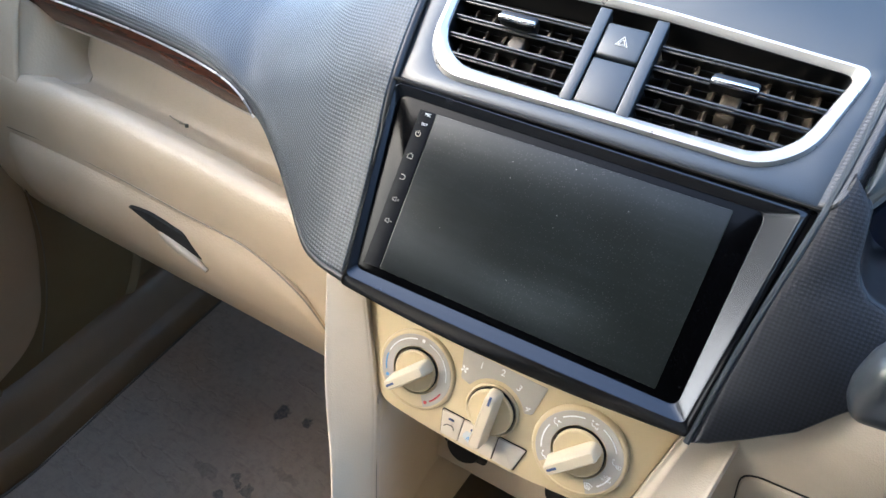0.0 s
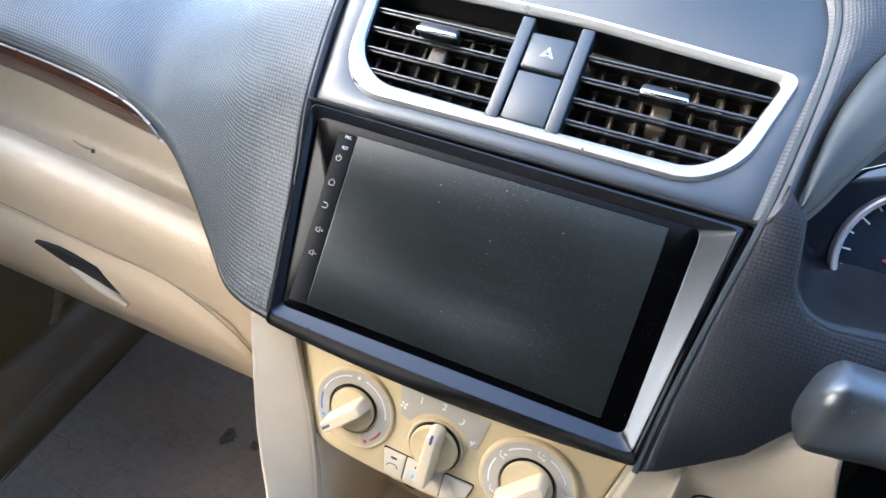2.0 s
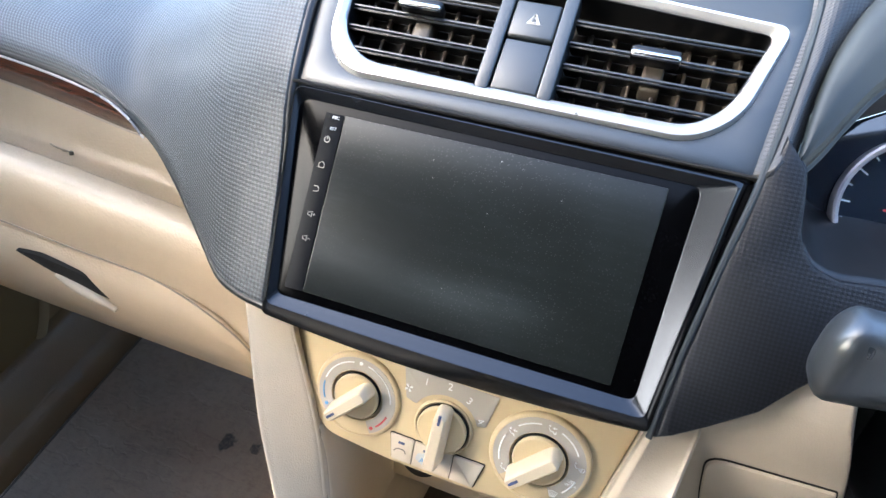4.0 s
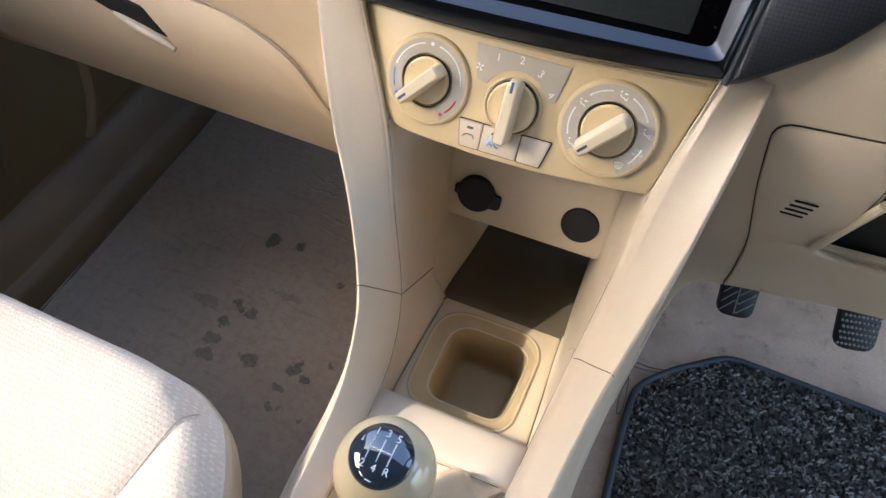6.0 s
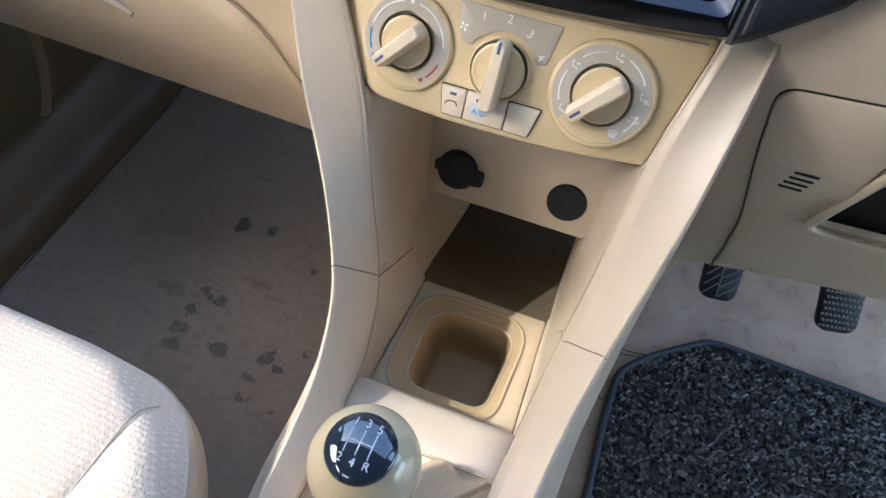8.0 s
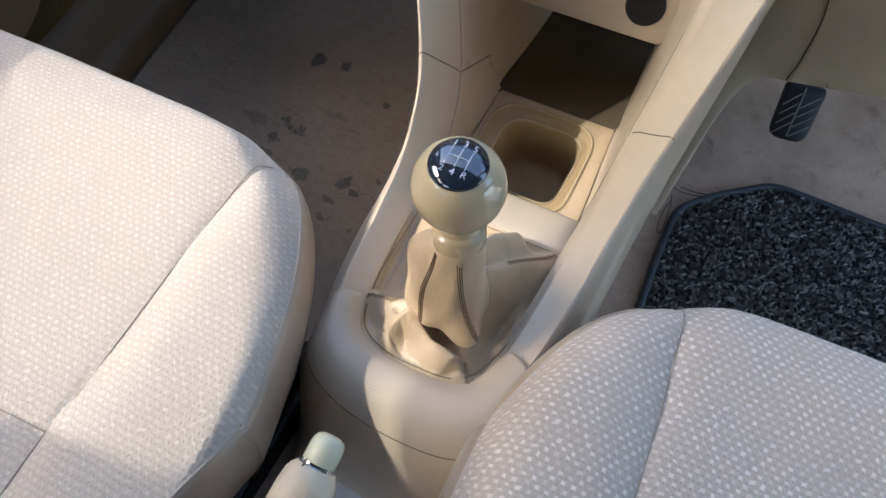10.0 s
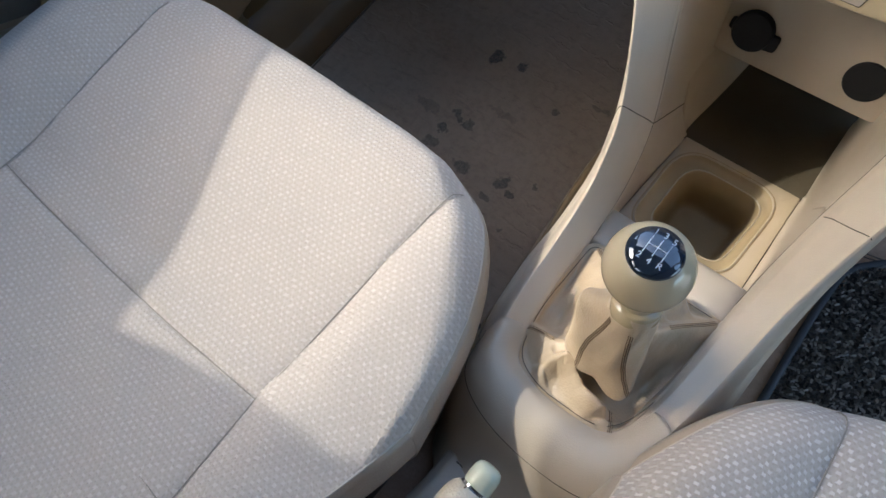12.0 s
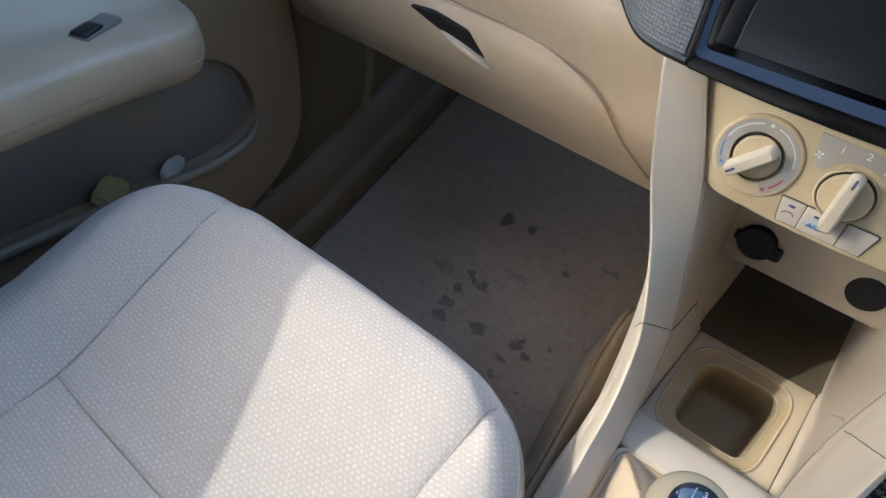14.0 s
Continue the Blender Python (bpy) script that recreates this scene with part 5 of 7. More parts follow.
knee = dpart("fuse_lid", bent(LID, 0.005, 0.0022), m_kneelid, "beige fuse box lid with four slots")
for k in range(4):
    z = 0.4868 - 0.0054 * k
    slot_at = frame_of((0.1785 - 0.0005 * k, knee_y(z) - 0.0005, z), (knee_y(z + 0.004) - knee_y(z - 0.004), 0.008))
    part("slot", rbox(0.0135, 0.0017, 0.001, 0.0004, slot_at @ pose(0, 0, 0, 0, 0, 2), 2), m_gap, knee)
dpart("opening_lip", tube([(x, knee_y(z) - 0.0015, z) for x, z in ((0.2125, 0.5046), (0.2075, 0.450), (0.2100, 0.4320), (0.2362, 0.4285), (0.2993, 0.4363), (0.4249, 0.4455))], 0.0030, 8, 50), m_kneelid)
dpart("column_backing", plate([(0.19, -0.088), (0.64, -0.088), (0.64, 0.13), (0.15, 0.13)], 0.004, 0.001, place=frame_of((0, 0.104, 0.51), (0.05, 0.99))), m_gap)
column = thing("steering_column", "matt black steering column shroud below the stalk", "steering column", at=(0.30, 0.05, 0.5))
ob = part("shroud", rbox(0.13, 0.24, 0.12, 0.03, pose(0.295, 0.085, 0.545, -22, 0, 0), 6), m_black_soft, column)
ob.matrix_parent_inverse = base_of(column)
ob = part("shaft_cover", rbox(0.20, 0.05, 0.18, 0.02, pose(0.30, 0.12, 0.50, 0, 0, 0), 4), m_gap, column)
ob.matrix_parent_inverse = base_of(column)

# ---- centre console ----
con = thing("centre_console", "beige plastic centre console with open pocket, cup tray and gear surround", "console", at=(0.015, -0.1, 0.02))
NB = base_of(con)


def npart(name, bm, mat, label="", back=0.0, parent=None):
    ob = part(name, bm, mat, parent or con, label, back=back)
    ob.matrix_parent_inverse = NB if parent is None else Matrix()
    return ob


L_IN = [(-0.108, 0.0125, 0.5605), (-0.0785, -0.0065, 0.487), (-0.065, -0.020, 0.428), (-0.0525, -0.030, 0.362), (-0.046, -0.058, 0.322), (-0.041, -0.105, 0.314), (-0.0395, -0.150, 0.313), (-0.035, -0.195, 0.312), (-0.026, -0.228, 0.306)]
L_OUT = [(-0.136, 0.009, 0.5615), (-0.112, -0.020, 0.497), (-0.0865, -0.043, 0.444), (-0.0680, -0.065, 0.397), (-0.0610, -0.084, 0.371), (-0.0570, -0.112, 0.347), (-0.0545, -0.155, 0.331), (-0.051, -0.20, 0.3235), (-0.044, -0.238, 0.312)]
L_LOW = [(-0.141, 0.080, 0.545), (-0.121, 0.060, 0.470), (-0.0985, 0.020, 0.405), (-0.082, -0.035, 0.33), (-0.076, -0.065, 0.30), (-0.075, -0.11, 0.28), (-0.076, -0.155, 0.27), (-0.070, -0.205, 0.26), (-0.056, -0.245, 0.26)]
R_IN = [(0.1025, 0.0125, 0.5605), (0.0885, -0.006, 0.490), (0.084, -0.021, 0.426), (0.0785, -0.030, 0.362), (0.073, -0.058, 0.322), (0.069, -0.095, 0.314), (0.0665, -0.120, 0.313), (0.062, -0.175, 0.312), (0.054, -0.222, 0.306)]
R_OUT = [(0.129, 0.026, 0.5655), (0.121, -0.013, 0.515), (0.115, -0.034, 0.465), (0.1035, -0.062, 0.397), (0.098, -0.083, 0.371), (0.093, -0.11, 0.348), (0.0885, -0.145, 0.332), (0.081, -0.195, 0.3235), (0.071, -0.236, 0.312)]
R_LOW = [(0.133, 0.05, 0.50), (0.128, 0.03, 0.45), (0.122, 0.0, 0.41), (0.112, -0.05, 0.345), (0.109, -0.075, 0.31), (0.108, -0.11, 0.28), (0.107, -0.15, 0.27), (0.101, -0.20, 0.26), (0.088, -0.242, 0.26)]


def lerp3(a, b, t, lift=(0, 0, 0)):
    return [tuple(Vector(p).lerp(Vector(q), t) + Vector(lift)) for p, q in zip(a, b)]


for nm, inn, out, low, sgn in (("left", L_IN, L_OUT, L_LOW, -1), ("right", R_IN, R_OUT, R_LOW, 1)):
    deep = [(x + sgn * 0.001, y + 0.014, z - 0.012) for x, y, z in inn]
    foot = [(x + sgn * 0.004, y, 0.08) if i > 2 else (-0.062 if sgn < 0 else 0.128, 0.11, 0.10) for i, (x, y, z) in enumerate(low)]
    crest = [lerp3(inn, out, 0.10, (0, -0.0014, 0.0020)), lerp3(inn, out, 0.22, (0, -0.0026, 0.0042)), lerp3(inn, out, 0.34, (0, -0.0020, 0.0032)), lerp3(inn, out, 0.68, (0, -0.0004, 0.0008)), lerp3(inn, out, 0.94, (0, 0, 0.0004))]
    rows = [deep, inn, lerp3(inn, out, 0.07, (0, -0.0014, 0.0020)), lerp3(inn, out, 0.2, (0, -0.0016, 0.0024)), lerp3(inn, out, 0.55, (sgn * 0.0005, -0.0014, 0.0018)), lerp3(inn, out, 0.86, (sgn * 0.0005, -0.001, 0.0012)), lerp3(inn, out, 1.0, (sgn * 0.001, -0.0006, -0.0002)), lerp3(out, low, 0.12, (sgn * 0.0022, -0.001, 0)), lerp3(out, low, 0.4, (sgn * 0.002, 0, 0)), low, foot]
    if sgn > 0:
        rows = rows[:2] + crest + rows[6:]
    npart("side_rail", sheet(rows, 70, 80, (sgn * 0.2, -1, 0.8)), m_beige, "smooth beige console rail", back=0.003)
    if sgn > 0:
        npart("rail_bead", tube(out[1:], 0.0008, 6, 70), m_beige, "fine parting line along the rail")
    # joint across the rail
    line = cr([rows[r][3] for r in range(1, 9)], 57)
    npart("joint", tube(line if sgn < 0 else line[:50], 0.00040, 6, smooth=False), m_seam)
# pocket side walls
WL = [[(-0.0785, -0.0055, 0.489), (-0.066, -0.0185, 0.428), (-0.0535, -0.0285, 0.362), (-0.041, -0.045, 0.26)], [(-0.074, 0.03, 0.489), (-0.064, 0.025, 0.428), (-0.0535, 0.018, 0.362), (-0.038, 0.0, 0.26)], [(-0.066, 0.076, 0.489), (-0.060, 0.073, 0.428), (-0.055, 0.07, 0.365), (-0.036, 0.06, 0.26)], [(-0.06, 0.13, 0.489), (-0.055, 0.13, 0.428), (-0.05, 0.13, 0.365), (-0.036, 0.13, 0.26)]]
npart("pocket_wall", sheet(WL, 20, 24, (1, 0, 0)), m_beige, "", back=0.003)
WR = [[(0.0885, -0.005, 0.492), (0.0845, -0.0195, 0.426), (0.079, -0.0285, 0.362), (0.0655, -0.045, 0.26)], [(0.083, 0.03, 0.492), (0.080, 0.025, 0.426), (0.076, 0.018, 0.362), (0.0635, 0.0, 0.26)], [(0.078, 0.076, 0.492), (0.076, 0.073, 0.428), (0.073, 0.07, 0.365), (0.062, 0.06, 0.26)], [(0.076, 0.13, 0.492), (0.074, 0.13, 0.428), (0.072, 0.13, 0.365), (0.062, 0.13, 0.26)]]
npart("pocket_wall", sheet(WR, 20, 24, (-1, 0, 0)), m_beige, "", back=0.003)
for pts in ([(-0.0520, -0.0290, 0.3625), (-0.0512, -0.012, 0.3560), (-0.0508, 0.0, 0.3515), (-0.0500, 0.029, 0.3400)], L_IN[1:6], R_IN[1:6]):
    npart("joint", tube(pts, 0.00035, 6, 50), m_seam)
# lower flanks beside the tray
npart("tray_flank", sheet([[(-0.0525, 0.030, 0.340), (-0.045, 0.031, 0.325), (-0.0363, 0.033, 0.3065)], [(-0.0530, 0.0, 0.352), (-0.046, 0.001, 0.325), (-0.0387, 0.002, 0.299)], [(-0.0530, -0.027, 0.364), (-0.0468, -0.024, 0.325), (-0.0410, -0.020, 0.290)], [(-0.0462, -0.058, 0.3215), (-0.0450, -0.057, 0.30), (-0.0436, -0.056, 0.279)], [(-0.0440, -0.082, 0.3165), (-0.0445, -0.081, 0.295), (-0.0450, -0.080, 0.272)]], 30, 16, (1, 0, 0)), m_beige, "", back=0.002)
npart("tray_flank", sheet([[(0.0705, 0.034, 0.316), (0.0688, 0.034, 0.312), (0.0668, 0.034, 0.3075)], [(0.0740, 0.0, 0.336), (0.0708, 0.001, 0.317), (0.0674, 0.002, 0.299)], [(0.0787, -0.027, 0.364), (0.0732, -0.024, 0.325), (0.0682, -0.020, 0.290)], [(0.0732, -0.058, 0.3215), (0.0712, -0.057, 0.30), (0.0691, -0.056, 0.279)], [(0.0712, -0.082, 0.3165), (0.0705, -0.081, 0.295), (0.0698, -0.080, 0.272)]], 30, 16, (-1, 0, 0)), m_beige, "", back=0.002)
# socket wall and the dark hollow below it
wall = frame_of((0, 0.0715, 0.395), (0.15, 0.989))
npart("socket_wall", plate(rpoly([(-0.062, -0.0255), (0.075, -0.0255), (0.080, 0.12), (-0.07, 0.12)], [0.002, 0.006, 0.002, 0.002]), 0.004, 0.0018, place=wall), m_beige, "beige wall with two socket holes")
HW = [[(-0.0375, 0.030, 0.300), (-0.0470, 0.030, 0.330), (-0.0528, 0.028, 0.358), (-0.0560, 0.027, 0.370)], [(-0.0365, 0.055, 0.300), (-0.0455, 0.055, 0.330), (-0.0520, 0.055, 0.356), (-0.0560, 0.055, 0.368)], [(-0.0340, 0.090, 0.300), (-0.0420, 0.090, 0.330), (-0.0500, 0.090, 0.356), (-0.0550, 0.090, 0.366)], [(-0.0310, 0.165, 0.300), (-0.0370, 0.165, 0.332), (-0.0440, 0.165, 0.356), (-0.050, 0.165, 0.364)]]
npart("hollow_side", sheet(HW, 24, 20, (1, 0, 0)), m_beige, "", back=0.003)
npart("hollow_back", plate([(-0.07, -0.06), (0.09, -0.06), (0.09, 0.05), (-0.07, 0.05)], 0.003, 0.001, place=frame_of((0, 0.160, 0.345), (0.02, 0.999))), m_side)
npart("hollow_roof", plate([(-0.075, 0.070), (0.085, 0.070), (0.085, 0.165), (-0.075, 0.165)], 0.003, 0.001, place=pose(0, 0, 0.373)), m_side)
npart("hollow_floor", sheet([[(-0.05, 0.029, 0.3080), (0.015, 0.029, 0.3080), (0.075, 0.029, 0.3080)], [(-0.05, 0.045, 0.3095), (0.015, 0.045, 0.3090), (0.075, 0.045, 0.3090)], [(-0.05, 0.080, 0.311), (0.015, 0.080, 0.310), (0.075, 0.080, 0.311)], [(-0.05, 0.12, 0.3120), (0.015, 0.12, 0.3110), (0.075, 0.12, 0.3120)], [(-0.05, 0.165, 0.314), (0.015, 0.165, 0.313), (0.075, 0.165, 0.314)]], 24, 12, (0, 0, 1)), m_soiled_shade, "soiled pocket floor, browned for the hollow's shade", back=0.003)
# cup tray with a deep well
RIM = rpoly([(-0.0355, -0.0625), (0.0530, -0.0620), (0.0570, 0.0255), (-0.0335, 0.0245)], [0.022, 0.020, 0.026, 0.028], 9)
HOLE = rpoly([(-0.0205, -0.0515), (0.0435, -0.0515), (0.0490, 0.0150), (-0.0190, 0.0150)], [0.017, 0.015, 0.019, 0.021], 9)
tray_outline = rpoly([(-0.0445, -0.071), (0.069, -0.071), (0.0665, 0.0325), (-0.0365, 0.0325)], 0.002, 3)
npart("tray_gap", plate(offset(tray_outline, -0.0006), 0.003, 0.0004, [offset(RIM, -0.004)], TRAY @ pose(0, 0, -0.0016)), m_gap)
tray = npart("cup_tray", plate(tray_outline, 0.004, 0.0012, [offset(RIM, 0.0006)], TRAY), m_tray, "ochre beige cup holder tray")


def tray_loop(lp, z):
    return [TRAY @ Vector((x, y, z)) for x, y in lp]


def between(a, b, t):
    return [(p[0] + (q[0] - p[0]) * t, p[1] + (q[1] - p[1]) * t) for p, q in zip(a, b)]


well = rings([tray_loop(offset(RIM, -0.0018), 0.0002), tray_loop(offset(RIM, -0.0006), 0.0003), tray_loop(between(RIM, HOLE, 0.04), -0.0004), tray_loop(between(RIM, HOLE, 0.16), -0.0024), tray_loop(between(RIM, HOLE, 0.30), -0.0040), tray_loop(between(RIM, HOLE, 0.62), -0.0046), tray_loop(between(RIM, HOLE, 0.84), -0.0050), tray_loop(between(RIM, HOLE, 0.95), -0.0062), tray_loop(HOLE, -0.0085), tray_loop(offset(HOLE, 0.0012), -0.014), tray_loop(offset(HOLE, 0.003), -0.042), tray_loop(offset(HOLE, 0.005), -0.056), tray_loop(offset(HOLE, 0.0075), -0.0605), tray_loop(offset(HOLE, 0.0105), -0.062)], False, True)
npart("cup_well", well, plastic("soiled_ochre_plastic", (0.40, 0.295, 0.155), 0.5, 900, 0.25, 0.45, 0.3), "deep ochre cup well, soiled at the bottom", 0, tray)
npart("tray_bead", tube(tray_loop(offset(RIM, 0.0002), 0.0007), 0.0009, 8, closed=True, smooth=False), m_tray, "raised bead round the cup well", 0, tray)
npart("tray_bead", tube(tray_loop(between(RIM, HOLE, 0.90), -0.0050), 0.0007, 8, closed=True, smooth=False), m_tray, "", 0, tray)
# bar between tray and gear surround
npart("cross_bar", sheet([[(x, -0.068, 0.285) for x in (-0.050, 0.015, 0.078)], [(x, -0.071, 0.300) for x in (-0.048, 0.015, 0.076)], [(x, -0.078, 0.3095) for x in (-0.048, 0.015, 0.075)], [(x, -0.092, 0.3125) for x in (-0.047, 0.015, 0.074)], [(x, -0.106, 0.3130) for x in (-0.047, 0.015, 0.073)], [(x, -0.1135, 0.3105) for x in (-0.046, 0.015, 0.072)], [(x, -0.116, 0.300) for x in (-0.046, 0.015, 0.072)]], 24, 10, (0, 0, 1)), m_beige, "", back=0.003)
# rear end of the gear surround, rolling down to the handbrake section
REAR = [
    [(-0.034, -0.205, 0.312), (-0.026, -0.2275, 0.3115), (-0.006, -0.2365, 0.311), (0.022, -0.2375, 0.311), (0.043, -0.234, 0.311), (0.054, -0.222, 0.311), (0.060, -0.20, 0.312)],
    [(-0.042, -0.21, 0.3195), (-0.033, -0.236, 0.3175), (-0.010, -0.245, 0.316), (0.022, -0.247, 0.3155), (0.049, -0.243, 0.3165), (0.063, -0.228, 0.3185), (0.069, -0.205, 0.3205)],
    [(-0.051, -0.215, 0.3205), (-0.042, -0.245, 0.3170), (-0.016, -0.259, 0.313), (0.022, -0.262, 0.312), (0.056, -0.257, 0.3145), (0.073, -0.238, 0.3185), (0.080, -0.212, 0.3220)],
    [(-0.057, -0.222, 0.305), (-0.050, -0.254, 0.302), (-0.022, -0.270, 0.299), (0.020, -0.275, 0.298), (0.060, -0.270, 0.299), (0.082, -0.25, 0.303), (0.089, -0.22, 0.308)],
    [(-0.063, -0.225, 0.27), (-0.056, -0.260, 0.272), (-0.025, -0.280, 0.274), (0.018, -0.286, 0.275), (0.062, -0.28, 0.274), (0.088, -0.257, 0.27), (0.097, -0.225, 0.265)],
    [(-0.068, -0.228, 0.20), (-0.059, -0.265, 0.225), (-0.026, -0.294, 0.250), (0.018, -0.302, 0.254), (0.066, -0.295, 0.250), (0.095, -0.265, 0.22), (0.103, -0.23, 0.20)],
    [(-0.072, -0.23, 0.12), (-0.062, -0.272, 0.18), (-0.028, -0.312, 0.240), (0.018, -0.322, 0.246), (0.068, -0.312, 0.240), (0.10, -0.275, 0.17), (0.106, -0.235, 0.12)],
]
npart("gear_surround_rear", sheet(REAR, 50, 60, (0, -1, 0.6)), m_beige, "rounded beige rear end of the gear surround", back=0.003)
npart("joint", tube([cr([r[i] for r in REAR], 61)[31] for i in range(7)], 0.0003, 6, 60), m_seam)
# handbrake section
HBS = [[(l - 0.008, y, z - 0.10), (l - 0.004, y, z - 0.02), (l + 0.002, y, z - 0.003), (l + 0.014, y, z), (0.02, y, z), (0.055, y, z), (0.078, y, z - 0.004), (0.092, y, z - 0.03), (0.10, y, z - 0.10)] for l, y, z in ((-0.031, -0.292, 0.252), (-0.032, -0.33, 0.254), (-0.040, -0.40, 0.262), (-0.058, -0.50, 0.272), (-0.066, -0.62, 0.275), (-0.068, -0.75, 0.27))]
npart("handbrake_section", sheet(HBS, 40, 50, (0, 0, 1)), plastic("greyish_beige_plastic", (0.40, 0.34, 0.265), 0.45, 800), "greyish-beige console section under the handbrake", back=0.003)
npart("section_gap", tube([(-0.022, -0.2965, 0.2525), (0.018, -0.2985, 0.2535), (0.070, -0.2965, 0.2520)], 0.0007, 6, 24), m_seam)
npart("slot", plate(rpoly([(-0.012, -0.60), (0.029, -0.60), (0.029, -0.424), (0.008, -0.419), (-0.008, -0.425)], 0.003), 0.002, 0.0005, place=pose(0, 0, 0.2715, 6, 0, 0) @ pose(0, 0.0, 0.0392)), m_gap, "dark slot of the handbrake")

# sockets
for nm, x, lab in (("power_socket", -0.034, "black power socket cover with a finger tab"), ("socket_cap", 0.0525, "round black blanking cap in the pocket wall")):
    s = thing(nm, lab, "socket", at=tuple(wall @ Vector((x, 0, 0))))
    c = wall @ pose(x, -0.001 + 0.002, 0)
    part("cap", lathe([(0.0150, -0.001), (0.0150, 0.0012), (0.0142, 0.0022), (0.012, 0.0024), (0, 0.0018)] if x > 0 else [(0.0158, -0.001), (0.0158, 0.004), (0.0145, 0.0058), (0.011, 0.0056), (0, 0.0050)], 48, c), m_rubber, s).matrix_parent_inverse = base_of(s)
    if x < 0:
        part("tab", plate(rpoly([(0.008, -0.010), (0.0215, -0.0085), (0.0215, 0.004), (0.008, 0.004)], 0.003), 0.003, 0.0008, place=c @ pose(0, 0, 0.0045)), m_rubber, s).matrix_parent_inverse = base_of(s)
        part("tab", plate(rpoly([(-0.0185, -0.004), (-0.010, -0.006), (-0.010, 0.006), (-0.0185, 0.004)], 0.002), 0.003, 0.0008, place=c @ pose(0, 0, 0.0035)), m_rubber, s).matrix_parent_inverse = base_of(s)

# ---- gear lever ----
gear = thing("gear_lever", "glossy cream ball gear knob on a tan stitched boot", "gear lever", at=(0.015, -0.17, 0.311))
GB = base_of(gear)
BASE = rpoly([(-0.037, -0.117), (0.067, -0.115), (0.062, -0.195), (0.047, -0.2345), (-0.004, -0.2365), (-0.0275, -0.2265), (-0.0365, -0.19)], [0.008, 0.006, 0.03, 0.02, 0.02, 0.016, 0.03], 9)


def resample(loop, n):
    pts = [Vector((*p, 0)) for p in loop]
    d = [0.0]
    for i in range(len(pts)):
        d.append(d[-1] + (pts[(i + 1) % len(pts)] - pts[i]).length)
    out = []
    for k in range(n):
        s = d[-1] * k / n
        i = max(j for j in range(len(pts)) if d[j] <= s)
        f = (s - d[i]) / max(1e-9, d[i + 1] - d[i])
        out.append(pts[i].lerp(pts[(i + 1) % len(pts)], f))
    return out


def bell(v, c, w):
    return math.exp(-(((v - c) / w) ** 2))


def ease(v):
    v = min(1.0, max(0.0, v))
    return v * v * (3 - 2 * v)


def along(x, y, line):
    """Distance to a polyline of (x, y, height) and the height at the nearest place."""
    best = (9.0, 0.0, 0.0, 0.0)
    for (ax, ay, ah), (bx, by, bh) in zip(line, line[1:]):
        dx, dy = bx - ax, by - ay
        t = min(1.0, max(0.0, ((x - ax) * dx + (y - ay) * dy) / (dx * dx + dy * dy)))
        px, py = ax + dx * t, ay + dy * t
        d = math.hypot(x - px, y - py)
        if d < best[0]:
            best = (d, ah + (bh - ah) * t, px, py)
    return best


# slack leather between the rim and the column: each fold has a line of heights and its own slopes outwards and inwards
HEART = (0.018, -0.182)
ROLL = [(-0.014, -0.2290, 0.0), (-0.0090, -0.2250, 0.007), (-0.0045, -0.2170, 0.018), (-0.0005, -0.2130, 0.0235), (0.0050, -0.2130, 0.0215), (0.0105, -0.2165, 0.0145), (0.0190, -0.2205, 0.0110), (0.0290, -0.2225, 0.0125), (0.0370, -0.2235, 0.0120), (0.0405, -0.2275, 0.0030)]
WING = [(0.033, -0.180, 0.046), (0.046, -0.152, 0.026), (0.058, -0.130, 0.009), (0.068, -0.114, 0.001)]
HUMP = [(0.018, -0.168, 0.044), (0.026, -0.145, 0.034), (0.035, -0.126, 0.019)]
LEFT_SEAM = [(0.004, -0.180, 0.048), (-0.010, -0.152, 0.026), (-0.022, -0.130, 0.010), (-0.033, -0.117, 0.001)]
FLANK = [(0.002, -0.203, 0.022), (-0.012, -0.207, 0.013), (-0.030, -0.205, 0.005)]


def slack(x, y, s):
    """Height of the leather above the rim; s runs from the rim inwards."""
    out = math.hypot(x - HEART[0], y - HEART[1])
    z = -0.007 * bell(s, 0.13, 0.10) * (1 - 0.75 * bell(y, -0.233, 0.016))
    z -= 0.022 * bell(x, 0.050, 0.011) * bell(y, -0.180, 0.030) + 0.013 * bell(x, -0.024, 0.009) * bell(y, -0.178, 0.020)
    for line, wide, inner in ((ROLL, 0.0090, 0.0024), (WING, 0.0080, 0.0130), (HUMP, 0.0105, 0.0095), (LEFT_SEAM, 0.010, 0.010), (FLANK, 0.010, 0.008)):
        d, h, px, py = along(x, y, line)
        beyond = ease(0.5 + (out - math.hypot(px - HEART[0], py - HEART[1])) / 0.005)
        w = inner + (wide - inner) * beyond
        z = max(z, z * (1 - bell(d, 0, w)) + h * bell(d, 0, w)) if h > z else z
    return z * ease(s / 0.10)


bm = bmesh.new()
base_ring = resample(offset(BASE, -0.004), 240)
grid = []
for k in range(64):
    s_ = k / 63
    row = []
    for p in base_ring:
        x, y = p.x + (HEART[0] - p.x) * s_ * 0.82, p.y + (HEART[1] - p.y) * s_ * 0.82
        q = Vector((x, y, 0.3112 + slack(x, y, s_)))
        q += (noise.noise_vector(q * 45) * 0.0008 + noise.noise_vector(q * 120) * 0.0003) * ease(s_ / 0.12)
        row.append(bm.verts.new(q))
    grid.append(row)
for a, b in zip(grid, grid[1:]):
    for i in range(240):
        bm.faces.new((a[i - 1], a[i], b[i], b[i - 1]))

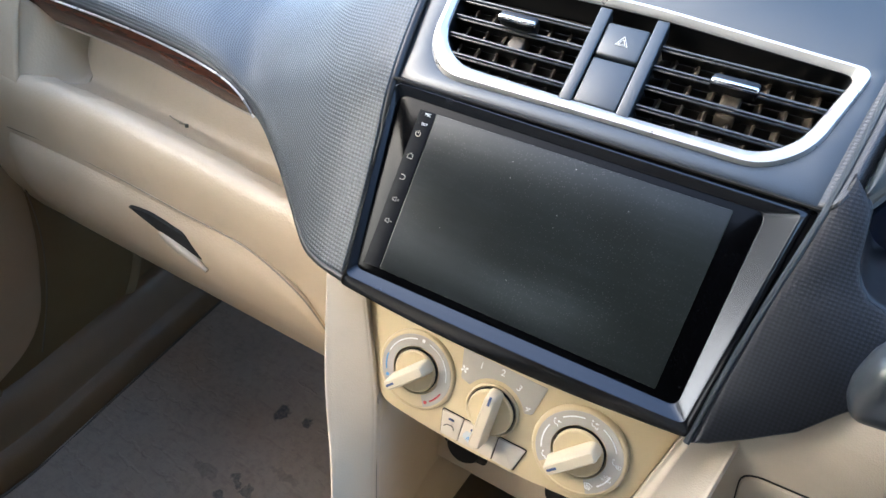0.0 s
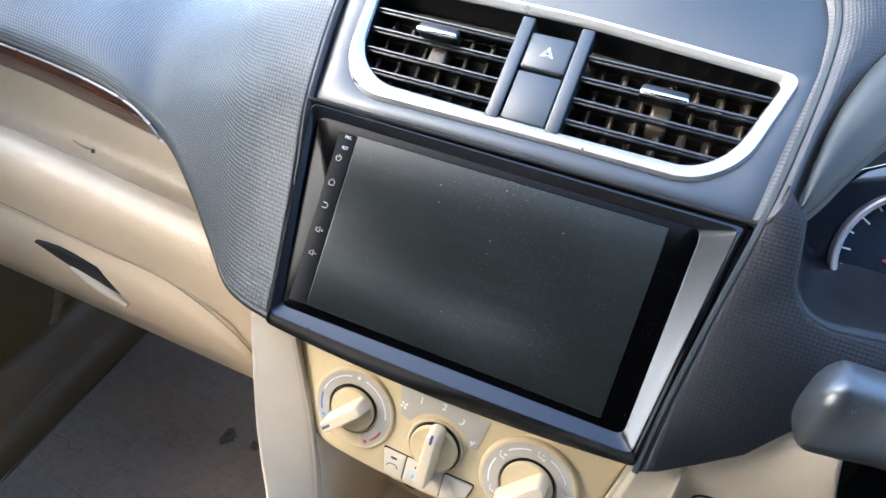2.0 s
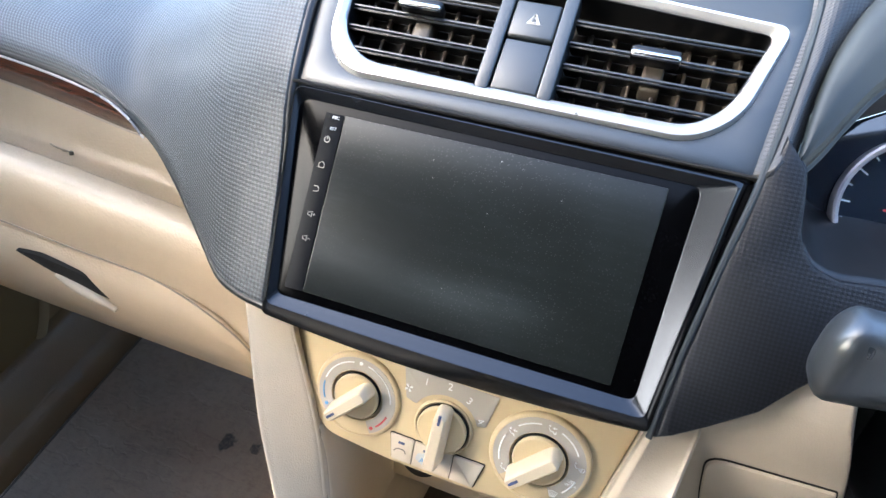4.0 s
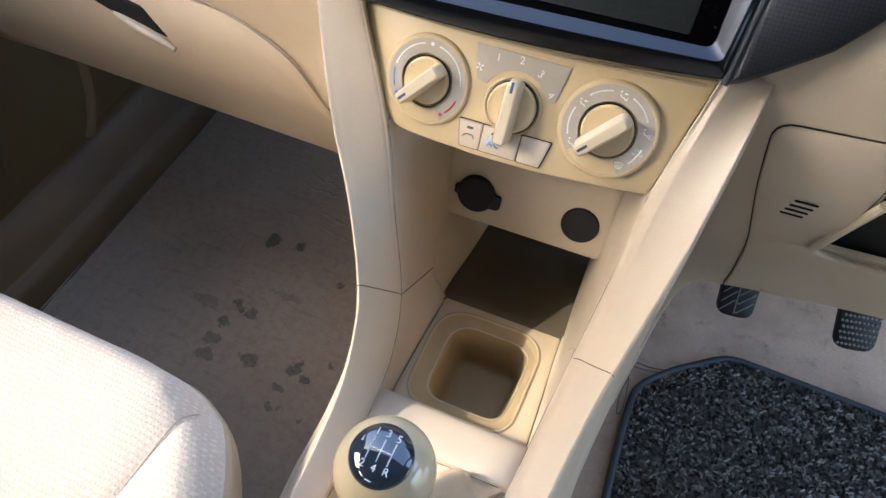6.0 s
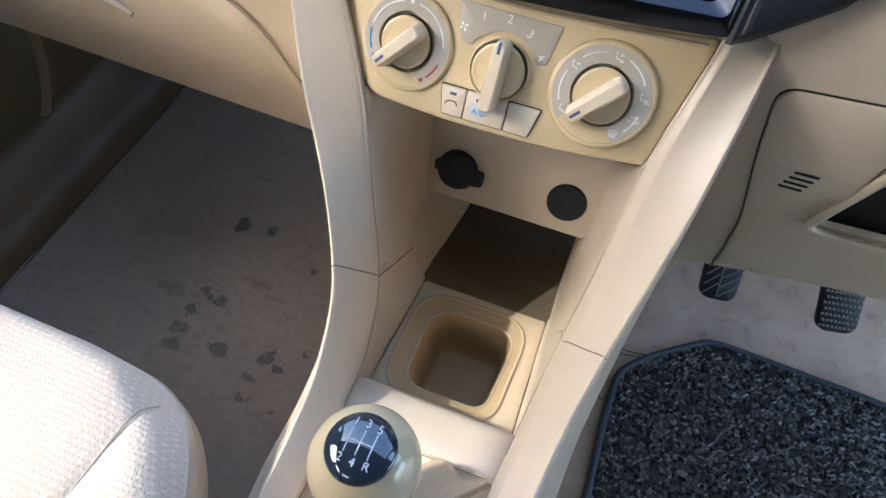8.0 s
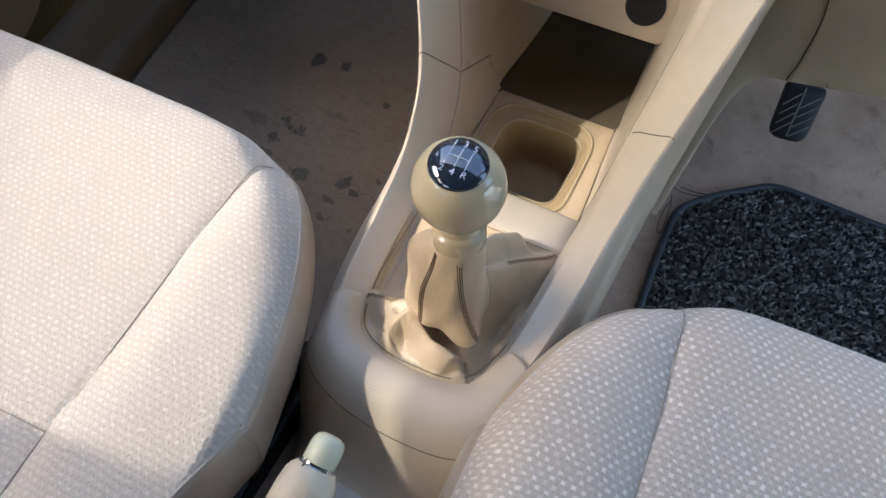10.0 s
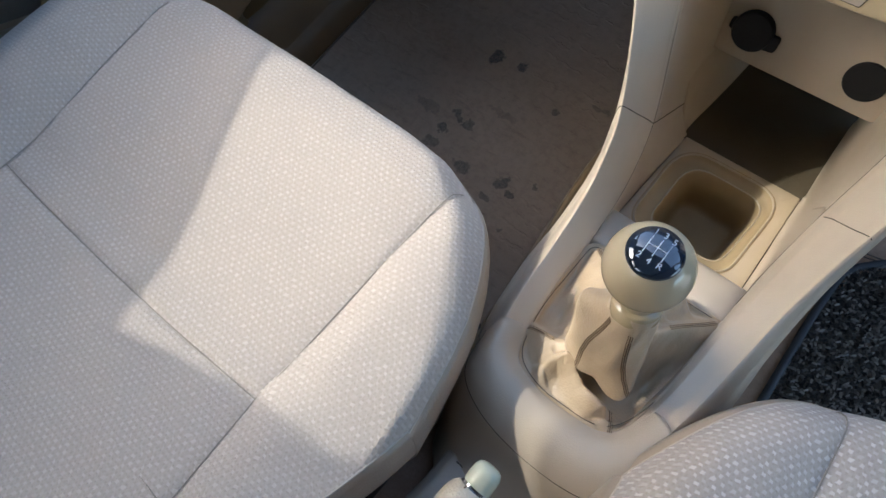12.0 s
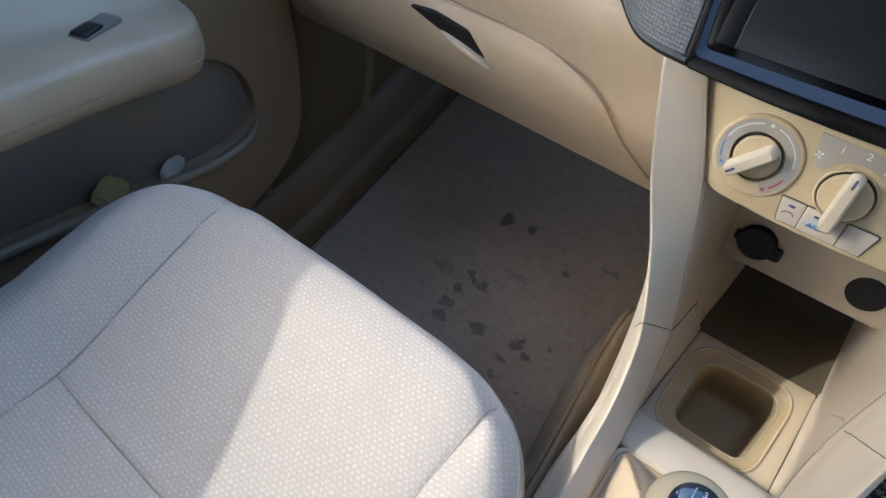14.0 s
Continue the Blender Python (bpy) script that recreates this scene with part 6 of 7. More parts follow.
# the column that hangs from the collar, sagging over to the rear with a pouch towards the passenger
TURNS = (0, 45, 90, 135, 160, 200, 230, 270, 318, 360)
REACH = (
    (0.4100, 0.0118, (1, 1, 1, 1, 1, 1, 1, 1, 1)),
    (0.3975, 0.0137, (1, 1, 1, 1.05, 1.15, 1.08, 1, 1, 1)),
    (0.3850, 0.0150, (1, 1, 1.05, 1.32, 1.72, 1.32, 1, 0.98, 1.0)),
    (0.3700, 0.0170, (1.0, 1.0, 1.08, 1.52, 2.00, 1.40, 1.02, 0.97, 1.03)),
    (0.3570, 0.0190, (1.0, 1.0, 1.1, 1.48, 1.80, 1.42, 1.04, 0.92, 1.06)),
    (0.3450, 0.0208, (1.0, 1.0, 1.1, 1.36, 1.56, 1.36, 1.05, 0.87, 1.16)),
    (0.3350, 0.0220, (0.98, 1.0, 1.12, 1.22, 1.34, 1.28, 1.08, 0.83, 1.28)),
    (0.3280, 0.0225, (0.88, 1.05, 1.2, 1.18, 1.20, 1.22, 1.08, 0.80, 1.32)),
    (0.3240, 0.0215, (0.66, 1.1, 1.25, 1.15, 0.95, 0.95, 0.90, 0.66, 1.12)),
    (0.3210, 0.0180, (0.45, 1.2, 1.35, 1.2, 0.95, 0.75, 0.55, 0.35, 0.60)),
    (0.3160, 0.0150, (0.35, 1.2, 1.4, 1.2, 0.9, 0.6, 0.3, 0.2, 0.3)),
)


def column(t, turn):
    """A place on the column: t from the collar (0) to its foot (1), turn in degrees."""
    f = t * (len(REACH) - 1)
    k = min(int(f), len(REACH) - 2)
    w = ease(f - k) * 0.4 + (f - k) * 0.6

    def reach(row):
        z, r, mult = row
        u = turn % 360
        i = max(n for n in range(9) if TURNS[n] <= u)
        g = (u - TURNS[i]) / (TURNS[i + 1] - TURNS[i])
        m0, m1, m2, m3 = mult[i - 1], mult[i], mult[(i + 1) % 9], mult[(i + 2) % 9]
        v = m1 + 0.5 * g * (m2 - m0 + g * (2 * m0 - 5 * m1 + 4 * m2 - m3 + g * (3 * (m1 - m2) + m3 - m0)))
        return z, r * v

    (z0, r0), (z1, r1) = reach(REACH[k]), reach(REACH[k + 1])
    z, r = z0 + (z1 - z0) * w, r0 + (r1 - r0) * w
    low = ease((0.400 - z) / 0.060)
    cx, cy = 0.0210 - 0.0010 * low, -0.2002 + 0.0042 * low
    a = radians(turn)
    q = Vector((cx + r * math.cos(a), cy + r * math.sin(a), z))
    soft = math.sin(math.pi * min(1.0, t * 1.05))
    # the panel between the seams is pulled a little flat, with slack ripples beside them
    ripple = 0.0010 * math.sin(radians(turn) * 6 + 9 * t) * soft
    return q + Vector((math.cos(a), math.sin(a), 0)) * ripple + noise.noise_vector(q * 50) * 0.0008 * soft


rows_ = [[bm.verts.new(column(k / 90, 360 * i / 120)) for i in range(120)] for k in range(91)]
for a, b in zip(rows_, rows_[1:]):
    for i in range(120):
        bm.faces.new((a[i - 1], a[i], b[i], b[i - 1]))
bmesh.ops.recalc_face_normals(bm, faces=bm.faces[:])
boot = part("boot", bm, m_leather, gear, "wrinkled tan leatherette boot")
boot.matrix_parent_inverse = GB
boot.data.set_sharp_from_angle(angle=radians(80))


def stitch(pts, side_dir, gap=0.0012):
    """A sunk seam with a row of stitches on either side."""
    part("boot_seam", tube(pts, 0.00035, 5, len(pts), smooth=False), m_stitch, boot).matrix_parent_inverse = Matrix()
    for sg in (-1, 1):
        bm = bmesh.new()
        for k in range(len(pts) - 1):
            a, b = pts[k] + side_dir[k] * (sg * gap), pts[k + 1] + side_dir[k + 1] * (sg * gap)
            tube([a, a.lerp(b, 0.68)], 0.00032, 4, 2, extra=bm)
        part("stitching", bm, m_stitch, boot, "brown stitching").matrix_parent_inverse = Matrix()


def column_seam(turns, t0, t1, n):
    pts, dirs = [], []
    for k in range(n):
        f = k / (n - 1)
        t = t0 + (t1 - t0) * f
        u = float(np.interp(f, [i / (len(turns) - 1) for i in range(len(turns))], turns))
        q = column(t, u)
        a = radians(u)
        pts.append(q + Vector((math.cos(a), math.sin(a), 0.2)) * 0.00025)
        dirs.append((column(t, u + 4) - column(t, u - 4)).normalized())
    stitch(pts, dirs)


def slack_seam(line, n):
    pts, dirs = [], []
    for k in range(n):
        p = cr([(x, y, 0) for x, y in line], n)[k]
        nxt = cr([(x, y, 0) for x, y in line], n)[min(n - 1, k + 1)]
        prv = cr([(x, y, 0) for x, y in line], n)[max(0, k - 1)]
        edge_d = min((Vector((q.x, q.y, 0)) - Vector((p.x, p.y, 0))).length for q in base_ring)
        full = (Vector((p.x, p.y, 0)) - Vector((*HEART, 0))).length
        s_ = edge_d / max(1e-6, edge_d + full) / 0.82
        pts.append(Vector((p.x, p.y, 0.3119 + slack(p.x, p.y, s_))))
        d_ = (nxt - prv).normalized()
        dirs.append(Vector((-d_.y, d_.x, 0)))
    stitch(pts, dirs)


column_seam((232, 229, 228, 231, 236, 238), 0.10, 0.74, 28)
column_seam((294, 302, 312, 324, 332), 0.10, 0.76, 28)
slack_seam([(0.0415, -0.161), (0.050, -0.144), (0.058, -0.130), (0.0655, -0.118)], 17)
slack_seam([(-0.012, -0.148), (-0.022, -0.131), (-0.032, -0.119)], 14)
slack_seam([(-0.034, -0.2060), (-0.024, -0.2055), (-0.014, -0.207)], 9)
slack_seam([(0.0485, -0.2315), (0.0455, -0.225), (0.041, -0.218)], 7)
part("boot_edge", tube([(p.x, p.y, 0.3122) for p in resample(BASE, 120)], 0.0003, 6, closed=True, smooth=False), m_seam, gear, "dark joint round the boot").matrix_parent_inverse = GB
BALL = Vector((0.0142, -0.1945, 0.4355))
axis = Matrix.Translation(BALL) @ Vector((0, -0.22, 0.975)).to_track_quat("Z", "Y").to_matrix().to_4x4()
lever = Matrix.Translation(BALL) @ (BALL - Vector((0.0210, -0.2000, 0.397))).to_track_quat("Z", "Y").to_matrix().to_4x4()
R = 0.0236
prof = [(R * math.sin(radians(a)), R * math.cos(radians(a))) for a in range(0, 148, 4)]
prof += [(0.0118, -0.0215), (0.0112, -0.0235), (0.0116, -0.0255), (0.0135, -0.0265), (0.0140, -0.0275), (0.0140, -0.0345), (0.0134, -0.0375), (0.0122, -0.0385), (0.0112, -0.05)]
ball = part("knob", lathe(prof, 64, lever), m_knob, gear, "glossy cream ball knob")
ball.matrix_parent_inverse = GB
badge = part("badge", lathe([(0.0143, R * 0.77), (0.0143, R * 0.815), (0.0137, R * 0.858), (0.010, R * 0.945), (0.006, R * 1.0), (0.003, R * 1.018), (0, R * 1.024)], 48, axis), m_badge, ball, "black shift pattern badge")
badge.matrix_parent_inverse = Matrix()
AX = axis @ pose(0, 0, R * 1.024)


def dome(x, y):
    return -((x * x + y * y) / 0.0142**2) * R * 0.17 + 0.0003


spin = axis.to_3x3().inverted() @ Vector((1, 0, 0))
yaw0 = math.degrees(math.atan2(spin.y, spin.x))
AX = AX @ pose(0, 0, 0, 0, 0, yaw0)
for pts in ([(-0.005, 0.0058), (-0.005, -0.0045)], [(0.0, 0.0058), (0.0, -0.0045)], [(0.005, 0.0058), (0.005, -0.0045)], [(-0.005, 0.0006), (0.005, 0.0006)]):
    part("shift_line", tube([AX @ Vector((p.x, p.y, dome(p.x, p.y))) for p in cr([(*q, 0) for q in pts], 6)], 0.00026, 5, 6), m_print, badge).matrix_parent_inverse = Matrix()
for text, x, y in (("1", -0.005, 0.0080), ("3", 0.0, 0.0085), ("5", 0.005, 0.0080), ("2", -0.0055, -0.0068), ("4", 0.0, -0.0072), ("R", 0.0055, -0.0068)):
    lettering("digit", text, 0.0048, AX @ pose(x, y, dome(x, y) + 0.0002), m_print, badge)

# ---- handbrake ----
hb = thing("handbrake", "beige leatherette handbrake lever, lowered, with a pearly button", "handbrake", at=(0.012, -0.46, 0.27))
YB = base_of(hb)
HP = [(0.0085, -0.3245, 0.3680), (0.0080, -0.350, 0.3585), (0.0082, -0.385, 0.3445), (0.0078, -0.425, 0.3285), (0.0080, -0.462, 0.3130), (0.0085, -0.50, 0.298), (0.009, -0.56, 0.278)]


def grip_r(t):
    """The grip's thickness: a rounded shoulder at the button, fuller towards the base."""
    return float(np.interp(t, (0, 0.012, 0.035, 0.08, 0.3, 0.6, 0.8, 1.0), (0.0096, 0.0116, 0.0131, 0.0140, 0.0149, 0.0154, 0.0165, 0.0165)))


ob = part("grip", tube(HP, grip_r, 24, 60), m_grip, hb, "beige leatherette grip")
ob.matrix_parent_inverse = YB
ob.data.update()
gp = cr(HP, 60)
part("grip_seam", tube([p + Vector((-0.004, 0.006, 0.0135)).normalized() * (grip_r(i / 59) * 0.985) for i, p in enumerate(gp)][3:], 0.0006, 5, 57, smooth=False), m_stitch, ob).matrix_parent_inverse = Matrix()
part("grip_ring", tube([Vector(gp[40]) + Vector((grip_r(40 / 59) * 1.003 * math.cos(a), 0.36 * grip_r(40 / 59) * math.sin(a), 0.95 * grip_r(40 / 59) * math.sin(a))) for a in [2 * math.pi * i / 30 for i in range(30)]], 0.0006, 5, closed=True, smooth=False), m_stitch, ob).matrix_parent_inverse = Matrix()
d = (Vector(HP[0]) - Vector(HP[1])).normalized()
tip = Matrix.Translation(Vector(HP[0])) @ d.to_track_quat("Z", "Y").to_matrix().to_4x4()
part("ring", lathe([(0.0090, -0.002), (0.0090, 0.0002), (0.0082, 0.0006), (0.0081, 0.0018), (0.0075, 0.002), (0, 0.002)], 32, tip), m_chrome, hb, "chrome button stem").matrix_parent_inverse = YB
part("button", lathe([(0.0077, 0.0012), (0.0081, 0.0024), (0.0082, 0.0085), (0.0078, 0.0118), (0.0066, 0.0140), (0.0042, 0.0152), (0, 0.0156)], 32, tip), m_cap, hb, "pearly cream button").matrix_parent_inverse = YB
part("bracket", rbox(0.018, 0.07, 0.05, 0.006, pose(0.0105, -0.462, 0.280, -20, 0, 0)), m_grip, hb, "taupe lever bracket").matrix_parent_inverse = YB

# ---- seats ----
def seat(name, label, cx, mirror, front, cloth, lift, seam_run):
    """Seat cushion with insert, bolsters, seams, piping and vinyl skirt. mirror: -1 or 1, the side where the console is."""
    s = thing(name, label, "car seat", "front seats", at=(cx, -0.4, 0.05))
    SB = base_of(s)
    half_in, half_out = (0.236 if mirror > 0 else 0.218), 0.298
    waist = (1.0, 1.0, 1.0, 0.995, 0.955, 0.893, 0.843) if mirror > 0 else (1.0, 1.0, 1.015, 1.0, 0.955, 0.905, 0.87)

    def hw(x):
        return half_in if x * mirror > 0 else half_out

    def edge_y(x):
        """Front edge of the cushion at x from its middle."""
        a = abs(x) / hw(x)
        if mirror > 0 and x > 0:
            drop = sum(float(np.interp(x + d, (0.09, 0.13, 0.16, 0.18, 0.19, 0.205, 0.215, 0.225, 0.232, 0.236, 0.240), (0.0, 0.0036, 0.0178, 0.036, 0.048, 0.069, 0.090, 0.117, 0.146, 0.172, 0.200))) for d in (-0.006, -0.003, 0.0, 0.003, 0.006)) / 5
            return front - drop - 0.004 * a
        if mirror < 0 and x < 0:
            return front - 0.122 * max(0.0, (a - 0.30) / 0.70) ** 3.1 - 0.003 * a
        return front - 0.135 * max(0.0, (a - 0.36) / 0.64) ** 2.7 - 0.004 * a

    def height(x, y):
        run = front - y
        a = abs(x) / hw(x)
        z = 0.374 - 0.205 * max(0.0, run - 0.055) + 0.16 * max(0.0, run - 0.20) - (0.0 if run > 0.055 else 2.2 * (0.055 - run) ** 2)
        crest = min(a, 0.80) if x * mirror > 0 else a * 1.2
        z += (0.010 if x * mirror > 0 else 0.013) * math.exp(-(((crest - 0.80) / 0.20) ** 2)) * min(1.0, run / 0.12)
        z -= 0.006 * math.exp(-((x / 0.10) ** 2)) * min(1, max(0, run - 0.06) / 0.1)
        return z + lift

    def roll(x):
        """How far the cover drops towards its rim."""
        a = abs(x) / hw(x)
        if x * mirror > 0:
            return 0.006 * max(0.0, (a - 0.74) / 0.26) ** 2 if mirror > 0 else 0.026 * max(0.0, (a - 0.86) / 0.14) ** 2
        return 0.056 * max(0.0, (a - 0.62) / 0.38) ** 4.0

    seam_x = 0.158
    cross = front - 0.227

    def seam_at(y, x=None):
        """Distance of the side seams from the middle; the console side has a course of its own."""
        if x is None or x * mirror > 0:
            return float(np.interp(front - y, (0.0, 0.09, 0.22, 0.30, 0.36, 0.42), seam_run))
        return seam_x - 0.024 * min(1.0, max(0.0, (front - y - 0.03) / 0.2))

    bm = bmesh.new()
    uvl = bm.loops.layers.uv.new("UVMap")
    nx, ny = 150, 170
    back = front - 0.50
    grid = []
    for j in range(ny + 1):
        line = []
        for i in range(nx + 1):
            u = -1 + 2 * i / nx
            x = hw(u) * u
            f = edge_y(x)
            t = j / ny
            y = f + (back - f) * t**1.25
            if x * mirror > 0:
                # the console side bulges, then draws in towards the backrest
                wide = sum(float(np.interp(d - y, (0.20, 0.25, 0.29, 0.335, 0.38, 0.43, 0.52), waist)) for d in (-0.036, -0.018, 0.0, 0.018, 0.036)) / 5
                x *= 1 + (wide - 1) * (abs(u) ** 3)
            z = height(x, y)
            # grooves along the seams
            sa = seam_at(y, x)
            g = math.exp(-(((abs(x) - sa) / 0.0028) ** 2))
            c = math.exp(-(((y - cross - 0.003 * (x / 0.14) ** 2) / 0.0026) ** 2)) if abs(x) < sa else 0.0
            z -= 0.0022 * max(g, c)
            plump = 0.004 * math.exp(-(((abs(x) - sa) / 0.016) ** 2))
            z -= plump
            # soft roll-off towards the rim
            z -= roll(x) * (1 + 0.3 * max(0.0, 1 - (front - y) / 0.22) if x * mirror > 0 else 1)
            turn = min(1.0, max(0.0, (abs(x) / hw(x) - 0.55) / 0.35)) if x * mirror > 0 else 0.0
            fr = max(0.0, 1 - (f - y) / (0.030 + 0.025 * turn))
            z -= (0.040 - (0.028 if mirror > 0 else 0.016) * turn) * fr ** 2.2
            z += 0.0014 * noise.noise(Vector((x * 16, y * 16, cx))) + 0.0005 * noise.noise(Vector((x * 60, y * 60, cx)))
            line.append((x + cx, y, z))
        grid.append(line)
    vs = [[bm.verts.new(p) for p in line] for line in grid]
    for j in range(ny):
        for i in range(nx):
            f = bm.faces.new((vs[j][i], vs[j + 1][i], vs[j + 1][i + 1], vs[j][i + 1]))
            for lp in f.loops:
                lp[uvl].uv = (lp.vert.co.x - cx, lp.vert.co.y * 1.04)
    ob = part("cushion", bm, cloth, s, "flecked woven cushion cover")
    ob.matrix_parent_inverse = SB
    rim = [grid[j][0] for j in range(ny, -1, -1)] + [grid[0][i] for i in range(1, nx)] + [grid[j][nx] for j in range(ny + 1)]
    rim = [Vector(p) for p in rim[::4]]
    # vinyl side skirt below the piping
    loops = []
    for k, (out, down) in enumerate(((0.0, 0.0), (0.003, -0.006), (0.005, -0.03), (0.003, -0.07), (-0.006, -0.12), (-0.02, -0.17), (-0.05, -0.20))):
        lp = []
        for i, p in enumerate(rim):
            a, b = rim[max(0, i - 1)], rim[min(len(rim) - 1, i + 1)]
            t = (b - a).normalized()
            o = Vector((-t.y, t.x, 0))
            mid_ = Vector((cx, -0.35, 0))
            if o.dot(Vector((p.x, p.y, 0)) - mid_) < 0:
                o = -o
            o.normalize()
            full = max(0.0, min(1.0, (o.x * mirror - 0.5) / 0.4))
            swell = ((0.0, 0.001, 0.001, -0.005, -0.013, -0.018, -0.012) if mirror > 0 else (0.0, 0.002, 0.003, 0.004, 0.003, 0.001, 0.0))[k] * full
            lp.append(p + o * (out + swell) + Vector((0, 0, max(down, 0.06 - p.z))))
        loops.append(lp)
    ob2 = part("skirt", sheet(loops, 20, len(rim) * 2, None), m_vinyl, s, "taupe vinyl side skirt", back=0.0)
    ob2.matrix_parent_inverse = SB
    part("piping", tube([p + Vector((0, 0, 0.0)) for p in rim], 0.0007, 8, len(rim) * 2), m_piping, s, "cream piping").matrix_parent_inverse = SB
    # seams as sewn lines in the grooves
    for sg in (-1, 1):
        pts = []
        for k in range(40):
            y = edge_y(seam_x) - 0.012 - (0.46) * k / 39
            x = sg * seam_at(y, sg)
            z = height(x, y) - 0.0062 - roll(x) - 0.040 * max(0.0, 1 - (edge_y(x) - y) / 0.030) ** 2.2
            pts.append((x + cx, y, z + 0.0007))
        part("seam", tube(pts, 0.00045, 6, 80), m_sewn, s).matrix_parent_inverse = SB
    pts = []
    for k in range(30):
        u = -1 + 2 * k / 29
        x = u * seam_at(cross, u)
        y = cross + 0.003 * (x / 0.14) ** 2
        pts.append((x + cx, y, height(x, y) - 0.0022 - 0.004 * math.exp(-(((abs(x) - seam_at(y, x)) / 0.016) ** 2)) + 0.0007))
    part("seam", tube(pts, 0.00045, 6, 60), m_sewn, s).matrix_parent_inverse = SB
    if mirror > 0:
        # short darts behind the cross seam
        for run in ([(-0.119, -0.438), (-0.131, -0.4365), (-0.143, -0.436)], [(-0.112, -0.497), (-0.124, -0.5005), (-0.136, -0.502), (-0.147, -0.501), (-0.153, -0.498)], [(-0.115, -0.471), (-0.122, -0.4715), (-0.129, -0.473)]):
            pts = [(x, y, height(x - cx, y) - 0.004 * math.exp(-(((x - cx - seam_at(y)) / 0.016) ** 2)) + 0.0001) for x, y in run]
            part("dart", tube(pts, lambda t: 0.0006 * (1.1 - t), 6, 24), m_sewn, s).matrix_parent_inverse = SB
    part("seat_base", rbox(0.33, 0.40, 0.10, 0.01, pose(cx, -0.40, 0.105)), m_gap, s, "dark seat frame").matrix_parent_inverse = SB
    return s


seat("passenger_seat", "beige flecked cloth passenger seat cushion, partly in sunlight", -0.278, 1, -0.141, m_cloth, 0.0, (0.158, 0.155, 0.151, 0.160, 0.168, 0.174))
seat("driver_seat", "flecked cloth driver's seat cushion, greyed in colour for its shade", 0.288, -1, -0.122, m_cloth_shade, 0.0, (0.146, 0.141, 0.138, 0.140, 0.142, 0.144))
rail = thing("seat_rail", "black metal seat rail with a release lever beside the console", "seat rail", at=(-0.11, -0.3, 0.06))
for nm, bm in (("track", rbox(0.03, 0.5, 0.05, 0.006, pose(-0.115, -0.42, 0.075, 3, 0, 0))), ("lever", tube([(-0.108, -0.16, 0.128), (-0.104, -0.19, 0.125), (-0.100, -0.25, 0.115), (-0.098, -0.34, 0.105)], 0.009, 10, 20)), ("cover", rbox(0.014, 0.38, 0.12, 0.004, pose(-0.068, -0.44, 0.155, 2, 0, 0))), ("end_stop", rbox(0.022, 0.03, 0.03, 0.005, pose(-0.104, -0.165, 0.125, 20, 0, 0)))):
    part(nm, bm, m_black, rail).matrix_parent_inverse = base_of(rail)

# ---- seat belt buckles ----
def buckle(origin, ex, ey):
    """Origin: middle of the red face. ex: across, ey: along the long side."""
    x, y = Vector(ex).normalized(), Vector(ey).normalized()
    zc = x.cross(y).normalized()
    y = zc.cross(x)
    m = Matrix((x, y, zc)).transposed().to_4x4()
    m.translation = origin
    b = thing("belt_buckle", "grey-beige seat belt buckle with a red release button", "seat belt buckle", "seat belt buckles", at=tuple(m @ Vector((0, 0, -0.06))))
    BB = base_of(b)

    def bp(name, bm, mat, label="", parent=None):
        ob = part(name, bm, mat, parent or b, label)
        ob.matrix_parent_inverse = BB if parent is None else Matrix()
        return ob

    w, l = 0.0115, 0.0190
    loops = []
    for z, sw, sl, sh in ((0.0006, 0.90, 0.94, 0), (0.0012, 0.97, 0.985, 0), (-0.001, 1.0, 1.0, 0), (-0.02, 1.08, 1.02, 0), (-0.045, 1.10, 1.0, -0.002), (-0.058, 1.06, 0.96, -0.003), (-0.063, 0.92, 0.86, -0.003)):
        lp = rpoly([(-w * sw, -l * sl + sh), (w * sw, -l * sl + sh), (w * sw, l * sl + sh), (-w * sw, l * sl + sh)], 0.004, 5)
        loops.append([m @ Vector((px, py, z)) for px, py in lp])
    body = bp("body", rings(loops, False, True), plastic("grey_beige_buckle_plastic", (0.37, 0.33, 0.245), 0.4, 1200, 0.1), "grey-beige buckle body")
    red = rpoly([(-w * 0.93, -l * 0.95), (w * 0.93, -l * 0.95), (w * 0.93, l * 0.95), (-w * 0.93, l * 0.95), (-w * 0.93, l * 0.62), (-w * 0.12, l * 0.62), (-w * 0.05, -l * 0.70), (-w * 0.93, -l * 0.74)], 0.0014, 3)
    rb = bp("release_button", plate(red, 0.004, 0.0008, place=m @ pose(0, 0, 0.0012)), m_red, "red release button")
    bp("tongue_slot", plate(rpoly([(-w * 0.92, -l * 0.78), (0, -l * 0.78), (0, l * 0.67), (-w * 0.92, l * 0.67)], 0.001, 2), 0.002, 0.0002, place=m @ pose(0, 0, -0.0035)), m_gap, "dark tongue slot", rb)
    lettering("word", "PRESS", 0.0062, m @ pose(w * 0.42, 0.0, 0.0013, 0, 0, 90), plastic("dull_red_print", (0.42, 0.02, 0.02), 0.5), rb)
    bp("side_joint", tube([m @ Vector((-w * 1.02, -l * 0.45, -0.002)), m @ Vector((-w * 1.06, -l * 0.45, -0.03)), m @ Vector((-w * 0.93, -l * 0.40, -0.058))], 0.0006, 5, 16), m_gap, "", body)
    bp("stalk", tube([m @ Vector((0, -0.002, -0.06)), m @ Vector((0.0, -0.004, -0.09)), m @ Vector((0.002, -0.006, -0.16))], 0.0085, 10, 12), m_rubber, "black buckle stalk")
    return b


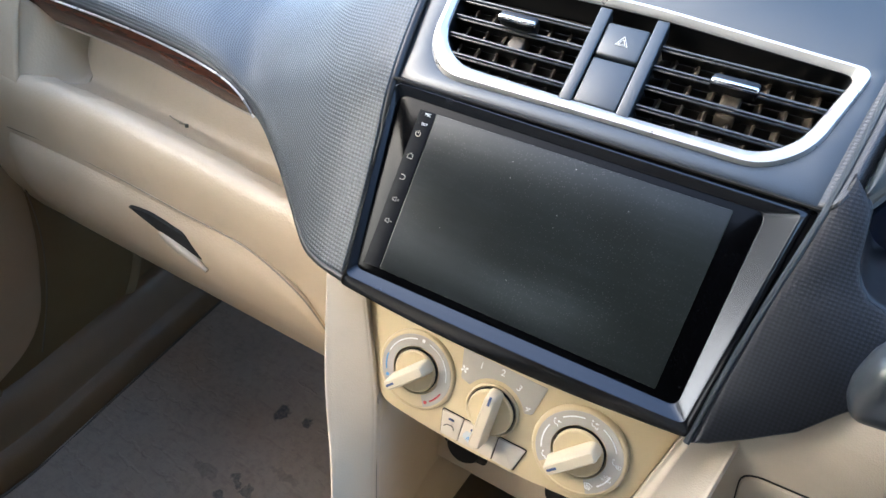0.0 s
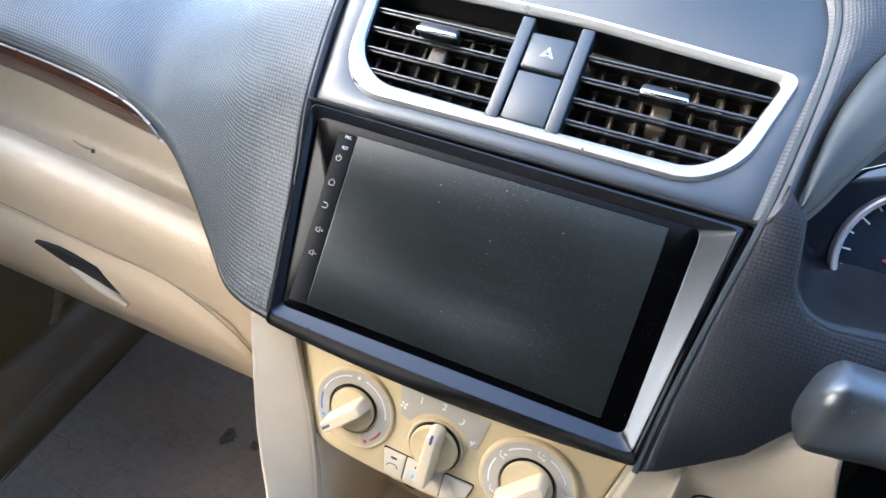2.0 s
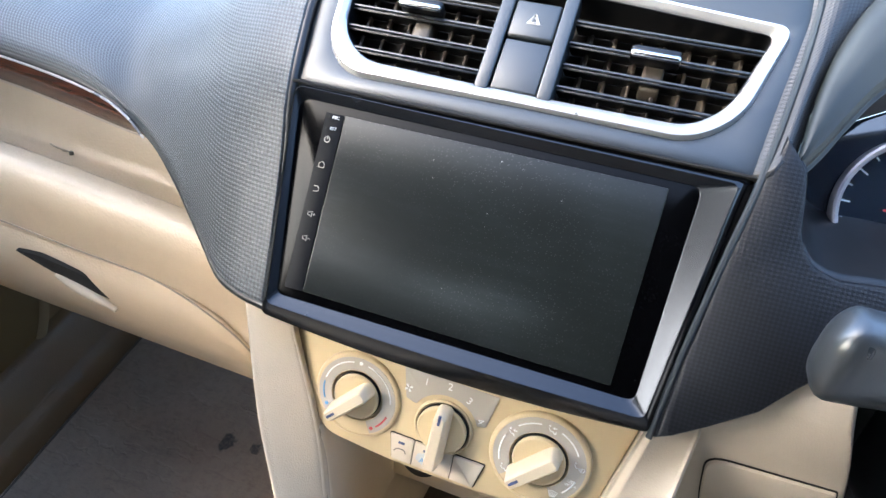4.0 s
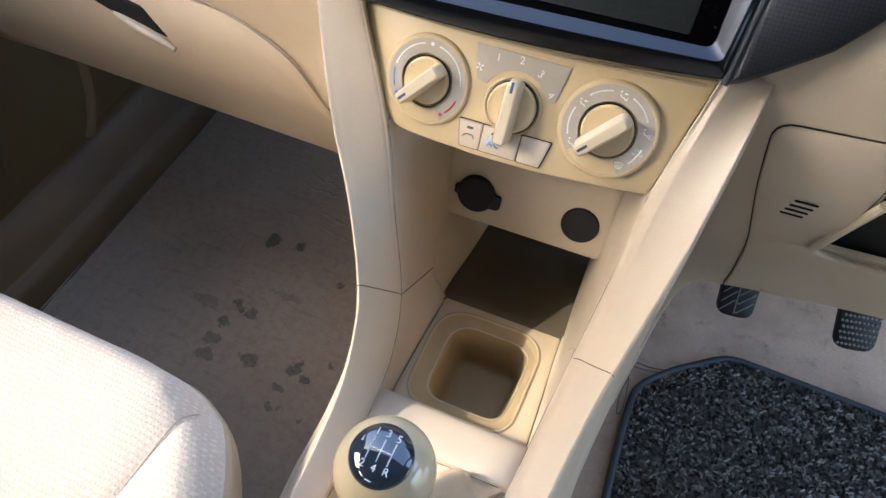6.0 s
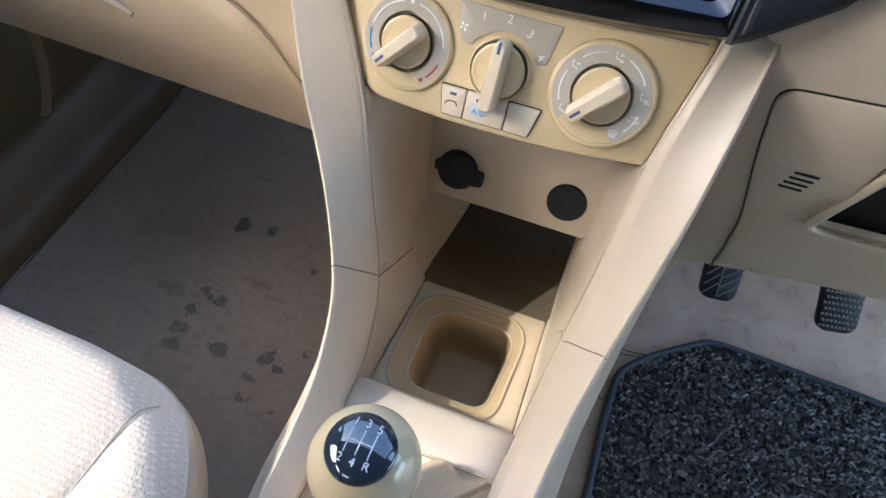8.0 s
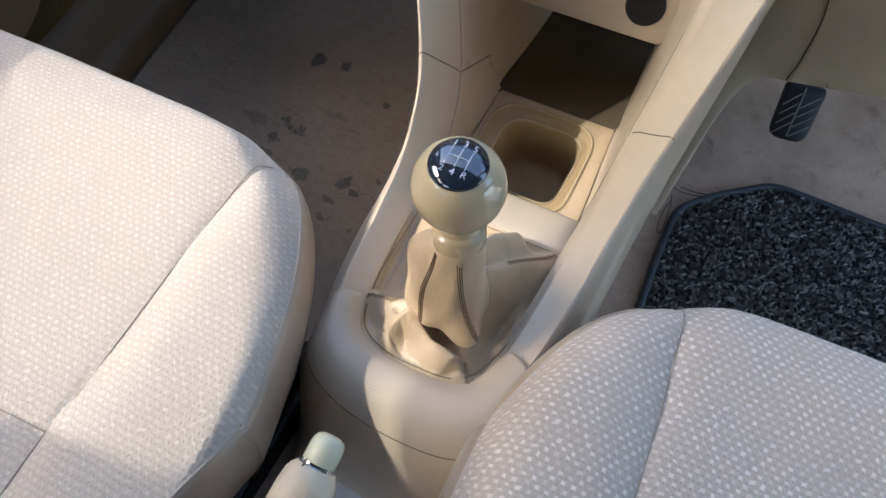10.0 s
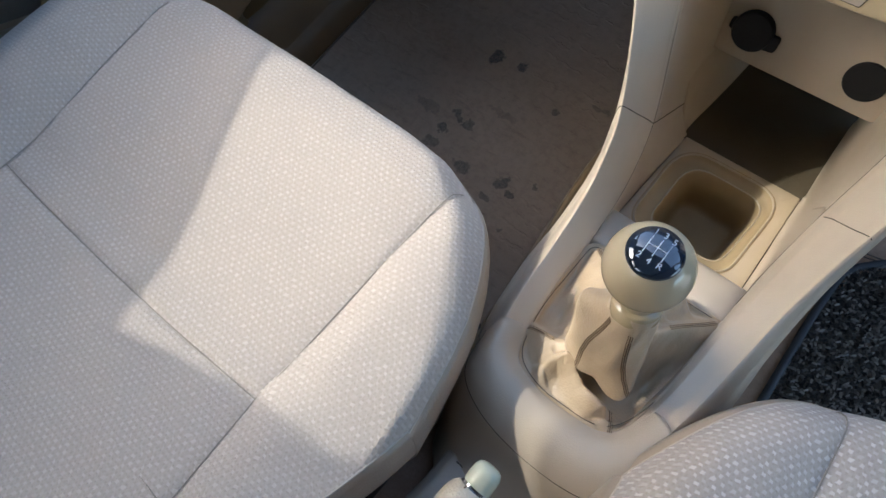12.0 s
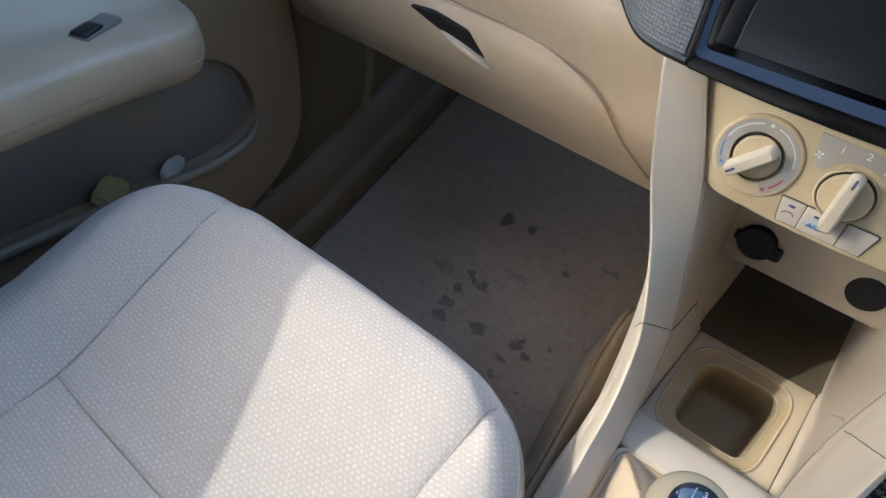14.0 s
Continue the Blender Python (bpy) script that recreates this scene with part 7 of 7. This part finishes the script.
buckle((-0.0605, -0.4425, 0.365), (0.020, 0.001, -0.001), (-0.001, 0.031, -0.020))
buckle((0.0640, -0.457, 0.358), (0.020, 0.004, -0.001), (-0.006, 0.031, -0.018))

# ---- passenger's door ----
door = thing("door_1", "taupe passenger door trim with armrest, window switch and map pocket", "door", kind="structure", at=(-0.65, -0.1, 0.1))
OB = base_of(door)


def opart(name, bm, mat, label="", back=0.0, parent=None):
    ob = part(name, bm, mat, parent or door, label, back=back)
    ob.matrix_parent_inverse = OB if parent is None else Matrix()
    return ob


SIDE = Matrix.Translation((-0.640, 0, 0)) @ side
POCKET = rpoly([(-0.62, 0.405), (-0.30, 0.392), (-0.10, 0.368), (-0.045, 0.385), (0.000, 0.345), (0.008, 0.285), (-0.02, 0.255), (-0.09, 0.252), (-0.30, 0.290), (-0.62, 0.335)], [0.01, 0.05, 0.02, 0.03, 0.04, 0.04, 0.04, 0.05, 0.1, 0.01], 6)
PANEL = rpoly([(-0.95, 0.10), (-0.05, 0.125), (0.07, 0.19), (0.093, 0.33), (0.09, 0.44), (0.06, 0.62), (-0.95, 0.75)], [0.01, 0.06, 0.06, 0.06, 0.06, 0.03, 0.02], 6)
opart("panel", plate(PANEL, 0.018, 0.006, [POCKET], SIDE), m_door, "taupe door panel, darkened for shade")
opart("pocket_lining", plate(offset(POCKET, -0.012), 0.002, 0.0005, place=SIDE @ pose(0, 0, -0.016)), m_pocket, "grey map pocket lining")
lip_pts = [(-0.632, y, z) for y, z in ((-0.62, 0.335), (-0.45, 0.31), (-0.30, 0.288), (-0.17, 0.265), (-0.09, 0.250), (-0.03, 0.252), (-0.004, 0.268), (0.006, 0.292))]
opart("pocket_lip", tube(lip_pts, lambda t: 0.0075 - 0.016 * max(0, t - 0.62), 12, 60), m_lip, "taupe rounded pocket lip")
# armrest
ARM = []
for y, w, zt in ((-0.95, 0.095, 0.515), (-0.5, 0.095, 0.510), (-0.25, 0.092, 0.492), (-0.16, 0.088, 0.482), (-0.100, 0.084, 0.472), (-0.076, 0.070, 0.468), (-0.062, 0.040, 0.463), (-0.058, 0.004, 0.458)):
    x0 = -0.640
    k = min(1.0, w / 0.08)
    ARM.append([(x0, y, zt + 0.035), (x0 + 0.3 * w, y, zt + 0.006), (x0 + 0.75 * w, y, zt), (x0 + 0.95 * w, y, zt - 0.004), (x0 + w, y, zt - 0.016), (x0 + 0.97 * w, y, zt - 0.034 * k - 0.004), (x0 + 0.8 * w, y, zt - 0.06 * k), (x0 + 0.3 * w, y, zt - 0.085 * k), (x0, y, zt - 0.095 * k - 0.002)])
opart("armrest", sheet(ARM, 60, 40, (1, 0, 0.5)), m_door_arm, "pale grey-beige armrest", back=0.003)
opart("armrest_joint", tube([Vector(r[5]) + Vector((0.0004, 0, 0)) for r in ARM[:7]], 0.0006, 6, 50), m_sewn)
SW = pose(-0.597, -0.160, 0.4845, -3, 4, 22) @ Matrix.Diagonal((0.8, 1, 1, 1))
plate_ = opart("switch_plate", plate(rpoly([(-0.013, -0.024), (0.013, -0.024), (0.013, 0.024), (-0.013, 0.024)], 0.003), 0.003, 0.0006, place=SW @ pose(0, 0, 0.0022)), m_mid, "grey window switch plate")
opart("rocker", rbox(0.022, 0.024, 0.006, 0.002, SW @ pose(0, -0.011, 0.002)), m_black, "black window rocker", 0, plate_)
opart("rocker", rbox(0.022, 0.020, 0.004, 0.002, SW @ pose(0, 0.012, 0.0022)), m_mid, "", 0, plate_)
# hinge-side trim and speaker grille, ahead of the door
KICK = [(-0.30, 0.02), (0.5, 0.02), (0.52, 0.52), (0.05, 0.55), (-0.30, 0.5)]
opart("kick_panel", plate(rpoly(KICK, 0.03), 0.01, 0.004, place=SIDE @ pose(0, 0, -0.0185)), m_kick, "taupe kick panel, darkened for the footwell's shade")
GR = rpoly([(0.00, 0.128), (0.08, 0.120), (0.19, 0.150), (0.228, 0.235), (0.222, 0.335), (0.19, 0.40), (0.05, 0.42)], [0.02, 0.05, 0.07, 0.07, 0.06, 0.04, 0.02], 7)
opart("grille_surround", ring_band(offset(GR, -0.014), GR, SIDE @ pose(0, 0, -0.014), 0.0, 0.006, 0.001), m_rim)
opart("speaker_grille", plate(offset(GR, -0.001), 0.004, 0.001, place=SIDE @ pose(0, 0, -0.0135)), m_grille, "olive speaker grille toned for the dim footwell")
opart("front_joint", tube([(-0.637, 0.060, 0.17), (-0.6375, 0.083, 0.25), (-0.6375, 0.0935, 0.33), (-0.6375, 0.090, 0.40), (-0.6375, 0.078, 0.47)], 0.0010, 6, 40), m_seam)
# sill along the floor's edge
sill = [[(-0.66, y, z + 0.11), (-0.645, y, z + 0.10), (-0.632, y, z + 0.075), (-0.622, y, z + 0.05), (-0.618, y, z + 0.045), (-0.608, y, z + 0.03), (-0.600, y, z - 0.005)] for y, z in ((-0.9, 0.012), (-0.3, 0.012), (-0.02, 0.02), (0.12, 0.05), (0.26, 0.088), (0.38, 0.12), (0.52, 0.18))]
# sill colour: soiled tan, darkened further for the footwell's shade
tagged(part("sill", sheet(sill, 40, 24, (1, 0, 1)), plastic("soiled_shaded_tan_sill", (0.110, 0.066, 0.026), 0.5, 500, 0.4, 0.3), back=0.003), "soiled tan plastic door sill beside the floor, footwell shade in its colour", "sill", kind="structure")
tagged(part("sill_joint", tube([(-0.5985, y, z + 0.0005) for y, z in ((-0.5, 0.012), (-0.3, 0.012), (-0.02, 0.02), (0.12, 0.0545), (0.26, 0.091), (0.38, 0.123), (0.50, 0.17))], 0.0018, 8, 60), m_seam), "dark joint between floor covering and sill", "trim", kind="structure")
for nm, y, x, mt, sd in (("paper_scrap", -0.205, -0.632, m_paperY, 3), ("paper_scrap", -0.125, -0.634, m_paperW, 5)):
    bm = bmesh.new()
    bmesh.ops.create_icosphere(bm, subdivisions=3, radius=0.022 if mt is m_paperY else 0.014)
    for v in bm.verts:
        v.co += noise.noise_vector(v.co * 70 + Vector((sd, 0, 0))) * 0.010
        v.co.x *= 0.35
    ob = part(nm, bm, mt, None, smooth=False)
    ob.location = (x - 0.008, y, 0.283 if mt is m_paperY else 0.268)
    tagged(ob, "crumpled yellowish paper scrap in the door pocket" if mt is m_paperY else "small white paper scrap in the door pocket", "paper")

# ---- floor flap along the tunnel ----
flap = thing("carpet_flap", "turned-up tan edge of the floor covering beside the console", "floor covering", at=(-0.12, 0.0, 0.05))
FL = [(-0.115, 0.14, 0.152), (-0.121, 0.115, 0.172), (-0.1205, 0.07, 0.175), (-0.1160, 0.02, 0.172), (-0.1085, -0.04, 0.160), (-0.1025, -0.10, 0.152), (-0.099, -0.16, 0.140), (-0.10, -0.22, 0.13)]
part("rolled_edge", tube(FL, lambda t: 0.0050 * (1 - 0.5 * t), 10, 60), m_rim, flap).matrix_parent_inverse = base_of(flap)
rows = [FL, [(x - 0.008, y, z - 0.02) for x, y, z in FL], [(x - 0.016, y, z - 0.06) for x, y, z in FL], [(x - 0.03, y, floor_z(y) + 0.003) for x, y, z in FL]]
part("flap", sheet(rows, 20, 40, (-1, 0, 0)), m_floor, flap, "taupe floor covering", back=0.002).matrix_parent_inverse = base_of(flap)
part("folded_ledge", sheet([FL, [(x + 0.010, y, z + 0.001) for x, y, z in FL], [(x + 0.024, y, z - 0.012) for x, y, z in FL]], 8, 40, (0, 0, 1)), m_rim, flap, back=0.001).matrix_parent_inverse = base_of(flap)

# ---- driver's mat and pedals ----
mat = thing("floor_mat", "charcoal loop carpet mat with a navy edge in the footwell", "floor mat", at=(0.3, 0.1, 0.05))
MB = base_of(mat)
MAT = rpoly([(0.171, 0.220), (0.205, 0.262), (0.278, 0.324), (0.318, 0.324), (0.46, 0.318), (0.56, 0.31), (0.56, -0.25), (0.162, -0.25), (0.165, 0.139)], [0.02, 0.05, 0.022, 0.022, 0.05, 0.03, 0.03, 0.03, 0.1], 5)


def mat_z(x, y):
    return 0.0610 + 0.0015 * noise.noise(Vector((x * 9, y * 9, 3)))


bm = bmesh.new()
step = 0.0045


def inside_mat(x, y):
    c = False
    for i in range(len(MAT)):
        a, b = MAT[i - 1], MAT[i]
        if (a[1] > y) != (b[1] > y) and x < (b[0] - a[0]) * (y - a[1]) / (b[1] - a[1]) + a[0]:
            c = not c
    return c


rnd = random.Random(4)
verts, faces = [], []
for row in range(int(0.45 / step)):
    y = 0.326 - row * step
    if y < -0.08:
        break
    for colm in range(int(0.34 / step)):
        x = 0.163 + colm * step + rnd.uniform(-0.4, 0.4) * step
        yy = y + rnd.uniform(-0.4, 0.4) * step
        if not inside_mat(x, yy):
            continue
        a = rnd.uniform(0, math.pi)
        l, w, h = rnd.uniform(0.0022, 0.0036), 0.0011, rnd.uniform(0.0022, 0.0042)
        z0 = mat_z(x, yy) + 0.003
        ux, uy = math.cos(a), math.sin(a)
        k = len(verts)
        for p, q, hh in ((-l, -w, 0), (-l, w, 0), (-l * 0.4, 0, h), (l * 0.4, 0, h), (l, -w, 0), (l, w, 0)):
            verts.append((x + p * ux - q * uy, yy + p * uy + q * ux, z0 + hh))
        faces += [(k, k + 4, k + 3, k + 2), (k + 1, k + 2, k + 3, k + 5), (k, k + 2, k + 1), (k + 4, k + 5, k + 3)]
me = bpy.data.meshes.new("loop_carpet")
me.from_pydata(verts, [], faces)
n = Nodes("charcoal_pile")
ri = n.add("ShaderNodeNewGeometry")
tone = n.ramp(ri.outputs["Random Per Island"], 0.0, 1.0)
m_pile = n.done(n.mix(n.math("POWER", tone, 2.2), (0.020, 0.019, 0.018), (0.34, 0.32, 0.295)), 0.9, 0, 0.15)
me.materials.append(m_pile)
pile = new("loop_carpet", me)
pile.parent, pile.matrix_parent_inverse = mat, MB
tagged(pile, "charcoal carpet loops", kind="stuff")


backing = bmesh.new()
vs = {}
for j in range(63):
    for i in range(44):
        x, y = 0.160 + i * 0.0092, 0.326 - j * 0.0092
        if inside_mat(x, y):
            vs[i, j] = backing.verts.new((x, y, mat_z(x, y) + 0.003))
for (i, j), v in vs.items():
    q = [vs.get(k) for k in ((i, j), (i + 1, j), (i + 1, j + 1), (i, j + 1))]
    if all(q):
        backing.faces.new(q)
bmesh.ops.recalc_face_normals(backing, faces=backing.faces[:])
part("carpet", backing, m_mat, mat, "charcoal carpet backing", back=0.0).matrix_parent_inverse = MB
bind = [Vector((x, y, mat_z(x, y) + 0.003)) for x, y in MAT]
part("binding", tube(bind, 0.0048, 10, closed=True, smooth=False), m_binding, mat, "navy bound edge").matrix_parent_inverse = MB



def pedal(name, label, x, y, z, w, h, dots, lean):
    p = thing(name, label, "pedal", "foot pedals", at=(x, y + 0.05, z + 0.1))
    PB = base_of(p)
    f = frame_of((x, y, z), (0.515, 0.857)) @ pose(0, 0, 0, 0, 0, lean)
    pad = part("pad", plate(rpoly([(-w * 0.46, -h / 2), (w * 0.46, -h / 2), (w / 2, h / 2), (-w / 2, h / 2)], [0.014, 0.014, 0.008, 0.008], 5), 0.012, 0.0045, place=f), m_rubber, p, "black rubber pad")
    pad.matrix_parent_inverse = PB
    if dots:
        for j in range(9):
            for i in range(9):
                px, py = -w * 0.40 + (i + 0.5 * (j % 2)) * w * 0.095, -h * 0.40 + j * h * 0.10
                if abs(px) < w * 0.42:
                    part("stud", lathe([(0.0017, 0), (0.0018, 0.0008), (0.0013, 0.0013), (0, 0.0013)], 6, f @ pose(px, py, 0)), m_mid, pad).matrix_parent_inverse = Matrix()
    else:
        slants = [((-0.40, -0.42 + 0.17 * k), (-0.06, -0.18 + 0.17 * k)) for k in range(4)] + [((0.02, -0.42 + 0.17 * k), (0.40, -0.18 + 0.17 * k)) for k in range(4)] + [((-0.02, -0.44), (-0.02, 0.44))]
        for c0, c1 in slants:
            part("rib", tube([f @ Vector((c0[0] * w, c0[1] * h, 0.0003)), f @ Vector((c1[0] * w, c1[1] * h, 0.0003))], 0.0008, 6, 4), m_mid, pad).matrix_parent_inverse = Matrix()
    part("arm", tube([f @ Vector((0, h * 0.25, -0.01)), f @ Vector((0, h * 0.7, -0.02)), (x + 0.01, y + 0.10, z + 0.16)], 0.009, 10, 20), m_black, p, "black pedal arm").matrix_parent_inverse = PB


pedal("clutch_pedal", "black rubber clutch pedal with slanted ribs", 0.2505, 0.3265, 0.1775, 0.046, 0.068, False, 5)
pedal("brake_pedal", "black rubber brake pedal with raised studs", 0.3835, 0.3265, 0.1875, 0.047, 0.070, True, 9)
pedal("accelerator_pedal", "narrow black accelerator pedal", 0.487, 0.30, 0.15, 0.036, 0.085, False, 6)

# bent wires by the mat's corner
wires = thing("loose_wire", "thin dark bent wires sticking out beside the mat", "wire", at=(0.155, 0.21, 0.062))
for pts in ([(0.152, 0.254, 0.078), (0.160, 0.250, 0.066), (0.185, 0.253, 0.064), (0.212, 0.262, 0.066)], [(0.166, 0.259, 0.064), (0.185, 0.260, 0.063), (0.205, 0.263, 0.065)], [(0.158, 0.215, 0.080), (0.1535, 0.195, 0.072), (0.1555, 0.170, 0.064), (0.161, 0.178, 0.064), (0.160, 0.212, 0.072), (0.156, 0.222, 0.082)]):
    part("wire", tube(pts, 0.0008, 6, 24), m_seam, wires).matrix_parent_inverse = base_of(wires)
